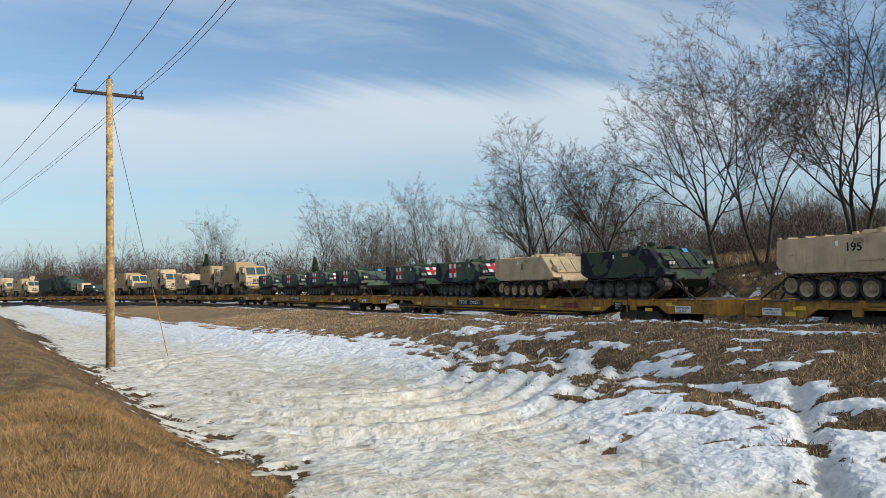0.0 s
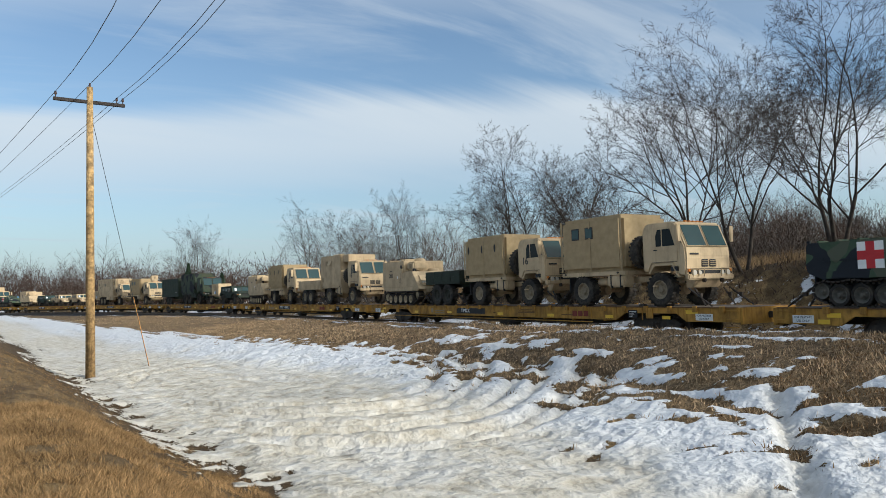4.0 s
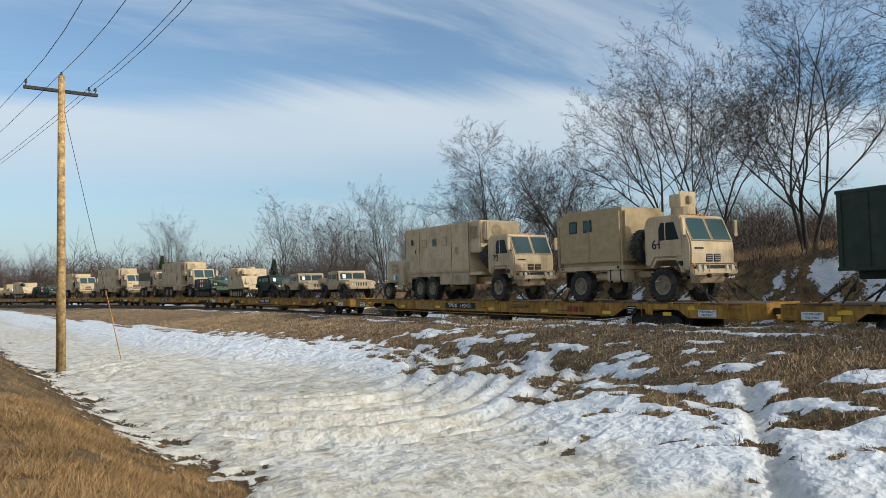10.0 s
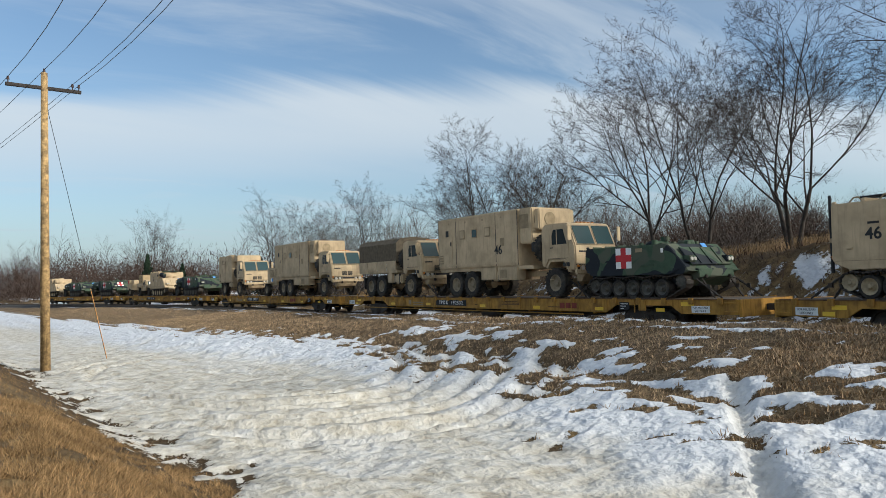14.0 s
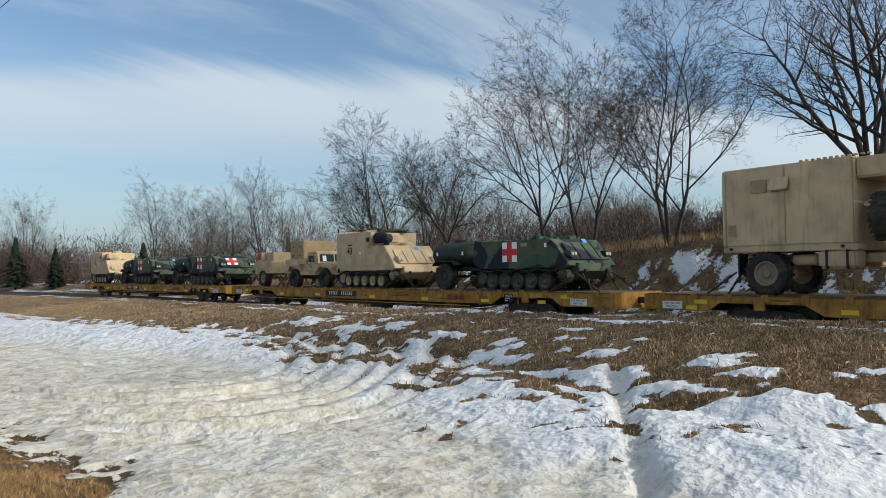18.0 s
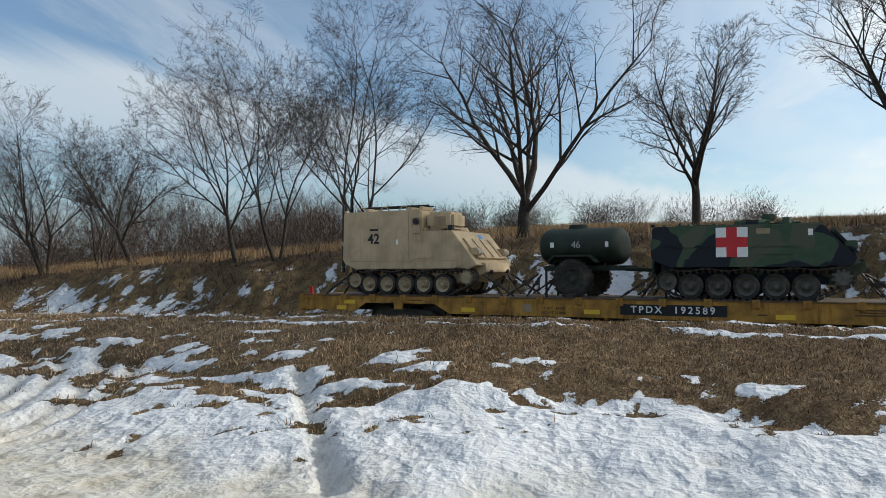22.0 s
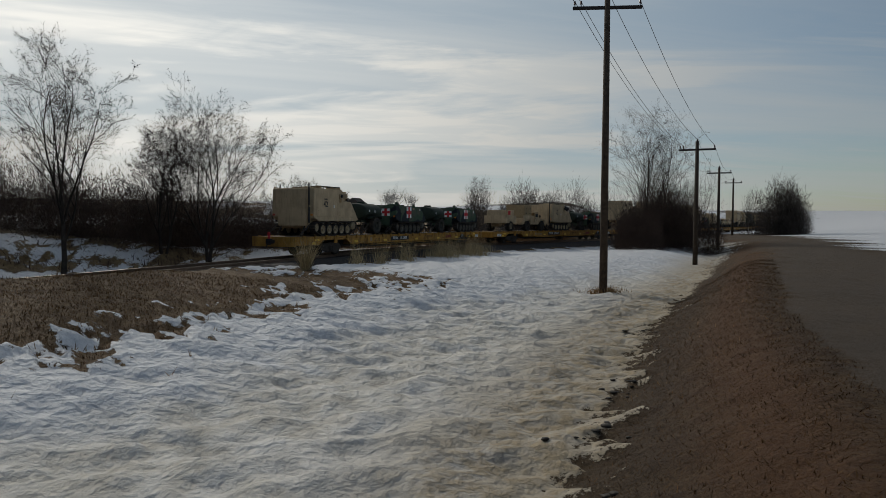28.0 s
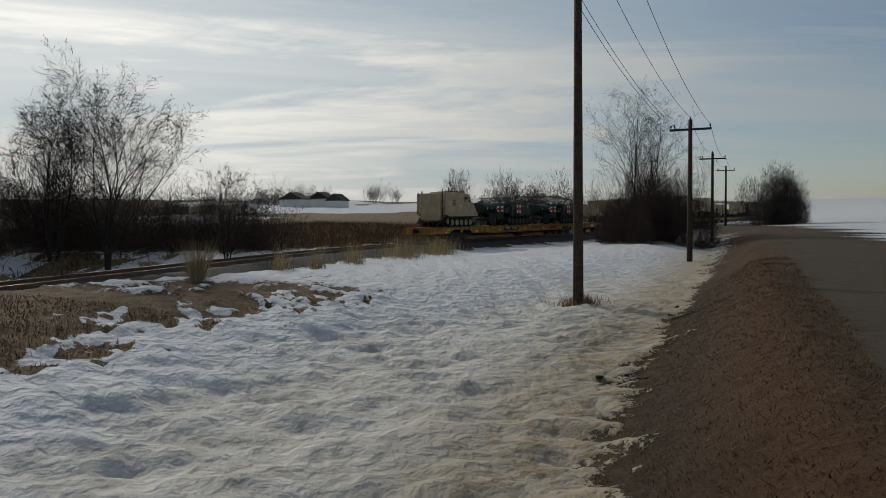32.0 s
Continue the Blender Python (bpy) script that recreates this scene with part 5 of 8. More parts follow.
def shelter_truck(paint, disc, label, number="", windows="square", turret=False, soft=False, overhang=True, top=3.50):
    """A two-axle cab-over truck with a box shelter."""
    v = tagged(empty("shelter_truck"), label, "truck", "vehicles on the train")
    chassis(v, 6.7, (1.2, 5.22), paint, disc)
    xf = cab(v, 4.45, paint)
    spare(v, 4.02, 2.0, disc)
    bodymat = TAN_CANVAS if soft else paint
    b = part("shelter", box(0.0, 3.52, -1.22, 1.22, 1.34, top, 0.16 if soft else 0.04), bodymat, v, "rounded canvas-sided body" if soft else "boxy equipment shelter")
    part("load_bed", box(0.0, 3.6, -1.2, 1.2, 1.18, 1.34, 0.02), paint, v)
    if overhang:
        part("air_conditioner", box(3.50, 4.45, -1.05, 1.05, top - 0.55, top - 0.02, 0.05), paint, v, "front air-conditioner housing")
        for k in range(12):
            part("vent_cap", box(2.2 + 0.15 * k, 2.28 + 0.15 * k, -1.2, -1.1, top, top + 0.05, 0.01), paint, v)
    if windows == "square":
        for xx in (0.7, 1.5):
            f = part("side_window", box(xx, xx + 0.46, -1.235, -1.215, top - 0.85, top - 0.38, 0.03), BLACK, b, "dark side window")
            part("pane", box(xx + 0.05, xx + 0.41, -1.242, -1.232, top - 0.80, top - 0.43, 0.02), GLASS, f)
    elif windows == "round":
        for xx in (0.45, 1.65, 2.75):
            part("side_window", prism([(xx + 0.07 * math.cos(a) * 1.0, top - 0.62 + 0.19 * math.sin(a)) for a in [2 * math.pi * i / 14 for i in range(14)]], -1.236, -1.20), BLACK, b, "small oval port")
    elif windows == "vents":
        for xx in (0.85, 1.45):
            f = part("side_vent", box(xx, xx + 0.48, -1.24, -1.215, top - 0.72, top - 0.36, 0.02), TAN_DARK, b)
            if xx > 1:
                fl = part("vent_flap", box(0, 0.5, -0.012, 0.012, -0.36, 0.0, 0.008), paint, b)
                fl.matrix_basis = pose(xx, -1.245, top - 0.34, -20, 0, 0)
        part("data_plate", box(0.18, 0.42, -1.232, -1.218, 1.62, 1.95, 0.01), TAN_DARK, b)
    for xx in (0.06, 1.76, 3.46):
        part("body_seam", box(xx + 0.05, xx + 0.066, -1.2265, -1.218, 1.40, top - 0.12), TAN_DARK, b)
        part("corner_post", box(xx - 0.04, xx + 0.04, -1.238, -1.222, 1.36, top - 0.05, 0.004), bodymat, b)
    for xx in (0.25, 3.25):
        part("tie_down_ring", box(xx - 0.05, xx + 0.05, -1.26, -1.2, 1.24, 1.32, 0.02), STEEL, v)
    side_kit(v, 2.6, paint)
    part("exhaust_stack", cyl((4.25, 0.95, 1.2), (4.25, 0.95, 3.05), 0.08, 0.08, 12), STEEL, v, smooth=True)
    part("rear_flap", box(0.42, 0.46, -1.18, -0.72, 0.55, 1.15), BLACK, v)
    part("rear_flap", box(0.42, 0.46, 0.72, 1.18, 0.55, 1.15), BLACK, v)
    if number:
        text_bm(number, 0.32, 5.02, -1.158, 1.98, BLACK, v, bold=0.02)
    if turret:
        tr = bmesh.new()
        add_cyl(tr, (5.25, 0.0, 2.97), (5.25, 0.0, 3.30), 0.42, 0.42, 18)
        t = part("weapon_ring", tr, paint, v)
        part("gun_shield", box(5.0, 5.45, -0.42, -0.34, 3.3, 3.75, 0.02), paint, t)
        part("gun_shield", box(5.42, 5.48, -0.42, 0.42, 3.3, 3.85, 0.02), paint, t)
        part("gun_cradle", box(5.0, 5.6, -0.12, 0.12, 3.42, 3.68, 0.04), TAN_DARK, t)
    return v


def van_truck(paint, disc, label, number="", body=None, cargo=False, boxed=False, cabpaint=None):
    """A three-axle cab-over truck with an expandable van body, a tarpaulin bed or a plain box."""
    short = cargo or boxed
    L = 7.2 if short else 9.7
    v = tagged(empty("cargo_truck" if cargo else ("box_truck" if boxed else "van_truck")), label, "truck", "vehicles on the train")
    front = L - 1.35
    chassis(v, L - 0.1, (1.35, 2.62, front), paint, disc)
    cab(v, L - 2.15, cabpaint or paint, hard=not boxed)
    x1 = L - 2.75
    bm_ = body or paint
    if cargo:
        part("load_bed", box(0, x1 + 0.1, -1.22, 1.22, 1.32, 1.46, 0.02), paint, v)
        for side in (-1, 1):
            for k in range(4):
                part("drop_side", box(0.05 + k * (x1 / 4), (k + 1) * x1 / 4 - 0.02, side * 1.22 - 0.02, side * 1.22 + 0.02, 1.46, 1.98, 0.01), paint, v)
        prof = [(-1.2, 1.95), (-1.2, 2.95), (-0.9, 3.22), (0, 3.30), (0.9, 3.22), (1.2, 2.95), (1.2, 1.95)]
        bm = bmesh.new()
        rows = []
        for i in range(19):
            x = 0.02 + (x1 - 0.02) * i / 18
            sagz = -0.035 * (math.sin(math.pi * i / 3) ** 2)
            rows.append([bm.verts.new((x, y, z + (sagz if z > 2 else 0))) for y, z in prof])
        for a, b in zip(rows[:-1], rows[1:]):
            for j in range(len(prof) - 1):
                bm.faces.new((a[j], a[j + 1], b[j + 1], b[j]))
        bm.faces.new(rows[0]), bm.faces.new(rows[-1][::-1])
        bmesh.ops.recalc_face_normals(bm, faces=bm.faces)
        part("tarpaulin", bm, bm_, v, "brown canvas tarpaulin over hoops")
    else:
        top = 3.78 if not boxed else 3.5
        zb = 1.36 if not boxed else 1.22
        b = part("van_body", box(0, x1 - (0.75 if not boxed else 0.0), -1.24, 1.24, zb, top, 0.04 if not boxed else 0.09), bm_, v, "expandable van body" if not boxed else "camouflaged box body")
        part("load_bed", box(0, x1 + 0.1, -1.15, 1.15, zb - 0.16, zb, 0.02), paint, v)
        if not boxed:
            part("front_section", box(x1 - 0.745, x1 + 0.06, -1.16, 1.16, zb + 0.9, top, 0.05), paint, v, "set-back front section")
            ac = part("air_conditioner", box(x1 - 0.55, x1 + 0.35, -1.0, 1.0, top - 0.95, top - 0.08, 0.05), paint, v, "air-conditioner unit")
            part("fan_grille", cyl((x1 + 0.36, -0.4, top - 0.5), (x1 + 0.38, -0.4, top - 0.5), 0.3, 0.28, 20), TAN_DARK, ac)
            part("side_fan", cyl((x1 - 0.15, -1.0, top - 0.5), (x1 - 0.15, -1.02, top - 0.5), 0.28, 0.26, 20), TAN_DARK, ac)
            xe = x1 - 0.75
            for xx in (xe * 0.30, xe * 0.46, xe * 0.62):
                w = part("side_window", box(xx, xx + 0.42, -1.262, -1.238, top - 1.05, top - 0.62, 0.02), TAN_DARK, b, "shuttered side window")
                part("pane", box(xx + 0.04, xx + 0.38, -1.27, -1.258, top - 1.0, top - 0.67, 0.01), GLASS if abs(xx - xe * 0.46) < 0.01 else paint, w)
            d = part("side_door", box(xe * 0.08, xe * 0.08 + 0.75, -1.258, -1.236, zb + 0.25, top - 0.28, 0.02), paint, b, "entrance door in the body side")
            part("door_handle", box(xe * 0.08 + 0.6, xe * 0.08 + 0.68, -1.285, -1.256, zb + 1.1, zb + 1.3, 0.01), BLACK, d)
            part("door_window", box(xe * 0.08 + 0.2, xe * 0.08 + 0.45, -1.268, -1.255, zb + 1.55, zb + 1.85, 0.01), BLACK, d)
            for xx in (0.03, xe * 0.25, xe * 0.75, xe - 0.03):
                part("panel_seam", box(xx - 0.012, xx + 0.012, -1.249, -1.238, zb + 0.04, top - 0.05), BLACK, b)
            part("mesh_panel", box(x1 - 0.72, x1 - 0.12, -1.172, -1.158, top - 0.86, top - 0.26, 0.01), TAN_DARK, v, "dark mesh panel")
            part("junction_box", box(x1 - 0.05, x1 + 0.18, -1.12, -0.9, zb + 0.55, zb + 0.95, 0.02), BLACK, v)
            for k in range(4):
                part("body_rivet_plate", box(xe * (0.15 + 0.22 * k), xe * (0.15 + 0.22 * k) + 0.09, -1.26, -1.24, top - 0.30, top - 0.22, 0.006), TAN_DARK, b)
            part("stowage_box", box(4.72, L - 3.62, -1.22, -0.75, 0.76, 1.34, 0.03), paint, v)
            part("louvre_panel", box(4.85, 5.35, -1.235, -1.222, 0.86, 1.22, 0.01), TAN_DARK, v)
            part("belt_rail", box(0.05, xe - 0.05, -1.262, -1.238, zb + 0.12, zb + 0.2, 0.006), paint, b)
            part("roof_rail", box(0.05, xe - 0.05, -1.262, -1.238, top - 0.16, top - 0.08, 0.006), paint, b)
            part("data_plate", box(xe * 0.80, xe * 0.80 + 0.28, -1.252, -1.24, zb + 0.9, zb + 1.25, 0.01), TAN_DARK, b)
            for k in range(4):
                part("louvre", box(0.14, 0.42, -1.262, -1.24, zb + 0.25 + 0.12 * k, zb + 0.32 + 0.12 * k, 0.008), TAN_DARK, b)
        else:
            for k in range(1, 5):
                part("canvas_seam", box(k * x1 / 5 - 0.015, k * x1 / 5 + 0.015, -1.252, -1.238, zb + 0.1, top - 0.12), bm_, b)
    spare(v, x1 + 0.36, 2.05, disc)
    side_kit(v, 4.0, paint)
    part("stowage_box", box(3.45, 4.6 if not short else 3.95, -1.22, -0.75, 0.78, 1.34, 0.03), paint, v)
    part("exhaust_stack", cyl((L - 2.35, 0.98, 1.2), (L - 2.35, 0.98, 3.1), 0.08, 0.08, 12), STEEL, v, smooth=True)
    for side in (-1, 1):
        part("rear_flap", box(0.55, 0.59, side * 0.96 - 0.22, side * 0.96 + 0.22, 0.45, 1.1), BLACK, v)
    if number:
        if number == "46":
            text_bm(number, 0.40, 0.78 * (x1 - 0.75), -1.262, zb + 0.72, BLACK, v, bold=0.02)
        else:
            text_bm(number, 0.30, L - 1.50, -1.158, 1.92, BLACK, v, bold=0.02)
    return v


# ---- light four-wheelers ----
def light_truck(paint, disc, label, number="", shelter=False, bed=False):
    v = tagged(empty("utility_vehicle"), label, "utility vehicle", "vehicles on the train")
    part("lower_body", prism([(0.0, 0.72), (0.0, 1.16), (0.25, 1.22), (3.05, 1.22), (3.15, 1.20), (4.42, 1.10), (4.58, 1.02), (4.60, 0.72), (4.2, 0.62), (0.3, 0.60)], -0.92, 0.92, 0.04), paint, v)
    for side in (-1, 1):
        # fenders front and rear
        part("rear_fender", prism([(0.0, 0.84), (0.05, 1.18), (1.52, 1.20), (1.60, 0.86), (1.42, 0.86), (1.28, 1.06), (0.50, 1.06), (0.34, 0.84)], side * 0.90 if side > 0 else -1.09, 1.09 if side > 0 else -0.90, 0.02), paint, v)
        part("front_fender", prism([(3.02, 0.80), (3.02, 1.20), (4.35, 1.12), (4.52, 1.02), (4.50, 0.86), (4.40, 0.86), (4.18, 1.02), (3.45, 1.04), (3.24, 0.80)], side * 0.88 if side > 0 else -1.09, 1.09 if side > 0 else -0.88, 0.02), paint, v)
        part("rocker", box(1.55, 3.05, side * 1.0 - 0.06, side * 1.0 + 0.06, 0.62, 0.80, 0.02), paint, v)
        doors = ((1.58, 2.28), (2.30, 3.04)) if not shelter else ((2.30, 3.04),)
        for xa, xb in doors:
            d = part("door", box(xa, xb, side * 1.045 - 0.03, side * 1.045 + 0.03, 0.80, 1.72, 0.03), paint, v)
            yo = side * 1.078
            part("door_window", box(xa + (0.12 if shelter else 0.07), xb - (0.12 if shelter else 0.07), yo - 0.006, yo + 0.006, 1.30, 1.62, 0.02), BLACK if shelter else GLASS, d, "dark side window")
            part("door_handle", box(xa + 0.1, xa + 0.22, yo - 0.01, yo + 0.01, 1.16, 1.20, 0.006), BLACK, d)
        for ax in (0.92, 3.86):
            truck_wheel(v, ax, side * 0.90, 0.47, 0.32, disc)
        part("headlight", cyl((4.58, side * 0.72, 0.94), (4.64, side * 0.72, 0.94), 0.09, 0.08, 14), LAMP_MAT, v, "round headlight")
        part("turn_lamp", cyl((4.57, side * 0.93, 0.96), (4.61, side * 0.93, 0.96), 0.04, 0.04, 10), AMBER, v)
        part("mirror", box(2.98, 3.04, side * 1.24 - 0.09, side * 1.24 + 0.09, 1.28, 1.50, 0.02), BLACK, v)
        part("mirror_arm", cyl((3.0, side * 1.07, 1.3), (3.0, side * 1.2, 1.38), 0.014, 0.014, 6), BLACK, v)
        w = part("windscreen_pane", box(-0.012, 0.02, -0.42, 0.42, -0.19, 0.19, 0.02), GLASS, v, "windscreen pane")
        w.matrix_basis = pose(3.198, side * 0.46, 1.49, 0, -10, 0)
        part("tow_hook", box(4.60, 4.74, side * 0.4 - 0.04, side * 0.4 + 0.04, 0.62, 0.74, 0.02), STEEL, v)
    part("hood", prism([(3.12, 1.18), (3.12, 1.27), (4.45, 1.17), (4.58, 1.10), (4.58, 1.02)], -0.86, 0.86, 0.03), paint, v, "broad flat bonnet")
    part("windscreen_frame", prism([(3.02, 1.22), (3.10, 1.72), (3.15, 1.72), (3.24, 1.22)], -1.0, 1.0, 0.01), paint, v)
    roof_x0 = 1.50 if bed else 0.28 if not shelter else 2.25
    part("roof", prism([(roof_x0, 1.70), (roof_x0 + 0.05, 1.80), (3.02, 1.84), (3.16, 1.74), (3.1, 1.70)], -1.03, 1.03, 0.03), paint, v)
    if bed:
        part("cab_back", box(1.50, 1.57, -1.02, 1.02, 1.18, 1.74, 0.02), paint, v, "upright cab back")
        part("tailgate", box(0.0, 0.05, -0.95, 0.95, 1.14, 1.42, 0.015), paint, v)
        for side in (-1, 1):
            part("bed_side", box(0.02, 1.50, side * 1.04 - 0.02, side * 1.04 + 0.02, 1.18, 1.40, 0.01), paint, v)
        part("bed_cargo", box(0.35, 1.40, -0.8, 0.8, 1.22, 1.40, 0.05), TAN_DARK, v)
    elif not shelter:
        part("rear_quarter", prism([(0.06, 1.18), (0.34, 1.74), (1.58, 1.74), (1.58, 1.18)], -1.03, 1.03, 0.03), paint, v, "sloped rear cover")
        part("rear_window", box(0.75, 1.3, -1.042, -1.028, 1.36, 1.60, 0.02), GLASS, v)
    else:
        for x0_, x1_ in ((0.40, 1.10), (1.13, 1.80)):
            b = part("equipment_box", box(x0_, x1_, -0.98, 0.98, 1.24, 2.44, 0.03), TAN_CANVAS, v, "tall moulded equipment case")
            for zz in (1.60, 2.05):
                part("case_latch", box((x0_ + x1_) / 2 - 0.05, (x0_ + x1_) / 2 + 0.05, -1.005, -0.978, zz, zz + 0.09, 0.006), BLACK, b)
            part("box_lid", box(x0_ - 0.015, x1_ + 0.015, -1.0, 1.0, 1.82, 1.88, 0.01), TAN_CANVAS, b)
        part("bed_side", box(0.02, 2.2, -1.07, -1.03, 1.18, 1.46, 0.01), paint, v)
    for k in range(7):
        part("grille_slot", box(4.575, 4.605, -0.40 + 0.12 * k, -0.34 + 0.12 * k, 0.80, 1.04, 0.01), BLACK, v)
    part("front_bumper", box(4.60, 4.74, -0.92, 0.92, 0.62, 0.76, 0.03), paint, v)
    part("underbody", box(0.4, 4.3, -0.5, 0.5, 0.42, 0.66, 0.03), BLACK, v)
    part("rear_bumper", box(-0.10, 0.02, -0.9, 0.9, 0.60, 0.74, 0.02), paint, v)
    sp = part("paper_notice", box(0.02, 0.026, -0.11, 0.11, -0.14, 0.14), PAPER, v, "paper notice in the windscreen")
    sp.matrix_basis = pose(3.21, -0.62, 1.47, 0, -10, 0)
    if number:
        text_bm(number, 0.22, 1.93 if not shelter else 2.66, -1.079, 1.10, BLACK if paint is TAN else WHITE, v)
    return v


# ---- trailers ----
PALE_MARK = mat("faded_white_stencil", (0.42, 0.44, 0.42), 0.8, 0, 0.2, 8.0)


def drawbar(v, x0, x1, paint, z=0.78):
    bm = bmesh.new()
    for s in (-1, 1):
        add_cyl(bm, (x0, s * 0.6, z), (x1, 0, z - 0.05), 0.05, 0.045, 8)
    part("drawbar", bm, paint, v)
    part("lunette", cyl((x1, 0, z - 0.05), (x1 + 0.14, 0, z - 0.05), 0.06, 0.05, 10), STEEL, v)
    part("landing_leg", cyl((x1 - 0.35, 0, 0.0), (x1 - 0.35, 0, z), 0.04, 0.04, 8), STEEL, v)


def water_trailer(paint, disc, label, number=""):
    v = tagged(empty("water_trailer"), label, "trailer", "vehicles on the train")
    bm = bmesh.new()
    n, rows = 26, []
    for x, k in ((0.02, 0.55), (0.06, 0.86), (0.14, 0.97), (0.24, 1.0), (2.06, 1.0), (2.16, 0.97), (2.24, 0.86), (2.28, 0.55)):
        rows.append([bm.verts.new((x, 0.92 * k * math.cos(2 * math.pi * i / n), 1.42 + 0.52 * k * math.sin(2 * math.pi * i / n))) for i in range(n)])
    for a, b in zip(rows[:-1], rows[1:]):
        for i in range(n):
            bm.faces.new((a[i], a[(i + 1) % n], b[(i + 1) % n], b[i]))
    bm.faces.new(rows[0]), bm.faces.new(rows[-1])
    bmesh.ops.recalc_face_normals(bm, faces=bm.faces)
    t = part("tank", bm, paint, v, "oval water tank", True)
    part("manhole", cyl((0.95, 0, 1.92), (0.95, 0, 2.04), 0.28, 0.26, 18), paint, t)
    for xx in (0.42, 1.86):
        part("tank_band", box(xx - 0.03, xx + 0.03, -0.60, 0.60, 0.86, 0.95, 0.01), paint, t)
    part("chassis_frame", box(0.1, 2.5, -0.55, 0.55, 0.74, 0.88, 0.02), paint, v)
    for side in (-1, 1):
        truck_wheel(v, 1.08, side * 0.98, 0.53, 0.30, disc)
        part("fender", prism([(0.38, 0.98), (0.58, 1.17), (1.58, 1.17), (1.78, 0.98), (1.74, 0.95), (1.56, 1.12), (0.60, 1.12), (0.42, 0.95)], side * 0.80 if side > 0 else -1.16, 1.16 if side > 0 else -0.80, 0.008), paint, v)
        part("small_label", box(0.42 if side < 0 else 1.9, 0.52 if side < 0 else 2.0, side * 0.925 - 0.004, side * 0.925 + 0.004, 1.38, 1.52), WHITE, v)
        part("support_leg", cyl((0.15, side * 0.5, 0.0), (0.15, side * 0.5, 0.8), 0.035, 0.035, 8), STEEL, v)
    part("small_label", box(1.95, 2.04, -0.935, -0.925, 1.38, 1.52), WHITE, v)
    part("axle", cyl((1.08, -0.9, 0.53), (1.08, 0.9, 0.53), 0.06, 0.06, 8), paint, v)
    drawbar(v, 2.4, 3.7, paint)
    if number:
        text_bm(number, 0.19, 1.15, -0.94, 1.44, PALE_MARK, v)
    return v


def generator_trailer(paint, disc, label, papers=False):
    v = tagged(empty("generator_trailer"), label, "trailer", "vehicles on the train")
    part("chassis_frame", box(0.0, 2.4, -0.8, 0.8, 0.80, 0.95, 0.02), paint, v)
    b = part("generator_housing", box(0.15, 2.15, -0.72, 0.72, 0.95, 2.18, 0.04), paint, v, "boxy generator housing")
    for xx in (0.22, 1.55):
        part("access_door", box(xx, xx + 0.52, -0.737, -0.72, 1.02, 2.05, 0.015), paint, b)
    g = part("louvre_panel", box(0.80, 1.48, -0.735, -0.72, 1.48, 2.0, 0.01), TAN_DARK if paint is TAN else GREEN_DARK, b)
    for k in range(6):
        part("louvre", box(0.83, 1.45, -0.75, -0.733, 1.52 + 0.075 * k, 1.56 + 0.075 * k, 0.005), paint, g)
    part("exhaust_cap", cyl((1.8, 0.3, 2.18), (1.8, 0.3, 2.32), 0.08, 0.07, 10), STEEL, b)
    for side in (-1, 1):
        truck_wheel(v, 0.95, side * 0.98, 0.47, 0.30, disc)
        part("fender", box(0.35, 1.60, side * 0.98 - 0.18, side * 0.98 + 0.18, 0.96, 1.02, 0.02), paint, v)
    part("axle", cyl((0.95, -0.9, 0.47), (0.95, 0.9, 0.47), 0.06, 0.06, 8), paint, v)
    part("tool_box", box(2.2, 2.7, -0.5, 0.5, 0.9, 1.18, 0.02), paint, v)
    drawbar(v, 2.3, 3.5, paint)
    if papers:
        part("paper_notice", box(0.98, 1.16, -0.758, -0.75, 1.10, 1.36), PAPER, v, "paper notices on the housing")
        part("paper_notice", box(1.22, 1.40, -0.758, -0.75, 1.10, 1.36), BLUE_PAPER, v)
    return v


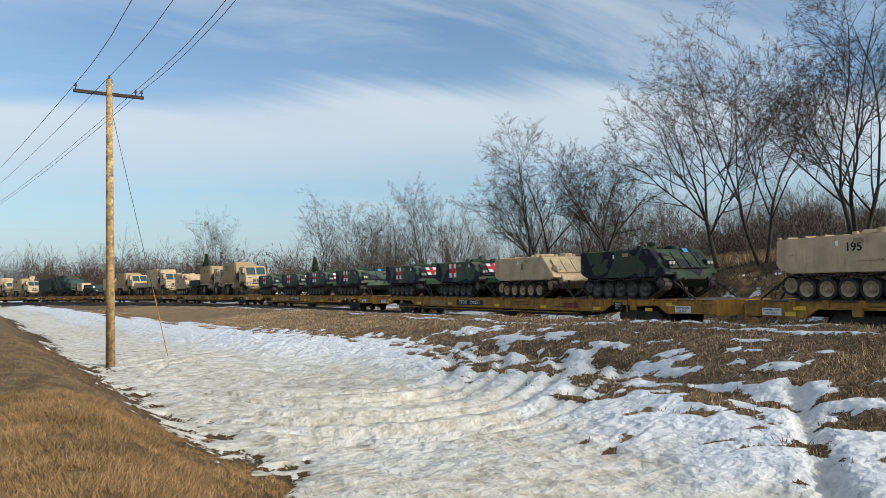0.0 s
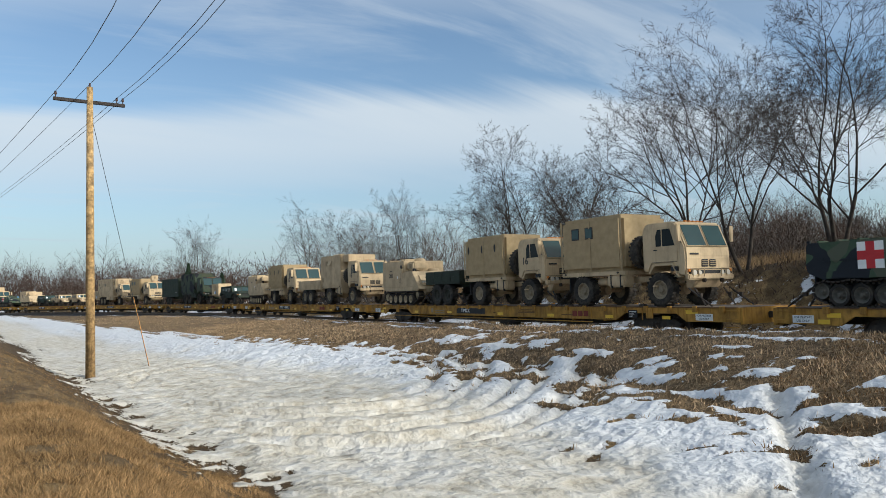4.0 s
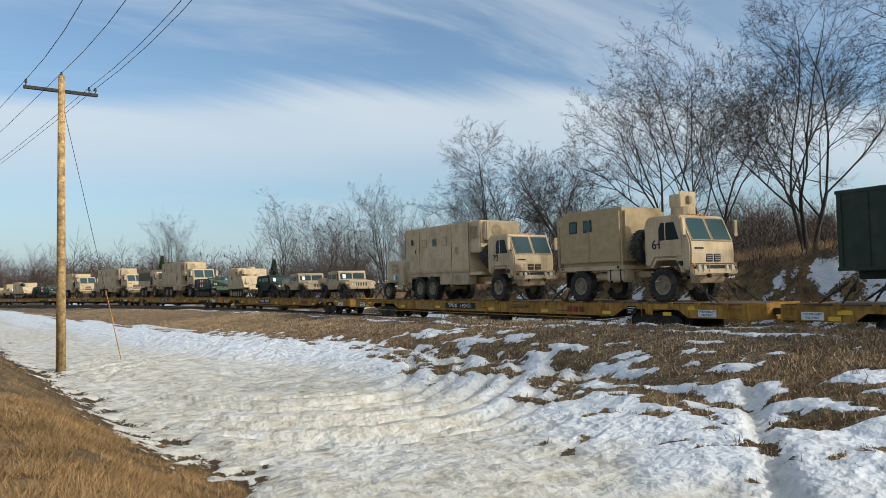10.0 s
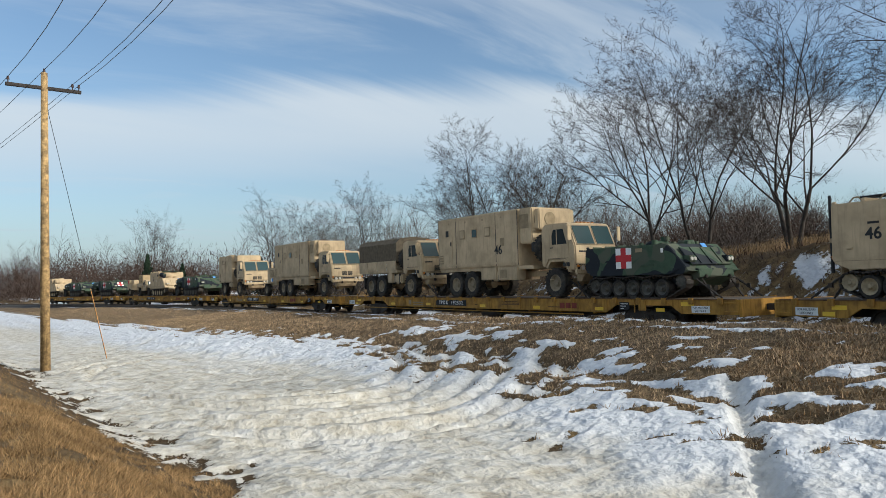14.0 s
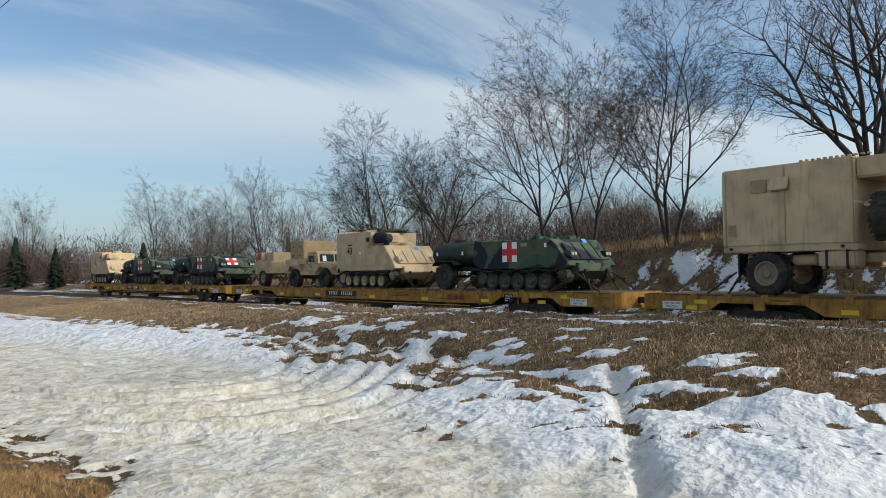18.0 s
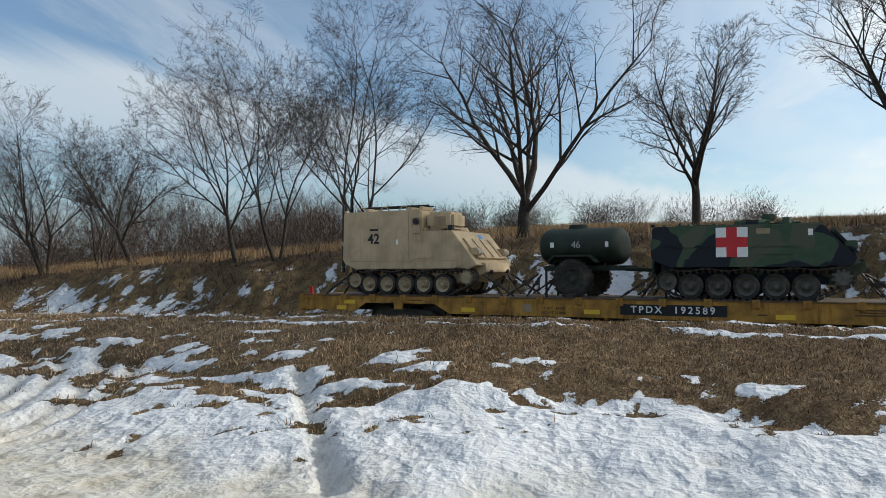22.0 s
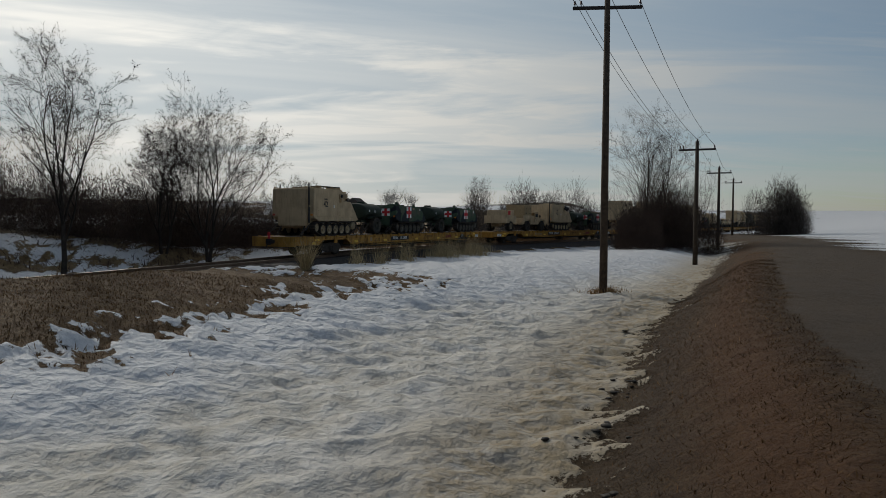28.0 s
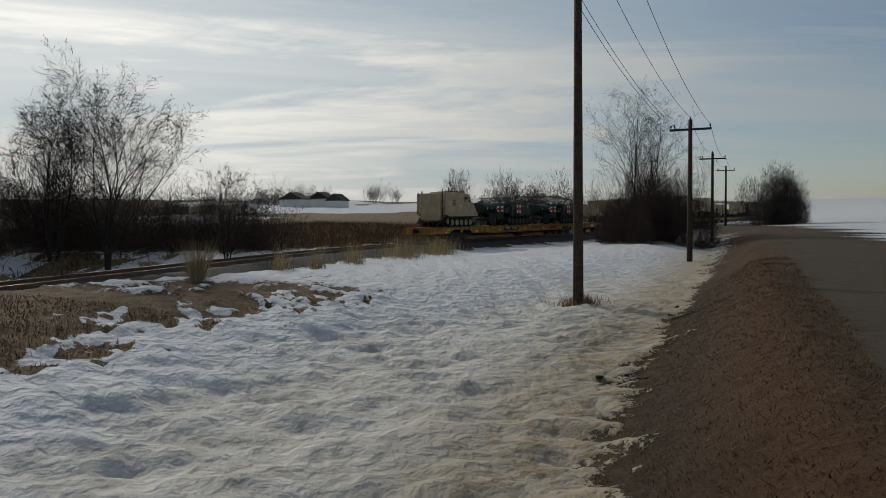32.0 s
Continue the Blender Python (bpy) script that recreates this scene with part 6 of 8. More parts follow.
def cargo_trailer(paint, disc, label, length=4.6, axles=(1.35, 2.5), crates=False):
    v = tagged(empty("cargo_trailer"), label, "trailer", "vehicles on the train")
    r = 0.56 if not crates else 0.47
    zb = 1.26 if not crates else 0.86
    part("load_bed", box(0, length, -1.15, 1.15, zb - 0.14, zb, 0.02), paint, v)
    n = 4 if not crates else 2
    for side in (-1, 1):
        for k in range(n):
            part("drop_side", box(k * length / n + 0.015, (k + 1) * length / n - 0.015, side * 1.13 - 0.02, side * 1.13 + 0.02, zb, zb + 0.55, 0.01), paint, v)
        part("side_rail", box(0, length, side * 1.16 - 0.015, side * 1.16 + 0.015, zb + 0.24, zb + 0.29, 0.005), paint, v)
        for ax in axles:
            truck_wheel(v, ax, side * 0.98, r, 0.36, disc)
        part("frame_rail", box(0.1, length - 0.1, side * 0.45 - 0.05, side * 0.45 + 0.05, zb - 0.34, zb - 0.14, 0.01), paint, v)
    part("front_board", box(length - 0.03, length + 0.01, -1.13, 1.13, zb, zb + 0.55, 0.01), paint, v)
    part("tailgate", box(-0.01, 0.03, -1.13, 1.13, zb, zb + 0.55, 0.01), paint, v)
    for ax in axles:
        part("axle", cyl((ax, -0.9, r), (ax, 0.9, r), 0.07, 0.07, 8), paint, v)
    drawbar(v, length - 0.1, length + 1.2, paint, zb - 0.3)
    if crates:
        for xx, w, h in ((0.10, 0.80, 0.85), (0.95, 0.85, 0.85)):
            part("crate", box(xx, xx + w, -0.95, 0.95, zb + 0.0, zb + 0.55 + h - 0.35, 0.03), TAN, v, "tan storage crate")
        part("red_panel", box(0.35, 0.75, -1.165, -1.155, zb + 0.62, zb + 0.98), RED, v, "red square panel")
        part("panel_backing", box(0.30, 0.80, -1.154, -0.955, zb + 0.57, zb + 1.03, 0.01), TAN, v)
    return v


def box_trailer(paint, disc, label):
    v = tagged(empty("box_trailer"), label, "trailer", "vehicles on the train")
    b = part("container", box(0, 6.3, -1.22, 1.22, 0.92, 3.10, 0.03), paint, v, "tall ribbed steel container")
    for k in range(9):
        part("container_rib", box(0.10 + 0.75 * k, 0.17 + 0.75 * k, -1.255, -1.218, 0.98, 3.04, 0.01), paint, b)
    part("top_rail", box(0, 6.3, -1.26, -1.218, 3.0, 3.1, 0.01), paint, b)
    part("bottom_rail", box(0, 6.3, -1.26, -1.218, 0.92, 1.02, 0.01), paint, b)
    for z0 in (1.35, 1.95, 2.55):
        part("end_vent", box(6.30, 6.33, -0.95, -0.45, z0, z0 + 0.28, 0.01), BLACK, b)
    part("chassis_frame", box(0.1, 6.2, -0.5, 0.5, 0.68, 0.92, 0.02), paint, v)
    for side in (-1, 1):
        for ax in (1.9, 3.0):
            truck_wheel(v, ax, side * 0.98, 0.50, 0.34, disc)
    for ax in (1.9, 3.0):
        part("axle", cyl((ax, -0.9, 0.50), (ax, 0.9, 0.50), 0.07, 0.07, 8), paint, v)
    part("small_label", box(5.5, 5.62, -1.264, -1.256, 1.3, 1.5), WHITE, v)
    drawbar(v, 6.1, 7.3, paint, 0.8)
    return v


# ---- flat cars ----
RUST = mat("rust_stained_steel", (0.15, 0.085, 0.04), 0.85, 0, 0.35, 3.0, dirt=(0.05, 0.035, 0.025), dirt_amt=0.6, spec=0.2)


CAR_L, CAR_PITCH, CAR_REAR = 27.15, 28.27, -1.1


def sill_bm():
    """Side sill of the deck: deep between the bogies, cut away above them."""
    prof = [(0, 0), (CAR_L, 0), (CAR_L, -0.46), (CAR_L - 2.1, -0.48), (CAR_L - 2.5, -0.22), (CAR_L - 4.9, -0.22), (CAR_L - 5.4, -0.49), (5.4, -0.49), (4.9, -0.22), (2.5, -0.22), (2.1, -0.48), (0, -0.46)]
    return prism(prof, -0.03, 0.03, 0.0)


def bogie(v, x):
    b = part("bogie", box(x - 0.25, x + 0.25, -1.05, 1.05, -0.78, -0.36, 0.04), STEEL, v, "dark steel bogie")
    for side in (-1, 1):
        part("side_frame", prism([(x - 1.15, -0.62), (x - 0.95, -0.46), (x - 0.4, -0.40), (x + 0.4, -0.40), (x + 0.95, -0.46), (x + 1.15, -0.62), (x + 1.0, -0.74), (x + 0.35, -0.92), (x - 0.35, -0.92), (x - 1.0, -0.74)], side * 1.0 - 0.07, side * 1.0 + 0.07, 0.02), STEEL, b)
        for k in (-0.14, 0.0, 0.14):
            part("coil_spring", cyl((x + k, side * 1.08, -0.86), (x + k, side * 1.08, -0.56), 0.055, 0.055, 8), STEEL, b)
        for ax in (x - 0.89, x + 0.89):
            w = bmesh.new()
            add_lathe_y(w, ax, -0.65, [(0, -0.07), (0.10, -0.07), (0.14, -0.02), (0.34, -0.02), (0.36, -0.06), (0.42, -0.06), (0.42, 0.05), (0.45, 0.06), (0.45, 0.08), (0, 0.08)], 24)
            if side > 0:
                bmesh.ops.scale(w, vec=(1, -1, 1), verts=w.verts)
            bmesh.ops.translate(w, vec=(0, side * 0.80, 0), verts=w.verts)
            part("rail_wheel", w, STEEL, v, "steel rail wheel")


def flat_car(k, number, last=False):
    v = tagged(empty("flat_car"), "yellow rail flat car with a worn deck carrying vehicles", "rail car", "flat cars of the train")
    part("deck", box(0.15, CAR_L - 0.15, -1.30, 1.30, -0.13, -0.004), PLANK, v, "worn plank deck")
    for side in (-1, 1):
        s = piece("side_sill", shared("side_sill", sill_bm, YELLOW), v, 0, side * 1.345, 0, label="faded yellow steel side sill")
        part("sill_flange", box(5.2, CAR_L - 5.2, side * 1.38 - 0.05, side * 1.38 + 0.03, -0.505, -0.475), YELLOW, s)
        for j in range(25):
            piece("stake_pocket", shared("stake_pocket", lambda: box(-0.09, 0.09, -0.045, 0.045, -0.16, 0.035, 0.012), YELLOW), s, 0.62 + j * 1.08, side * 0.06, 0)
        yo = side * 0.034
        for xx, zz, ww in ((1.9, -0.20, 0.42), (3.7, -0.13, 0.0), (6.0, -0.36, 0.42), (9.6, -0.34, 0.42), (14.2, -0.36, 0.42), (17.9, -0.37, 0.42), (21.4, -0.37, 0.42), (25.3, -0.16, 0.5), (1.6, -0.38, 0.36), (24.2, -0.36, 0.36)):
            if ww:
                piece("reflector", shared(f"reflector_{ww}", lambda: box(-ww / 2, ww / 2, -0.004, 0.004, -0.06, 0.06), REFLECT), s, xx, yo, zz, label="bright yellow reflector plate")
    for x in (3.7, CAR_L - 3.7):
        bogie(v, x)
        part("jacking_pad", box(x - 0.16, x + 0.16, -1.43, -1.37, -0.40, -0.04, 0.02), YELLOW, v)
    part("centre_sill", prism([(0.4, -0.14), (CAR_L - 0.4, -0.14), (CAR_L - 0.4, -0.5), (CAR_L - 5.5, -0.5), (CAR_L - 7.5, -0.74), (7.5, -0.74), (5.5, -0.5), (0.4, -0.5)], -0.35, 0.35, 0.0), STEEL, v)
    for j in range(9):
        part("cross_bearer", box(6.2 + j * 1.85, 6.3 + j * 1.85, -1.3, 1.3, -0.55, -0.14), YELLOW, v)
    for x, d in ((0.0, -1), (CAR_L, 1)):
        part("end_sill", box(min(x, x + d * 0.08), max(x, x + d * 0.08), -1.36, 1.36, -0.52, 0.0, 0.01), YELLOW, v)
        c = bmesh.new()
        add_box(c, min(x + d * 0.08, x + d * 0.52), max(x + d * 0.08, x + d * 0.52), -0.10, 0.10, -0.36, -0.16, 0.02)
        add_box(c, min(x + d * 0.40, x + d * 0.60), max(x + d * 0.40, x + d * 0.60), -0.16, 0.12, -0.42, -0.12, 0.04)
        part("coupler", c, STEEL, v, "knuckle coupler")
        h = bmesh.new()
        for a, b in (((x, 0.35, -0.30), (x + d * 0.3, 0.35, -0.62)), ((x + d * 0.3, 0.35, -0.62), (x + d * 0.52, 0.3, -0.56))):
            add_cyl(h, a, b, 0.03, 0.03, 8)
        part("air_hose", h, BLACK, v)
        for zz in (-0.62, -0.36, -0.10):
            part("end_step", box(min(x, x - d * 0.45), max(x, x - d * 0.45), -1.44, -1.41, zz - 0.012, zz + 0.012), YELLOW, v)
        sx = x - d * 1.35 if d > 0 else x + 0.95
        if last and d < 0:
            continue
        g = part("notice_plate", box(sx - 0.34, sx + 0.34, -1.386, -1.378, -0.43, -0.21), WHITE, v, "white plate lettered for military use only")
        text_bm("FOR MILITARY", 0.066, sx, -1.389, -0.27, BLACK, g)
        text_bm("USE ONLY", 0.066, sx, -1.389, -0.37, BLACK, g)
    b = part("number_board", box(10.35, 12.93, -1.384, -1.377, -0.39, -0.12), BLACK, v, "black board with white car number")
    text_bm("TPDX  " + number, 0.175, 11.64, -1.387, -0.255, WHITE, b, spread=1.42, bold=0.03)
    # maroon emblem: three bars of lettering, plain shapes
    e = bmesh.new()
    for k in range(3):
        add_box(e, 19.3 + 0.33 * k, 19.57 + 0.33 * k, -1.384, -1.377, -0.38, -0.17)
    part("emblem", e, MAROON, v, "dull maroon emblem bars")
    p = part("data_panel", box(22.4, 22.85, -1.384, -1.377, -0.39, -0.12), BLACK, v)
    for k in range(3):
        part("data_line", box(22.45, 22.8 - 0.1 * k, -1.387, -1.383, -0.19 - 0.08 * k, -0.165 - 0.08 * k), WHITE, p)
    if last:
        text_bm("LT WT   84300", 0.075, 8.55, -1.38, -0.27, BLACK, v)
        text_bm("LD LMT 201800", 0.075, 8.55, -1.38, -0.39, BLACK, v)
        text_bm("GSH90A", 0.09, 23.6, -1.38, -0.40, BLACK, v)
    else:
        for zz in (-0.27, -0.38):
            part("stencil_bar", box(8.1, 9.1, -1.379, -1.374, zz - 0.03, zz + 0.03), TAN_DARK, v)
    part("stencil_box", box(7.66, 7.92, -1.379, -1.374, -0.38, -0.16), TAN_DARK, v)
    for xx, ww, zz in ((15.6, 1.3, -0.16), (15.7, 1.1, -0.22), (15.6, 1.2, -0.28), (18.6, 0.8, -0.34), (4.0, 0.5, -0.12), (23.4, 0.5, -0.24), (13.6, 0.22, -0.32)):
        part("stencil_bar", box(xx, xx + ww, -1.379, -1.374, zz - 0.018, zz + 0.018), RUST, v)
    for xx in (6.55, 7.3, 14.9, 16.9, 20.4, 21.8, 23.1):
        part("sill_rib", box(xx - 0.02, xx + 0.02, -1.40, -1.374, -0.47, -0.02, 0.004), YELLOW, v)
    for xx in (9.0, 19.0, 23.0):
        part("tie_down_winch", box(xx - 0.14, xx + 0.14, -1.33, -1.15, -0.004, 0.10, 0.02), STEEL, v)
    part("deck_edge_rail", box(0.1, CAR_L - 0.1, -1.40, -1.30, -0.02, 0.012), RUST, v, "scuffed rusty deck edge")
    part("brake_rod", cyl((6, -0.9, -0.72), (21, -0.9, -0.72), 0.02, 0.02, 6), STEEL, v)
    part("air_reservoir", cyl((13.5, -0.75, -0.74), (14.7, -0.75, -0.74), 0.2, 0.2, 14), STEEL, v, smooth=True)
    if last:
        r = part("end_marker", box(-0.62, -0.52, -0.16, -0.02, -0.26, 0.24, 0.03), RED, v, "red end-of-train marker")
        part("marker_housing", box(-0.66, -0.44, -0.22, 0.04, -0.34, -0.10, 0.02), BLACK, r)
    return v


# ---- chains that lash the loads ----
def chain_mesh(dx, dy, dz):
    bm = bmesh.new()
    n = 7
    for i in range(n):
        a = Vector((dx * i / n, dy * i / n, dz * i / n))
        b = Vector((dx * (i + 0.92) / n, dy * (i + 0.92) / n, dz * (i + 0.92) / n))
        add_cyl(bm, a, b, 0.040 if i % 2 else 0.028, 0.040 if i % 2 else 0.028, 5)
    add_box(bm, dx * 0.42, dx * 0.42 + 0.12, dy * 0.42 - 0.03, dy * 0.42 + 0.03, dz * 0.42 - 0.05, dz * 0.42 + 0.07)
    return bm


def lash(offset, front):
    """A pair of tie-down chains from a vehicle's end to the deck."""
    d = 1 if front else -1
    for y in (-0.75, 0.75):
        for k, dx in enumerate((0.45, 0.95)):
            key = f"chain_{d}_{k}"
            me = shared(key, lambda: chain_mesh(dx * d, 0.0, -0.62), STEEL)
            ob = tagged(new("tie_down_chain", me), "dark steel tie-down chain lashing a vehicle to the deck", "chain", "tie-down chains")
            ride(ob, offset, 1.07 + 0.64)
            RIDERS[-1] = (ob, offset, 1.07 + 0.64, y - 0.3 * k * (1 if y < 0 else -1))


# ---- the train, from its tail forward ----
NUMBERS = ["192589", "192567", "190250", "192532", "190285", "192431", "190115", "190691", "", "190306", "190051", ""]
for k, num in enumerate(NUMBERS):
    ride(flat_car(k, num or "190000", last=(k == 0)) if num else flat_car(k, "      "), CAR_REAR + CAR_PITCH * k)

AMB = "woodland-camouflaged tracked ambulance with red cross panels"
CMD = "tan tracked command carrier, tall and slab-sided"
made = {}


def put(key, offset, build, ends=(0.1, 4.75)):
    """Builds a vehicle once and copies it where it comes again."""
    if key in made:
        ob = copy_thing(made[key], Matrix.Identity(4))
    else:
        ob = made[key] = build()
    ride(ob, offset)
    lash(offset + ends[0], False)
    lash(offset + ends[1], True)
    return ob


amb = lambda: carrier(GREEN, TRACK_GREEN, AMB, cross=True, stripe=True)
ambf = lambda: carrier(GREEN, TRACK_GREEN, AMB + " on side and nose", cross=True, front_cross=True, sheet=False)
hum_g = lambda: light_truck(GREEN_DARK, WHEEL_GREEN, "dark green four-door utility vehicle with a hard top")
gen_t = lambda: generator_trailer(TAN, RUBBERDISC, "tan generator on a two-wheeled trailer", True)
RUBBERDISC = WHEEL_TAN

# tail car
put("cmd42", 0.5, lambda: carrier(TAN, TRACK_TAN, CMD + ", marked 42", True, False, "42"))
put("water46", 6.8, lambda: water_trailer(GREEN_DARK, WHEEL_GREEN, "dark green water tank trailer marked 46", "46"), (0.1, 3.2))
put("amb", 10, amb)
put("water", 16.9, lambda: water_trailer(GREEN_DARK, WHEEL_GREEN, "dark green water tank trailer with oval tank"), (0.1, 3.2))
put("ambf", 20.4, ambf)
# second from the tail
put("crates", 29.7, lambda: cargo_trailer(TAN, WHEEL_TAN, "small tan trailer loaded with crates and a red panel", 1.9, (0.9,), True), (0.1, 2.2))
put("hum_box", 33, lambda: light_truck(TAN, RUBBER, "tan utility vehicle with a tall equipment box, marked 51", "51", True))
put("cmd43", 38.4, lambda: carrier(TAN, TRACK_TAN, CMD + ", marked 43", True, False, "43", tarp=True))
put("water", 44.9, None, (0.1, 3.2))
put("amb", 47.9, None)
# third
put("shelter_v", 58, lambda: shelter_truck(TAN, WHEEL_TAN, "tan shelter truck with vent flaps and front air conditioner", "16", "vents"), (0.3, 6.4))
put("gen", 68.5, gen_t, (0.1, 2.6))
put("van", 71.6, lambda: van_truck(TAN, WHEEL_TAN, "tan six-wheeled truck with a tall expandable van body"), (0.3, 9.2))
# fourth
put("cargo", 85.4, lambda: van_truck(TAN, WHEEL_TAN, "tan six-wheeled cargo truck with a brown tarpaulin", "", CANVAS, True), (0.3, 7.4))
put("van46", 94.2, lambda: van_truck(TAN, WHEEL_TAN, "tan six-wheeled van truck marked 46", "46"), (0.3, 9.2))
put("amb", 104.4, None)
# fifth
put("cmd46", 113.7, lambda: carrier(TAN, TRACK_TAN, CMD + ", marked 46", True, False, "46"))
put("hum_g", 120.6, hum_g)
put("hum45", 126.7, lambda: light_truck(TAN, RUBBER, "tan four-door utility vehicle with an open bed, marked 45", "45", bed=True))
put("hum_t", 133.6, lambda: light_truck(TAN, RUBBER, "tan four-door utility vehicle with an open bed", bed=True))
# sixth
put("gen", 143.1, None, (0.1, 2.6))
put("van73", 146.4, lambda: van_truck(TAN, WHEEL_TAN, "tan six-wheeled van truck marked 73", "73"), (0.3, 9.2))
put("shelter_gun", 158.9, lambda: shelter_truck(TAN, WHEEL_TAN, "tan truck with a canvas body and a roof gun ring", "61", "square", True, True, False), (0.3, 6.4))
# seventh
put("container", 170.2, lambda: box_trailer(GREEN_PLAIN, WHEEL_GREEN, "dark green ribbed container trailer"), (0.2, 6.2))
put("camo6", 177.6, lambda: van_truck(GREEN_DARK, RUBBER, "six-wheeled truck with a camouflaged box body", "", CAMO, False, True, CAMO), (0.3, 7.4))
put("gen", 186, None, (0.1, 2.6))
put("hum_g", 189.4, None)
# eighth
put("cmd11", 198.3, lambda: carrier(TAN, TRACK_TAN, CMD + ", with black bars", True, False, "", "I I"))
put("shelter_r", 204, lambda: shelter_truck(TAN, WHEEL_TAN, "tan truck with a canvas body and small oval ports", "16", "round", False, True, False, 3.35), (0.3, 6.4))
put("ctrailer", 211.2, lambda: cargo_trailer(TAN, WHEEL_TAN, "tan open cargo trailer with drop sides"), (0.2, 4.2))
put("shelter16", 216.2, lambda: shelter_truck(TAN, WHEEL_TAN, "tan shelter truck with vent flaps, marked 16", "16", "vents"), (0.3, 6.4))
# ninth
put("cmd202", 226.7, lambda: carrier(TAN, TRACK_TAN, CMD + ", with a plate", True, False, "202", "I I"))
put("dtrailer", 231.8, lambda: cargo_trailer(GREEN_DARK, WHEEL_GREEN, "dark green open cargo trailer with drop sides", 3.6, (1.2, 2.3)), (0.2, 3.2))
put("shelter_r", 236, None, (0.3, 6.4))
put("shelter_w", 243.6, lambda: shelter_truck(TAN, WHEEL_TAN, "tan truck with a canvas body and two dark windows", "", "square", False, True, False), (0.3, 6.4))
# tenth
for off, key in ((254.4, "amb"), (261.4, "ambf"), (267.7, "ambf"), (274.0, "amb")):
    put(key, off, amb if key == "amb" else ambf)
# eleventh
put("ambf", 282.9, None)
put("ambf", 289.6, None)
put("tan113", 295.6, lambda: carrier(TAN, TRACK_TAN, "tan low-bodied tracked carrier with a black marking", False, False, "", "II", cupola=False, sheet=False))
put("camo113", 302, lambda: carrier(CAMO, TRACK_GREEN, "boldly camouflaged tracked carrier without crosses", False, False))
# twelfth, the foremost that is seen
put("tan195", 311, lambda: carrier(TAN, TRACK_TAN, "tan low-bodied tracked carrier marked 195", False, False, "195", cupola=False, sheet=False))
put("amb", 318, None)


# ---- trees and brush ----
def tube_mesh(verts, faces, path, radii, n, tip=False):
    """Adds a tapering tube along path to the lists; tip closes it in a point."""
    base = len(verts)
    up = Vector((0.31, 0.17, 0.93)).normalized()
    m = len(path)
    for i in range(m):
        d = (path[min(i + 1, m - 1)] - path[max(i - 1, 0)]).normalized()
        a = d.cross(up)
        a = a.normalized() if a.length > 1e-3 else Vector((1, 0, 0))
        b = d.cross(a)
        if tip and i == m - 1:
            verts.append(path[i].copy())
            break
        for k in range(n):
            t = 2 * math.pi * k / n
            verts.append(path[i] + (a * math.cos(t) + b * math.sin(t)) * radii[i])
    for i in range(m - 1):
        for k in range(n):
            j = (k + 1) % n
            if tip and i == m - 2:
                faces.append((base + i * n + k, base + i * n + j, base + (i + 1) * n))
            else:
                faces.append((base + i * n + k, base + i * n + j, base + (i + 1) * n + j, base + (i + 1) * n + k))


def mesh_from(name, verts, faces, material, parent=None, label="", smooth=True):
    me = bpy.data.meshes.new(name)
    me.from_pydata([tuple(v) for v in verts], [], faces)
    me.update()
    me.materials.append(material)
    if smooth:
        me.polygons.foreach_set("use_smooth", np.ones(len(me.polygons), bool))
    ob = new(name, me)
    if parent:
        ob.parent = parent
    if label:
        ob["label"] = label
    return ob


def limb(rng, start, way, length, radius, bend, segs, droop=0.0):
    path, radii, p, d = [start.copy()], [radius], start.copy(), way.normalized()
    for i in range(segs):
        d = (d + Vector((rng.gauss(0, bend), rng.gauss(0, bend), rng.gauss(0, bend) + droop))).normalized()
        p = p + d * (length / segs)
        path.append(p.copy())
        radii.append(max(radius * (1 - 0.82 * (i + 1) / segs), 0.004))
    return path, radii


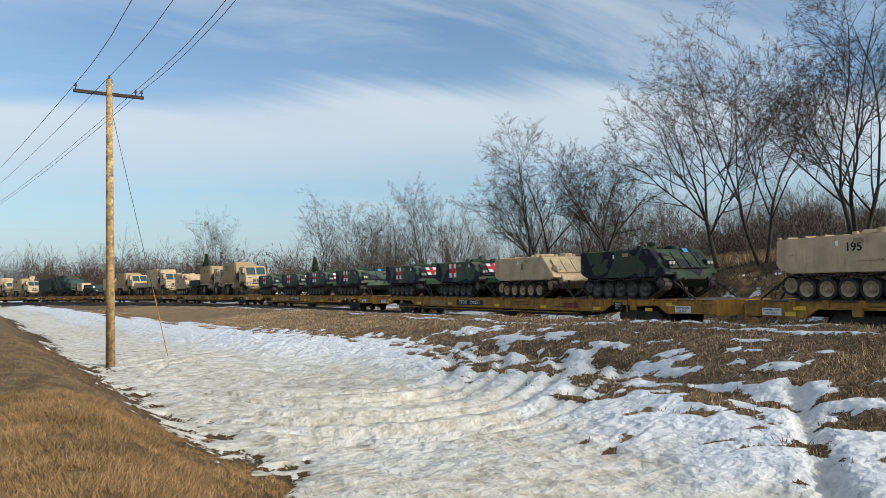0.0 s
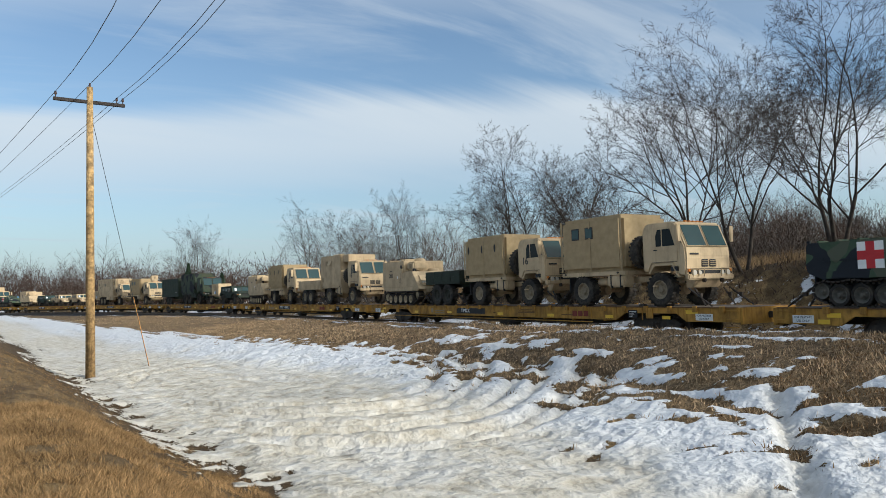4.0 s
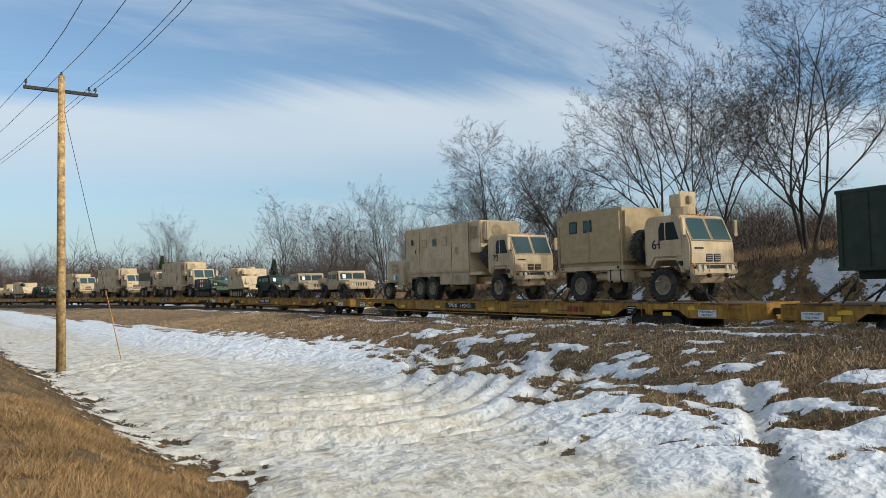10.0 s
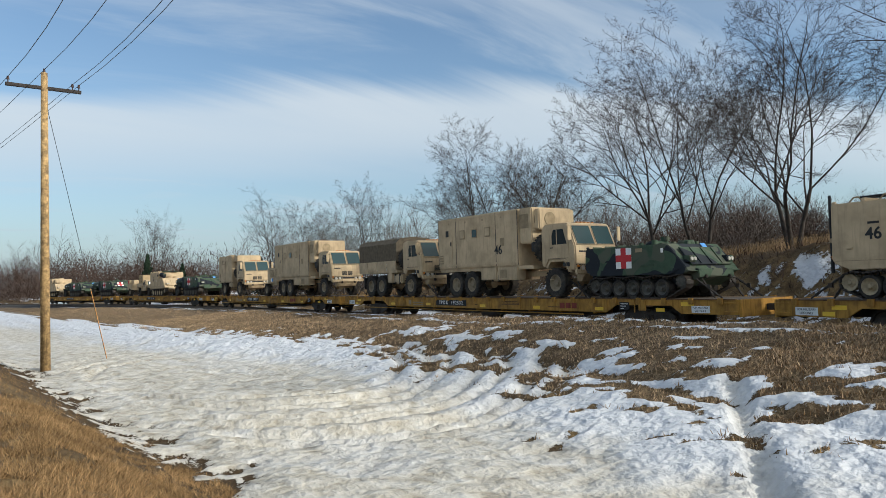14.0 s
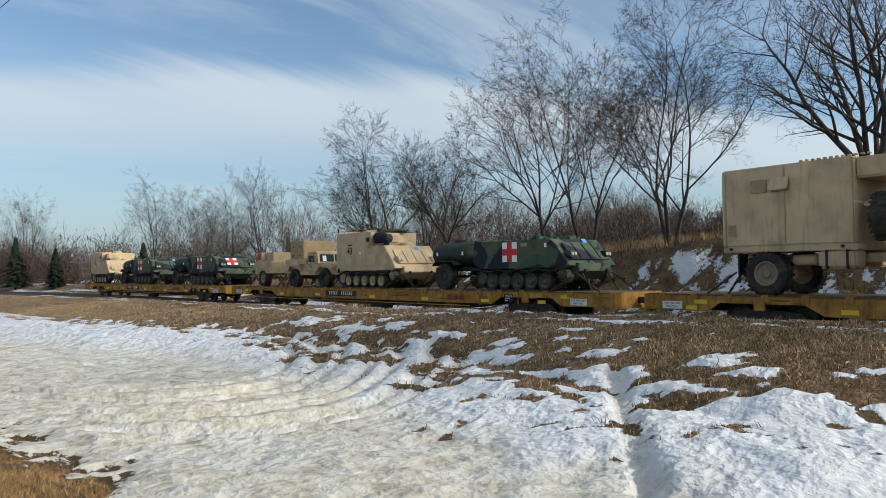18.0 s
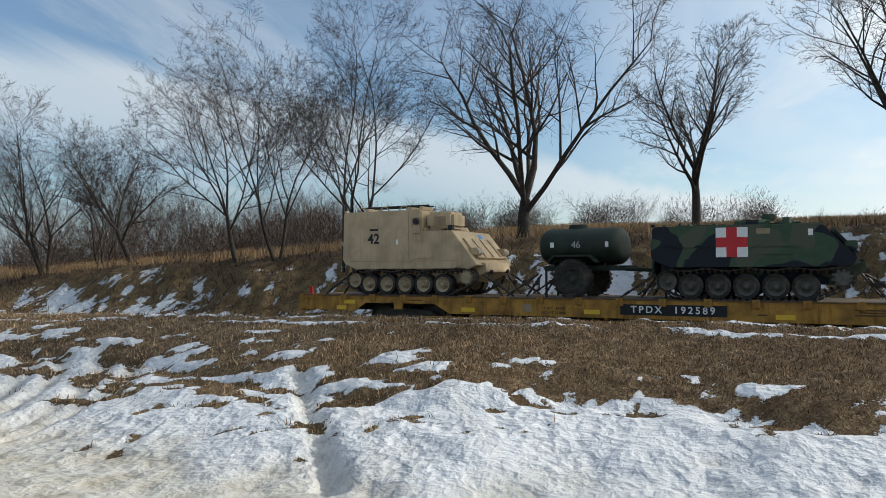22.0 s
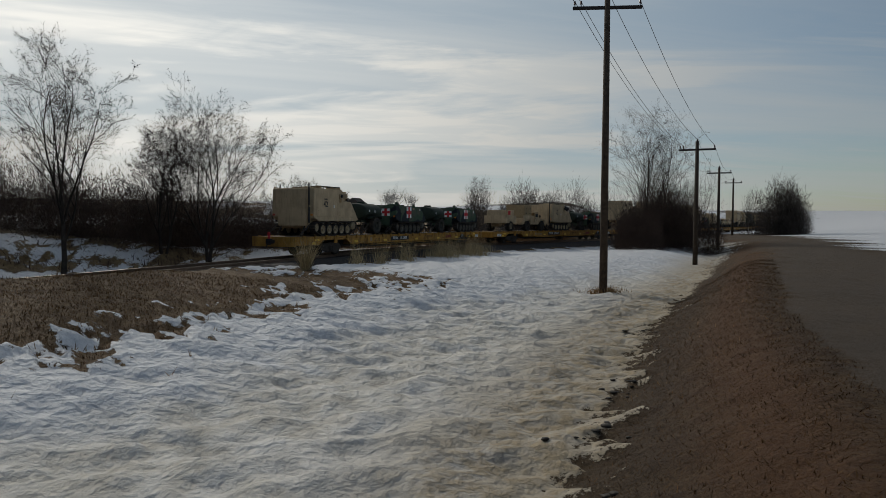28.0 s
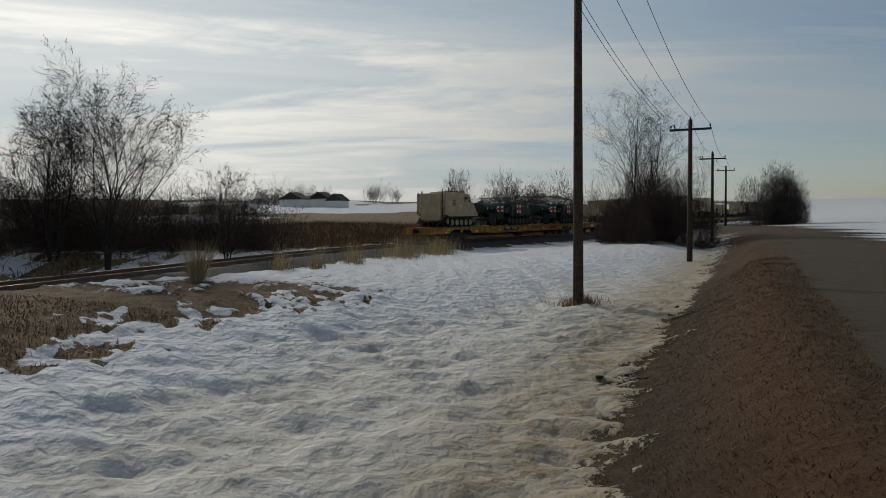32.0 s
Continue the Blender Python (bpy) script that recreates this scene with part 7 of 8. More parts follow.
def tree_lists(rng, height, stems, spread, lean, radius, fork, twigs, detail, thin=0.0055, cheap=False):
    """Vertices and faces of a leafless vase-shaped tree: trunk, limbs and twigs, each as a pair of lists."""
    out = [([], []), ([], []), ([], [])]
    counts = [0, 9, 7, 6, 5]

    def grow(p, way, length, rad, level):
        segs = (5, 4, 2, 1, 1, 1)[level] if cheap else (5, 6, 4, 2, 1, 1)[level]
        path, radii, q, d = [p.copy()], [rad], p.copy(), way.normalized()
        wob = (0.05, 0.085, 0.11, 0.14, 0.16, 0.16)[level]
        rise = (0.05, 0.055, 0.05, 0.03, 0.02, 0.0)[level]
        for i in range(segs):
            d = (d + Vector((rng.gauss(0, wob), rng.gauss(0, wob), rng.gauss(0, wob) + rise))).normalized()
            q = q + d * (length / segs)
            path.append(q.copy())
            radii.append(max(rad * (1 - (0.35 if level == 0 else 0.86) * (i + 1) / segs), thin))
        v, f = out[(0, 1, 1, 2, 2, 2)[level]]
        if level > 3:
            side = Vector((rng.gauss(0, 1), rng.gauss(0, 1), rng.gauss(0, 1))).cross(d).normalized() * thin * 1.3
            f.append((len(v), len(v) + 1, len(v) + 2))
            v += [p - side, p + side, q]
        else:
            tube_mesh(v, f, path, radii, 3 if cheap else (9, 6, 4, 3, 3, 3)[level], level > 0)
        if level == 0:
            n = max(4 if spread > 0.9 else 3, int(round(4.4 / stems + 1.3)))
            a0 = rng.random() * 6.283
            for c in range(n):
                a = a0 + 6.283 * (c + 0.5 * rng.random()) / n
                k = 1.0 if c < n - 2 else 0.62 + 0.2 * rng.random()
                base = path[-1] if k == 1.0 else path[3].lerp(path[4], rng.random())
                tilt = spread * (0.45 + 0.85 * rng.random()) * (1.0 if c else 0.3)
                grow(base, d + Vector((math.cos(a) * tilt, math.sin(a) * tilt, 0.1)), height * (1 - fork) * (1.06 - 0.18 * tilt) * (0.82 + 0.3 * rng.random()), rad * (0.42 if c else 0.5), 1)
            return
        if level >= detail:
            return
        count = max(2, int(counts[level] * (twigs if level > 1 else 1.0) + rng.random()))
        for c in range(count):
            k = min(0.20 + 0.80 * (c + rng.random()) / count, 0.99)
            i = min(int(k * segs), segs - 1)
            b = path[i].lerp(path[i + 1], k * segs - i)
            t = (path[i + 1] - path[i]).normalized()
            side = Vector((rng.gauss(0, 1), rng.gauss(0, 1), rng.gauss(0, 0.45)))
            side = (side - t * side.dot(t)).normalized()
            w2 = t + side * (0.62 + 0.5 * rng.random()) * (1.0 if level < 3 else 1.2) + Vector((0, 0, 0.10 if level < 3 else 0.0))
            grow(b, w2, length * (0.50, 0.50, 0.50, 0.52, 0.5)[level] * (1.12 - 0.5 * k) * (0.75 + 0.5 * rng.random()), radii[i] * 0.6, level + 1)

    for s in range(stems):
        a = 6.283 * (s + rng.random() * 0.5) / stems
        tilt = 0.0 if stems == 1 else 0.22 + 0.2 * rng.random()
        way = Vector((math.cos(a) * tilt + lean[0], math.sin(a) * tilt + lean[1], 1))
        grow(Vector((math.cos(a), math.sin(a), 0)) * (0.15 * (stems > 1)), way, height * fork * (1.0 if stems == 1 else 1.3), radius * (1.0 if stems == 1 else 0.72), 0)
    return out


def bare_tree(name, x, y, height, seed, stems=1, spread=0.6, lean=(0, 0), radius=0.22, fork=0.28, twigs=1.0, label="", detail=5):
    """A leafless deciduous tree: trunk, limbs and a crown of fine twigs."""
    thing = tagged(empty(name), label or "leafless deciduous tree with a dark spreading crown", "tree", "bare trees by the track")
    thing.matrix_basis = pose(x, y, ground_z(x, y) - 0.15)
    lists = tree_lists(random.Random(seed), height, stems, spread, lean, radius, fork, twigs, detail)
    for nm, (v, f), m in zip(("trunk", "limb_frame", "twig_crown"), lists, (BARK, BARK, TWIG)):
        mesh_from(nm, v, f, m, thing, smooth=nm != "twig_crown")
    return thing


TREES = [
    # x, y, height, seed, stems, spread, lean, radius, fork
    (-37.2, 32.3, 9.2, 15, 3, 1.4, (-0.25, 0), 0.17, 0.20),
    (-31.6, 33.5, 9.0, 5, 1, 1.2, (-0.45, 0), 0.19, 0.30),
    (-22.6, 31.0, 9.8, 8, 1, 0.85, (-0.36, 0), 0.14, 0.26),
    (-20.2, 31.0, 10.0, 12, 2, 0.60, (-0.14, 0), 0.14, 0.24),
    (-16.2, 32.0, 10.3, 15, 3, 1.2, (0, 0), 0.16, 0.22),
    (-7.6, 31.2, 12.0, 22, 1, 1.15, (0, 0), 0.34, 0.17),
    (-0.4, 32.0, 8.4, 24, 1, 0.85, (0, 0), 0.21, 0.34),
    (7.0, 29.5, 11.4, 27, 1, 0.82, (0, 0), 0.21, 0.34),
    (12.2, 28.6, 12.4, 31, 3, 0.95, (0, 0), 0.27, 0.26),
    (38.9, 15.1, 7.4, 38, 1, 1.05, (0, 0), 0.17, 0.30),
    (48.4, 7.1, 7.6, 40, 1, 0.36, (0, 0), 0.12, 0.3),
    (57.5, 4.0, 7.2, 44, 2, 0.62, (0.1, 0), 0.15, 0.16),
    (57.6, 6.4, 6.0, 46, 3, 0.45, (0, 0), 0.11, 0.2),
]
for x, y, h, seed, stems, spread, lean, rad, fork in TREES:
    bare_tree("bare_tree", x, y, h, seed, stems, spread, lean, rad, fork)


def pole(name, x, y, top, arm_w, heading, base, label):
    p = tagged(empty(name), label, "utility pole", "utility poles along the road")
    p.matrix_basis = pose(x, y, base, 0, 0, heading)
    h = top - base
    # posts east of x = 0 take the wood darkened for backlight
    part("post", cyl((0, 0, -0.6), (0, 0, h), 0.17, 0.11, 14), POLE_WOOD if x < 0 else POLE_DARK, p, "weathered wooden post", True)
    part("crossarm", box(-0.06, 0.06, -arm_w / 2, arm_w / 2, h - 0.62, h - 0.50, 0.01), ARM_WOOD, p, "dark crossarm")
    for yy in (-arm_w / 2 + 0.08, arm_w * 0.38, arm_w / 2 - 0.08):
        bm = bmesh.new()
        add_cyl(bm, (0, yy, h - 0.5), (0, yy, h - 0.40), 0.02, 0.02, 8)
        add_cyl(bm, (0, yy, h - 0.40), (0, yy, h - 0.28), 0.055, 0.035, 10)
        part("insulator", bm, CERAMIC, p)
    bm = cyl((0, 0, h), (0, 0, h + 0.16), 0.05, 0.03, 8)
    part("insulator", bm, CERAMIC, p)
    return p


POLES = [(-99.0, -3.0, 9.9, 2.44, 6.0, -0.6), (-29.3, 4.2, 9.85, 2.44, 0.0, -0.5), (48.0, -14.3, 10.95, 2.7, -8, -1.3), (66.4, -25.3, 7.3, 2.3, -27, -1.3), (90.7, -37.2, 7.5, 2.3, -26, -1.1), (120.0, -51.8, 8.2, 2.3, -26, -0.8)]
for px_, py_, top, aw, hd, bz in POLES:
    pole("utility_pole", px_, py_, top, aw, hd, bz, "weathered wooden utility pole with a dark crossarm")


WIRE_BOW = 6.0


def wire(name, a, b, sag, bow=0.0, label="sagging bare overhead wire"):
    a, b = Vector(a), Vector(b)
    path = [a.lerp(b, i / 24) + Vector((0, bow, -sag)) * (4 * (i / 24) * (1 - i / 24)) for i in range(25)]
    v, f = [], []
    tube_mesh(v, f, path, [0.011] * 25, 4)
    return tagged(mesh_from(name, v, f, WIRE), label, "wire", "overhead wires")


for (x0, y0, t0, w0, h0, _), (x1, y1, t1, w1, h1, _) in zip(POLES[:-1], POLES[1:]):
    for k in (-0.47, 0.38, 0.47):
        c0, s0, c1, s1 = math.cos(radians(h0)), math.sin(radians(h0)), math.cos(radians(h1)), math.sin(radians(h1))
        wire("overhead_wire", (x0 - s0 * w0 * k, y0 + c0 * w0 * k, t0 - 0.3), (x1 - s1 * w1 * k, y1 + c1 * w1 * k, t1 - 0.3), 0.7, WIRE_BOW if -40 < x0 < 0 else 0)
    wire("overhead_wire", (x0, y0, t0 + 0.12), (x1, y1, t1 + 0.12), 0.7, WIRE_BOW if -40 < x0 < 0 else 0)



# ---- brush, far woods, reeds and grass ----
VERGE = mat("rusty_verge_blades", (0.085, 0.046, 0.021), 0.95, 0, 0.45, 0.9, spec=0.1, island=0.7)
MUD = mat("wet_black_mud", (0.022, 0.016, 0.011), 0.7, 0, 0.3, 6.0, 0.5, 30, spec=0.3)

def shrub_variant(seed, stems, spread, twig, levels=2, rad=0.03, trunk=1.0, reach=0.36, fine=0.003):
    """A unit-high shrub of forking stems as arrays of vertices and faces."""
    rng = random.Random(seed)
    v, f = [], []

    def sprig(p, d, ln, r, lev):
        segs = 3 if lev == levels else 2 if lev else 1
        path, radii = limb(rng, p, d, ln, r, 0.13, segs)
        tube_mesh(v, f, path, [max(q, fine) for q in radii], 3, True)
        if lev:
            for c in range(twig):
                k = rng.randrange(1, segs + 1)
                side = Vector((rng.gauss(0, 1), rng.gauss(0, 1), rng.gauss(0.35, 0.5))).normalized()
                sprig(path[k], (path[k] - path[k - 1]).normalized() + side * 0.8, ln * (reach + 0.25 * rng.random()), r * 0.5, lev - 1)

    for s in range(stems):
        a = rng.random() * 6.283
        d = Vector((math.cos(a) * spread * rng.random(), math.sin(a) * spread * rng.random(), 1))
        sprig(Vector((math.cos(a) * 0.12 * rng.random(), math.sin(a) * 0.12 * rng.random(), 0)), d, (0.62 + 0.3 * rng.random()) * trunk, rad * (0.6 + 0.5 * rng.random()), levels)
    return arrays(v, f)


def arrays(v, f):
    """Vertices and triangles of the lists as arrays."""
    tris = [t for q in f for t in ((q,) if len(q) == 3 else (q[:3], (q[0], q[2], q[3])))]
    return np.array([tuple(q) for q in v]), np.array(tris)


def tree_variant(seed, stems, spread, detail=3, radius=0.016):
    """A small unit-high tree for the far tree lines."""
    lists = tree_lists(random.Random(seed), 1.0, stems, spread, (0, 0), radius, 0.2, 0.9, detail, 0.0022, True)
    v, f = [], []
    for a, b in lists:
        f += [tuple(k + len(v) for k in q) for q in b]
        v += a
    return arrays(v, f)


def scatter(name, variants, places, material, label, category, parent=None):
    """Joins scaled, turned copies of the variants at (x, y, z, height, width, turn) into one object."""
    vs, fs, n = [], [], 0
    for i, (x, y, z, h, w, a) in enumerate(places):
        v, f = variants[i % len(variants)]
        c, s = math.cos(a), math.sin(a)
        q = np.empty_like(v)
        q[:, 0] = x + (v[:, 0] * c - v[:, 1] * s) * w
        q[:, 1] = y + (v[:, 0] * s + v[:, 1] * c) * w
        q[:, 2] = z + v[:, 2] * h
        vs.append(q)
        fs.append(f + n)
        n += len(v)
    vs, fs = np.concatenate(vs), np.concatenate(fs)
    k = fs.shape[1]
    me = bpy.data.meshes.new(name)
    me.vertices.add(len(vs))
    me.vertices.foreach_set("co", vs.astype(np.float32).ravel())
    me.loops.add(fs.size)
    me.loops.foreach_set("vertex_index", fs.ravel().astype(np.int32))
    me.polygons.add(len(fs))
    me.polygons.foreach_set("loop_start", np.arange(0, fs.size, k, dtype=np.int32))
    me.update(calc_edges=True)
    me.materials.append(material)
    return tagged(new(name, me), label, category, kind="stuff")


def twig_mass(name, places, n, length, width, material, label, category):
    """Rounded brush crowns, each a cloud of n fine twig slivers, at (x, y, z, height, radius, turn)."""
    P = np.repeat(np.array([p[:5] for p in places], float), n, 0)
    m = len(P)
    a, e = rs.uniform(0, 2 * math.pi, m), np.arcsin(rs.uniform(-0.12, 1, m))
    bulge = 1 + 0.22 * np.sin(3 * a + P[:, 0]) * np.cos(2.3 * e + P[:, 1])
    r = rs.uniform(0, 1, m) ** 0.42 * bulge * rs.uniform(0.86, 1.02, m)
    way = np.stack([np.cos(a) * np.cos(e), np.sin(a) * np.cos(e), np.sin(e)], -1)
    c = P[:, :3] + way * r[:, None] * np.stack([P[:, 4], P[:, 4], P[:, 3] * 0.92], -1)
    c[:, 2] += 0.06 * P[:, 3]
    d = way * 0.7 + np.array([0, 0, 0.55]) + rs.normal(0, 0.55, (m, 3))
    d = d / np.linalg.norm(d, axis=1)[:, None] * (length * rs.uniform(0.5, 1.4, m))[:, None]
    side = np.cross(d, rs.normal(0, 1, (m, 3)))
    side = side / np.linalg.norm(side, axis=1)[:, None] * (width * rs.uniform(0.6, 1.4, m))[:, None]
    v = np.stack([c - side, c + side, c + d], 1).reshape(-1, 3)
    me = bpy.data.meshes.new(name)
    me.vertices.add(3 * m)
    me.vertices.foreach_set("co", v.astype(np.float32).ravel())
    me.loops.add(3 * m)
    me.loops.foreach_set("vertex_index", np.arange(3 * m, dtype=np.int32))
    me.polygons.add(m)
    me.polygons.foreach_set("loop_start", np.arange(0, 3 * m, 3, dtype=np.int32))
    me.update(calc_edges=True)
    me.materials.append(material)
    return tagged(new(name, me), label, category, kind="stuff")


FAR_WOODS = [tree_variant(300 + i, 1 + i % 3, 0.8 + 0.1 * (i % 2)) for i in range(7)]
LOW_BRUSH = [shrub_variant(330 + i, 7, 0.95, 4, 2, 0.02, 0.72, 0.42) for i in range(5)]
DISTANT = [tree_variant(500 + i, 1 + i % 2, 0.9, 3, 0.02) for i in range(6)]
SHRUBS = [shrub_variant(100 + i, 16, 0.95, 4, 2, 0.015, 0.78, 0.42) for i in range(5)]
WOODS = [tree_variant(200 + i, 2 + i % 2, 0.9, 3, 0.014) for i in range(5)]
rs = np.random.RandomState(11)


def band(n, polar=None, track=None, h=(4, 6), w=(1.2, 1.8)):
    """Random places by azimuth and range, or by arc length and offset."""
    out = []
    for _ in range(n):
        if polar:
            a, r = radians(rs.uniform(*polar[0])), rs.uniform(*polar[1])
            x, y = r * math.sin(a), r * math.cos(a)
        else:
            x, y, _h = on_track(rs.uniform(*track[0]), -rs.uniform(*track[1]))
        hh = rs.uniform(*h)
        out.append([x, y, 0, hh, hh * rs.uniform(*w) / 4, rs.uniform(0, 6.28)])
    z, _s, _r, _d, u, _w, _q = terrain(np.array([p[0] for p in out]), np.array([p[1] for p in out]))
    for p, q in zip(out, z):
        p[2] = q - 0.1
    return [p for p, uu in zip(out, u) if uu < -6.5 or uu > 60]


def crowns(places, k):
    """The same places with the crown radius as a share of the height."""
    return [[x, y, z, h, h * k * rs.uniform(0.8, 1.25), a] for x, y, z, h, w, a in places]


scatter("far_wood", DISTANT, band(24, polar=((-95, -76), (150, 240)), h=(8, 12), w=(3.4, 4.4)) + band(16, polar=((-86, -60), (120, 170)), h=(6.5, 10), w=(3.4, 4.4)), BRUSH_RED, "distant leafless wood on low rising ground", "woods")
twig_mass("far_wood_crowns", crowns(band(150, polar=((-96, -74), (150, 240)), h=(7, 11)), 0.55) + crowns(band(60, polar=((-80, -60), (110, 170)), h=(4.5, 8)), 0.5), 620, 0.75, 0.045, BRUSH_RED, "rounded crowns of a distant leafless wood", "woods")
scatter("tree_line", FAR_WOODS, band(42, polar=((-76, -46), (66, 100)), h=(4.6, 8.0), w=(3.4, 4.6)) + band(36, polar=((-50, -29), (80, 98)), h=(4.4, 7.4), w=(3.4, 4.6)) + band(30, polar=((-33, -2), (76, 96)), h=(2.4, 4.2), w=(4.2, 5.6)), BRUSH_MAT, "grey-brown leafless tree line behind the track", "tree line")
twig_mass("tree_line_crowns", crowns(band(70, polar=((-76, -46), (66, 100)), h=(2.6, 5.4)), 0.42) + crowns(band(80, polar=((-50, -26), (76, 96)), h=(2.6, 4.6)), 0.5) + crowns(band(80, polar=((-34, 6), (72, 92)), h=(2.4, 4.0)), 0.7) + crowns(band(22, polar=((-40, -16), (44, 60)), h=(1.4, 2.6)), 0.5), 640, 0.42, 0.017, BRUSH_MAT, "dense grey-brown crowns of the tree line", "tree line")
scatter("bank_thicket", WOODS + SHRUBS[:3], band(24, track=((13, 30), (13.5, 20)), h=(2.9, 4.4), w=(3.4, 4.6)) + band(14, track=((29, 45), (11.5, 19)), h=(4.6, 6.6), w=(3.0, 4.2)) + band(18, track=((43, 56), (9.5, 17)), h=(3.0, 4.4), w=(3.2, 4.4)) + band(22, track=((55, 79), (8.0, 15)), h=(2.4, 3.6), w=(3.2, 4.4)), BRUSH_MAT, "dense dark leafless thicket on the bank", "thicket")
twig_mass("bank_thicket_crowns", crowns(band(48, track=((12, 34), (12, 19)), h=(2.8, 4.4)), 0.52) + crowns(band(52, track=((27, 46), (10.5, 18)), h=(4.0, 6.0)), 0.42) + crowns(band(46, track=((43, 58), (8, 16)), h=(4.4, 6.0)), 0.42) + crowns(band(70, track=((54, 80), (6.6, 12)), h=(3.2, 4.6)), 0.55), 1900, 0.30, 0.010, BRUSH_RED, "dense dark rounded crowns of the bank thicket", "thicket")
twig_mass("hill_brush", crowns(band(46, polar=((-50, -24), (56, 78)), h=(3.0, 5.0)), 0.5), 700, 0.4, 0.014, BRUSH_RED, "brown leafless brush on the rising field", "brush")
scatter("low_brush", LOW_BRUSH, band(80, track=((-58, 30), (6.5, 14)), h=(0.35, 1.0), w=(3, 5)), BRUSH_RED, "scattered low leafless brush on the bank", "brush")


def clump(name, cx, cy, rx, n, h, material, label, variants=SHRUBS):
    places = []
    for _ in range(n):
        a, r = rs.uniform(0, 6.28), math.sqrt(rs.uniform(0, 1))
        x, y = cx + rx * r * math.cos(a), cy + rx * r * math.sin(a)
        hh = h * rs.uniform(0.7, 1.0) * (1 - 0.45 * r * r)
        places.append([x, y, ground_z(x, y) - 0.1, hh, hh * rs.uniform(0.45, 0.65), rs.uniform(0, 6.28)])
    return scatter(name, variants, places, material, label, "bush")


def dome(name, cx, cy, rx, h, n, per, length, width, material, label):
    """A rounded bush or grove: overlapping twig crowns, lower towards the rim."""
    places = []
    for _ in range(n):
        a, r = rs.uniform(0, 6.28), math.sqrt(rs.uniform(0, 1))
        x, y = cx + rx * r * math.cos(a), cy + rx * r * math.sin(a)
        hh = h * rs.uniform(0.8, 1.05) * (1 - 0.42 * r * r)
        places.append((x, y, ground_z(x, y) - 0.2, hh, hh * 0.30, 0))
    return twig_mass(name, places, per, length, width, material, label, "bush")


dome("roadside_thicket", 83.5, -29.2, 4.2, 7.0, 16, 2600, 0.42, 0.013, BRUSH_RED, "big dense dark leafless thicket between track and road")
dome("roadside_thicket", 92.0, -31.5, 4.2, 7.6, 14, 2400, 0.42, 0.013, BRUSH_RED, "big dense dark leafless thicket between track and road")
clump("roadside_thicket", 90.0, -30.5, 5.0, 14, 9.8, BRUSH_MAT, "taller pale leafless stems rising from a thicket", WOODS)
dome("round_bush", 118.0, -57.0, 3.4, 9.6, 12, 2200, 0.75, 0.018, BRUSH_MAT, "rounded leafless tree standing by the road")
dome("far_grove", 131, -20.5, 8, 11.0, 12, 1600, 0.9, 0.022, BRUSH_MAT, "leafless grove beyond the track")
dome("far_grove", 143, -33, 10, 10.0, 14, 1400, 0.9, 0.024, BRUSH_MAT, "leafless grove beyond the track")
dome("small_bush", 10.5, 42.0, 1.8, 4.4, 5, 2200, 0.32, 0.008, BRUSH_MAT, "small rounded leafless bush on the field")
dome("small_bush", 27.0, 40.0, 2.2, 4.4, 5, 2200, 0.32, 0.008, BRUSH_MAT, "small rounded leafless bush on the field")
clump("small_bush", -17.5, 45.0, 3.0, 6, 3.2, BRUSH_MAT, "small leafless bush on the field", WOODS)
twig_mass("horizon_crowns", crowns(band(26, polar=((81.5, 86.5), (270, 320)), h=(5, 8.5)), 0.5) + crowns(band(14, polar=((105, 109), (330, 360)), h=(3, 5)), 0.7) + crowns(band(30, polar=((60, 81), (180, 300)), h=(4, 7)), 0.5), 420, 0.8, 0.05, BRUSH_MAT, "low rounded groves on the horizon", "woods")
# horizon trees carry their haze in the paler twig colour
scatter("horizon_woods", DISTANT, band(6, polar=((81.5, 86.5), (270, 320)), h=(6, 9), w=(3, 4)) + band(14, polar=((88.5, 91), (330, 380)), h=(6, 9), w=(3, 4)) + band(16, polar=((105, 135), (400, 480)), h=(2, 4), w=(5, 8)) + band(8, polar=((55, 81), (180, 300)), h=(5, 8), w=(3, 4)), HAZED_TWIGS, "leafless woods on the horizon, paled in colour for haze", "woods")

for x, y, h, seed, stems, spread, lean, rad, fork in (
    (-77.0, 34.0, 10.4, 51, 1, 0.35, (0.0, 0), 0.12, 0.3), (-69.5, 35.4, 8.4, 52, 3, 0.40, (0, 0), 0.10, 0.2), (-56.4, 34.6, 8.2, 53, 1, 0.30, (0, 0), 0.11, 0.1),
    (-112.0, 31.0, 10.2, 55, 3, 0.55, (0, 0), 0.16, 0.2), (-34.5, 34.0, 6.5, 57, 3, 0.5, (0, 0), 0.12, 0.2), (87.0, -29.0, 10.6, 58, 3, 0.5, (0, 0), 0.16, 0.25), (65.3, 0.8, 4.2, 59, 3, 0.6, (0, 0), 0.08, 0.15),
):
    bare_tree("bare_tree", x, y, h, seed, stems, spread, lean, rad, fork, twigs=0.8, label="slender leafless tree in the tree line")


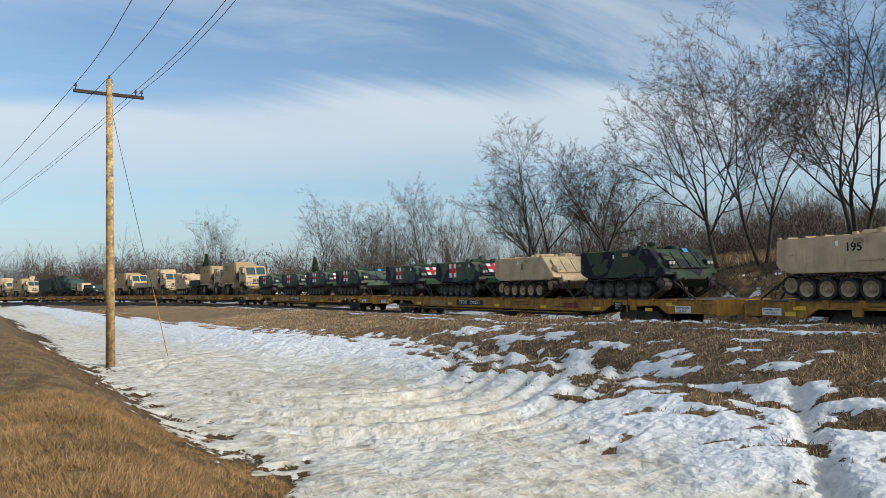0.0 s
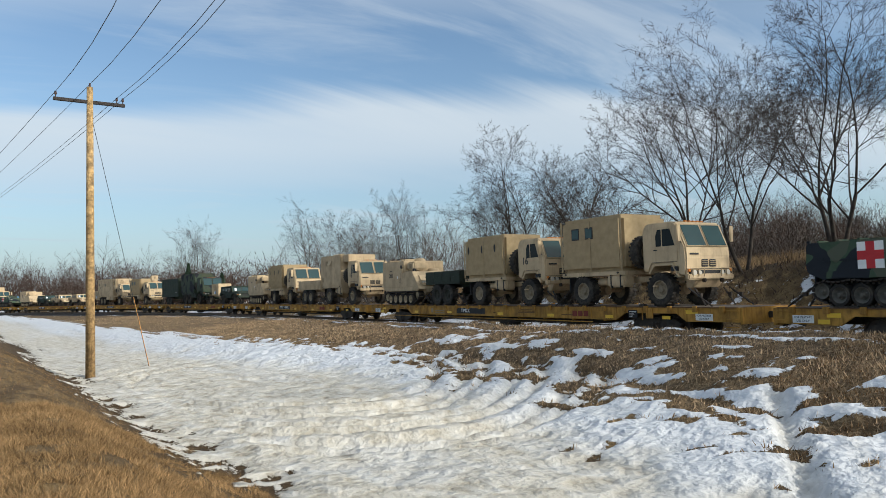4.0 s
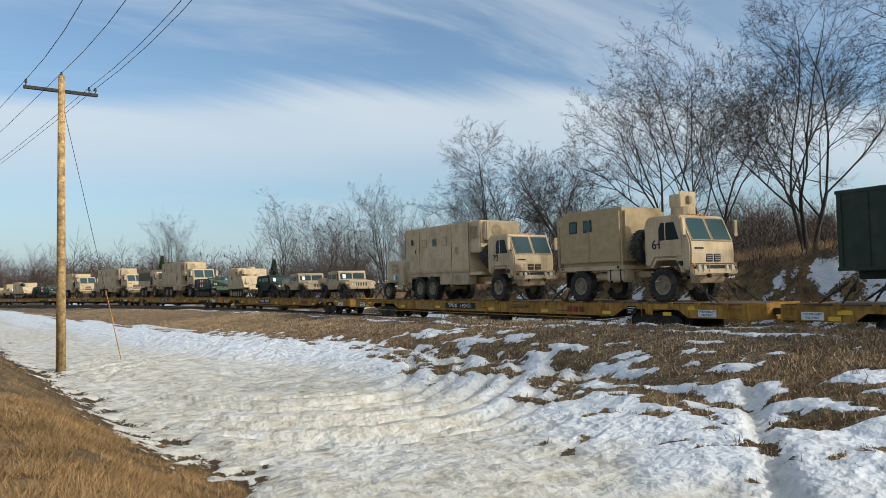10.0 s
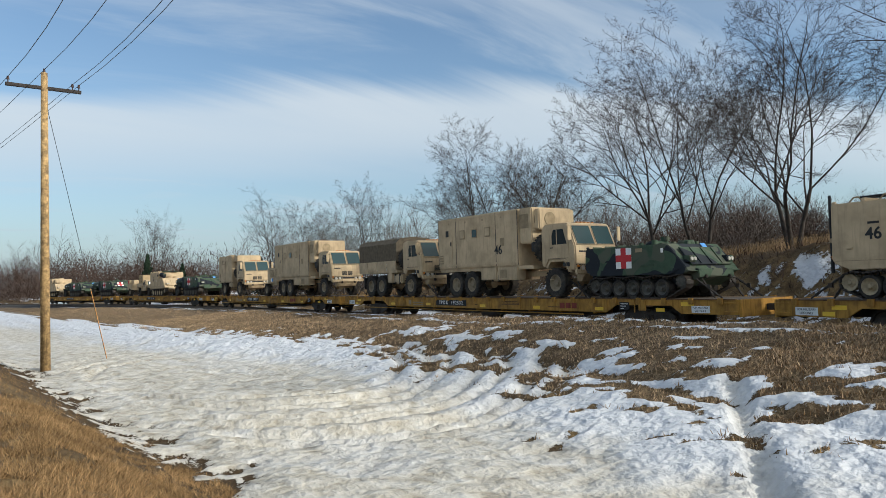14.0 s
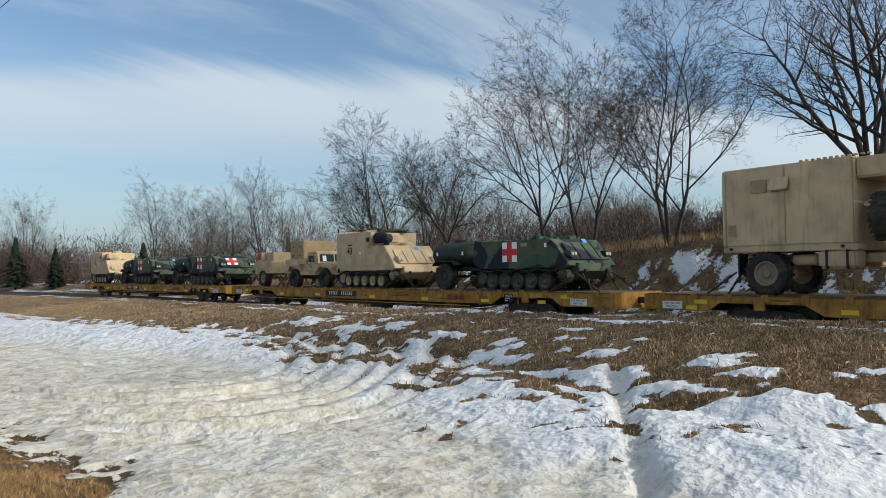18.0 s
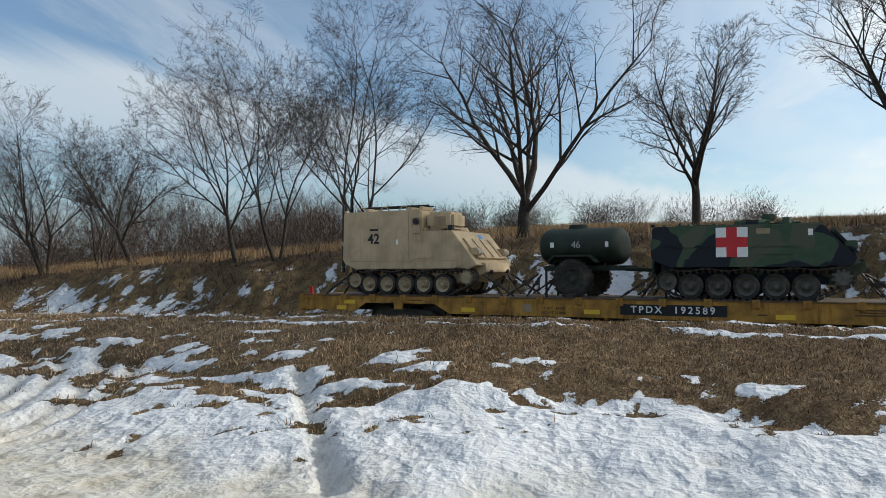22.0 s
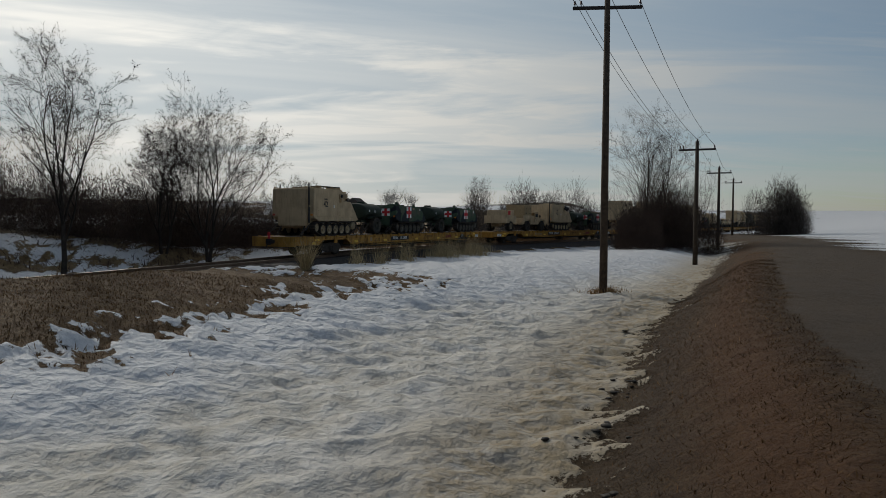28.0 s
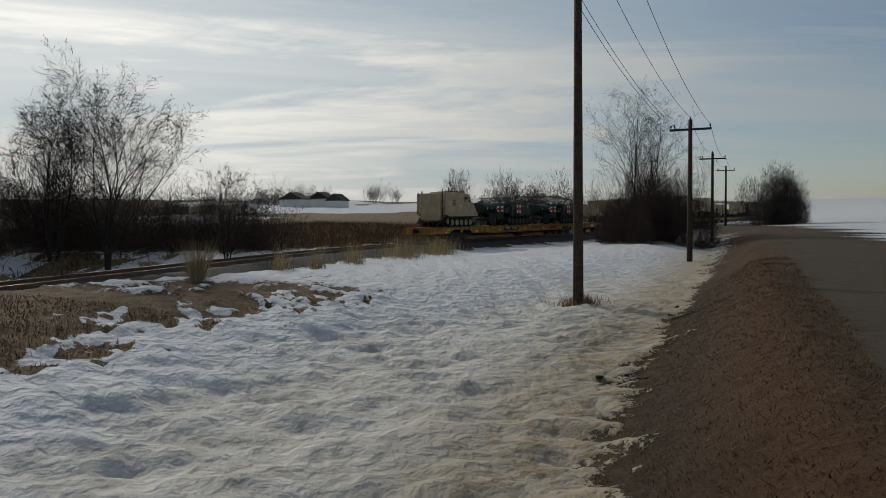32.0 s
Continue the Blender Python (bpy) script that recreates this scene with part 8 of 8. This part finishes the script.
def conifer(x, y, h, seed):
    """A dark spruce: a trunk and tiers of drooping needle sprays."""
    rng = random.Random(seed)
    t = tagged(empty("spruce_tree"), "small dark green spruce among bare trees", "tree", "spruces in the tree line")
    t.matrix_basis = pose(x, y, ground_z(x, y) - 0.1)
    part("trunk", cyl((0, 0, 0), (0, 0, h * 0.95), 0.14, 0.02, 8), BARK, t)
    v, f = [], []
    for i in range(420):
        z = h * (0.08 + 0.9 * rng.random() ** 1.2)
        r = (h - z) * 0.30 * (0.5 + 0.6 * rng.random()) + 0.05
        a = rng.random() * 6.283
        c, s = math.cos(a), math.sin(a)
        b = len(v)
        wv = 0.16 + 0.12 * rng.random()
        v += [(0.15 * r * c, 0.15 * r * s, z + 0.12), (r * c - wv * s, r * s + wv * c, z - 0.18), (r * c * 1.15, r * s * 1.15, z - 0.30), (r * c + wv * s, r * s - wv * c, z - 0.18)]
        f.append((b, b + 1, b + 2, b + 3))
    mesh_from("needles", v, f, CONIFER, t, smooth=False)


for x, y, h, sd in ((-79, 52, 5.0, 1), (-97, 30, 5.2, 2), (-90, 38, 5.4, 3), (-106, 28, 7.0, 4)):
    conifer(x, y, h, sd)


def blades(name, xs, ys, hmin, hmax, wid, material, label, category, keep, lean=0.6):
    """Dry grass as single narrow blades where keep(terrain) allows."""
    z, snow, road, dirt, u, w, q = terrain(xs, ys)
    m = keep(snow, road, u, w, q)
    xs, ys, z = xs[m], ys[m], z[m]
    n = len(xs)
    h = rs.uniform(hmin, hmax, n)
    a, b = rs.uniform(0, 6.28, n), rs.uniform(0, 6.28, n)
    l = rs.uniform(0.1, lean, n) * h
    p = np.stack([xs, ys, z - 0.01], -1)
    d = np.stack([np.cos(a), np.sin(a), 0 * a], -1) * wid * rs.uniform(0.6, 1.4, n)[:, None]
    tip = p + np.stack([np.cos(b) * l, np.sin(b) * l, h], -1)
    v = np.stack([p - d, p + d, tip], 1).reshape(-1, 3)
    me = bpy.data.meshes.new(name)
    me.vertices.add(3 * n)
    me.vertices.foreach_set("co", v.astype(np.float32).ravel())
    me.loops.add(3 * n)
    me.loops.foreach_set("vertex_index", np.arange(3 * n, dtype=np.int32))
    me.polygons.add(n)
    me.polygons.foreach_set("loop_start", np.arange(0, 3 * n, 3, dtype=np.int32))
    me.update(calc_edges=True)
    me.materials.append(material)
    return tagged(new(name, me), label, category, kind="stuff")


def rect(n, x0, x1, y0, y1):
    return rs.uniform(x0, x1, n), rs.uniform(y0, y1, n)


gx = [rect(100000, -34, 8, -16, 4.5), rect(200000, -14, 0, 0, 4.2), rect(30000, 30, 62, -38, -8)]
ga, gb = np.concatenate([a for a, _ in gx]), np.concatenate([b for _, b in gx])
tuft = fbm(ga * 2.6 + 17, gb * 2.6, 3) + 0.25 * (rs.rand(len(ga)) - 0.5) > 0.40
blades("roadside_grass", ga[tuft], gb[tuft], 0.03, 0.11, 0.0045, STRAW, "matted dormant brown grass on the road bank", "grass", lambda s, r, u, w, q: (s < 0.4) & (r < 0.3) & (w < 0.3) & (w > -5.5), 1.6)
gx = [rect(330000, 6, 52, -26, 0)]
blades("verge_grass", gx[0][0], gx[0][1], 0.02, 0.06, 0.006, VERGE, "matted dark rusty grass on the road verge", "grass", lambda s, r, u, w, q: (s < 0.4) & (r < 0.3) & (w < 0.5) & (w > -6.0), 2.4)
gx = [rect(150000, -48, -4, 2, 22), rect(40000, -92, -46, -4, 20)]
blades("berm_grass", np.concatenate([a for a, _ in gx]), np.concatenate([b for _, b in gx]), 0.04, 0.13, 0.012, STRAW_BERM, "cropped dormant brown grass on the berm", "grass", lambda s, r, u, w, q: (s < 0.45) & (q > -2.5) & (u > 3.0), 1.0)
gx = [rect(330000, -8, 42, -6, 18)]
blades("berm_grass", gx[0][0], gx[0][1], 0.03, 0.09, 0.009, BERM_BROWN, "dense dormant brown grass on the berm", "grass", lambda s, r, u, w, q: (s < 0.45) & (q > -2.5) & (u > 3.0), 1.0)
gx = rect(110000, -8, 22, 4, 17)
blades("berm_grass", gx[0], gx[1], 0.03, 0.10, 0.010, STRAW_BERM, "pale stubble along the crest of the berm", "grass", lambda s, r, u, w, q: (s < 0.45) & (u > 3.0) & (u < 8.5), 1.0)
gx = rect(260000, -40, 40, -4, 18)
tuft = fbm(gx[0] * 1.9 + 6, gx[1] * 1.9, 3) > 0.60
blades("fringe_grass", gx[0][tuft], gx[1][tuft], 0.05, 0.16, 0.011, STRAW, "brown grass tufts poking through thin snow", "grass", lambda s, r, u, w, q: (s > 0.35) & (s < 0.72) & (q > -4) & (u > 3.0) & (w > 1), 1.3)
gx = [rect(70000, -50, 62, 4, 36)]
blades("bank_slope_grass", gx[0][0], gx[0][1], 0.12, 0.42, 0.02, BRUSH_RED, "matted dark dead grass on the bank slope", "grass", lambda s, r, u, w, q: (s < 0.4) & (u < -3.6) & (u > -9.5), 1.2)
gx = [rect(120000, -60, 60, 16, 44)]
blades("bank_grass", gx[0][0], gx[0][1], 0.22, 0.65, 0.014, FIELD_STRAW, "tall tawny dry grass on top of the bank", "grass", lambda s, r, u, w, q: (s < 0.45) & (u < -8.5) & (u > -20) & (w > 0), 0.6)
gx = [rect(70000, -75, 40, 40, 84)]
blades("field_grass", gx[0][0], gx[0][1], 0.15, 0.42, 0.022, FIELD_STRAW, "tall tawny dry grass on the rising field", "grass", lambda s, r, u, w, q: (u < -19) & (u > -56), 0.6)
rx, ry = [], []
for s0, off, n, sp in ((53.6, 5.2, 420, 0.4), (60, 4.6, 140, 0.8), (63.5, 4.4, 160, 0.8), (68, 4.3, 260, 1.2), (75, 4.2, 700, 2.4), (80, 4.2, 900, 2.6)):
    x, y, _ = on_track(s0, off)
    rx.append(x + rs.normal(0, sp * 0.6, n)), ry.append(y + rs.normal(0, sp * 0.25, n))
blades("reeds", np.concatenate(rx), np.concatenate(ry), 0.3, 1.5, 0.010, STRAW_PALE, "pale dry reed clumps beside the track", "reeds", lambda s, r, u, w, q: u > 2.6, 0.7)
gx = [rect(130000, 56, 135, -30, 40)]
blades("marsh_grass", gx[0][0], gx[0][1], 0.25, 0.8, 0.02, MARSH, "brown marsh grass beyond the track", "grass", lambda s, r, u, w, q: (u < -9) & (u > -45), 0.5)
gx = [rs.normal(48.0, 0.35, 500), rs.normal(-14.3, 0.35, 500)]
blades("pole_grass", gx[0], gx[1], 0.1, 0.35, 0.012, STRAW, "tuft of dry grass round a pole's foot", "grass", lambda s, r, u, w, q: w > -50, 0.9)

# guy wire of the first pole with its bright guard
gz0 = ground_z(-31.9, 6.8)
guy = tagged(empty("guy_wire"), "steel guy wire with an orange guard at its foot", "guy wire")
v_, f_ = [], []
tube_mesh(v_, f_, [Vector((-29.3, 4.2, 9.0)), Vector((-30.6, 5.5, (9.0 + gz0) / 2)), Vector((-31.9, 6.8, gz0 - 0.1))], [0.010] * 3, 5)
mesh_from("strand", v_, f_, WIRE, guy)
k_ = 0.29
part("guard", cyl((-31.9, 6.8, gz0 - 0.05), (-31.9 + 2.6 * k_, 6.8 - 2.6 * k_, gz0 + (9.0 - gz0) * k_), 0.016, 0.016, 8), ORANGE, guy, "orange plastic guy guard")


# far farmhouses by a grove beyond the snowfield
def farmhouse(x, y, w, h, wall):
    z = ground_z(x, y)
    f = tagged(empty("farmhouse"), "small pale gabled farmhouse far across the snowfield", "house", "farmhouses on the horizon")
    f.matrix_basis = pose(x, y, z - 0.2, 0, 0, 70)
    part("wall", box(-w / 2, w / 2, -3, 3, 0, h, 0.02), wall, f)
    part("roof", prism([(-w / 2 - 0.4, h + 0.02), (-w / 2 - 0.4, h + 0.2), (0, h + 2.4), (w / 2 + 0.4, h + 0.2), (w / 2 + 0.4, h + 0.02)], -3.4, 3.4, 0.02), TIE, f, "dark gabled roof")
    for k in (-0.25, 0.25):
        part("window", box(k * w - 0.5, k * w + 0.5, -3.04, -2.98, 1.0, 2.2, 0.02), BLACK, f)


for az, rr, w, h in ((81.5, 245, 8, 2.6), (83.6, 252, 7, 3.0), (84.8, 242, 5, 2.4)):
    farmhouse(25.6 + rr * math.sin(radians(az)), -8.8 + rr * math.cos(radians(az)), w, h, WHITE)


# clods of mud thrown up along the foot of the verge
def clod_variant(seed):
    rng = random.Random(seed)
    bm = bmesh.new()
    bmesh.ops.create_icosphere(bm, subdivisions=1, radius=1.0)
    for v in bm.verts:
        v.co *= 0.65 + 0.6 * rng.random()
    bm.verts.index_update()
    out = np.array([tuple(v.co) for v in bm.verts]), np.array([[v.index for v in f.verts] for f in bm.faces])
    bm.free()
    return out


cx_, cy_ = rect(9000, 2, 40, -18, 3)
ct = terrain(cx_, cy_)
patchy = fbm(cx_ * 0.8 + 3, cy_ * 0.8, 3)
cm_ = (ct[5] > -0.6) & (ct[5] < 0.8) & (patchy - 0.12 * np.abs(ct[5]) + 0.05 * rs.rand(len(cx_)) > 0.61)
scatter("mud_clods", [clod_variant(i) for i in range(6)], [(x, y, z + 0.01, rs.uniform(0.012, 0.03), rs.uniform(0.03, 0.10), rs.uniform(0, 6.28)) for x, y, z in zip(cx_[cm_], cy_[cm_], ct[0][cm_])], MUD, "clods of dark wet mud on sandy snow", "mud")


def car_pose(k, t):
    """Pose of flat car k at time t: its bogies stand on the track."""
    a = train_s(t) + CAR_REAR + CAR_PITCH * k
    x0, y0, _ = on_track(a + 3.7)
    x1, y1, _ = on_track(a + CAR_L - 3.7)
    h = math.atan2(y1 - y0, x1 - x0)
    return pose(x0 - 3.7 * math.cos(h), y0 - 3.7 * math.sin(h), 1.07, 0, 0, math.degrees(h))


def motions():
    times = [k * 0.5 for k in range(65)]
    cars = {}
    for ob, off, z, side in RIDERS:
        k = min(max(int((off - CAR_REAR + 0.4) // CAR_PITCH), 0), len(NUMBERS) - 1)
        if k not in cars:
            cars[k] = [car_pose(k, t) for t in times]
        local = pose(off - CAR_REAR - CAR_PITCH * k, side, z - 1.07)
        walk(ob, [(t, m @ local) for t, m in zip(times, cars[k])])


motions()
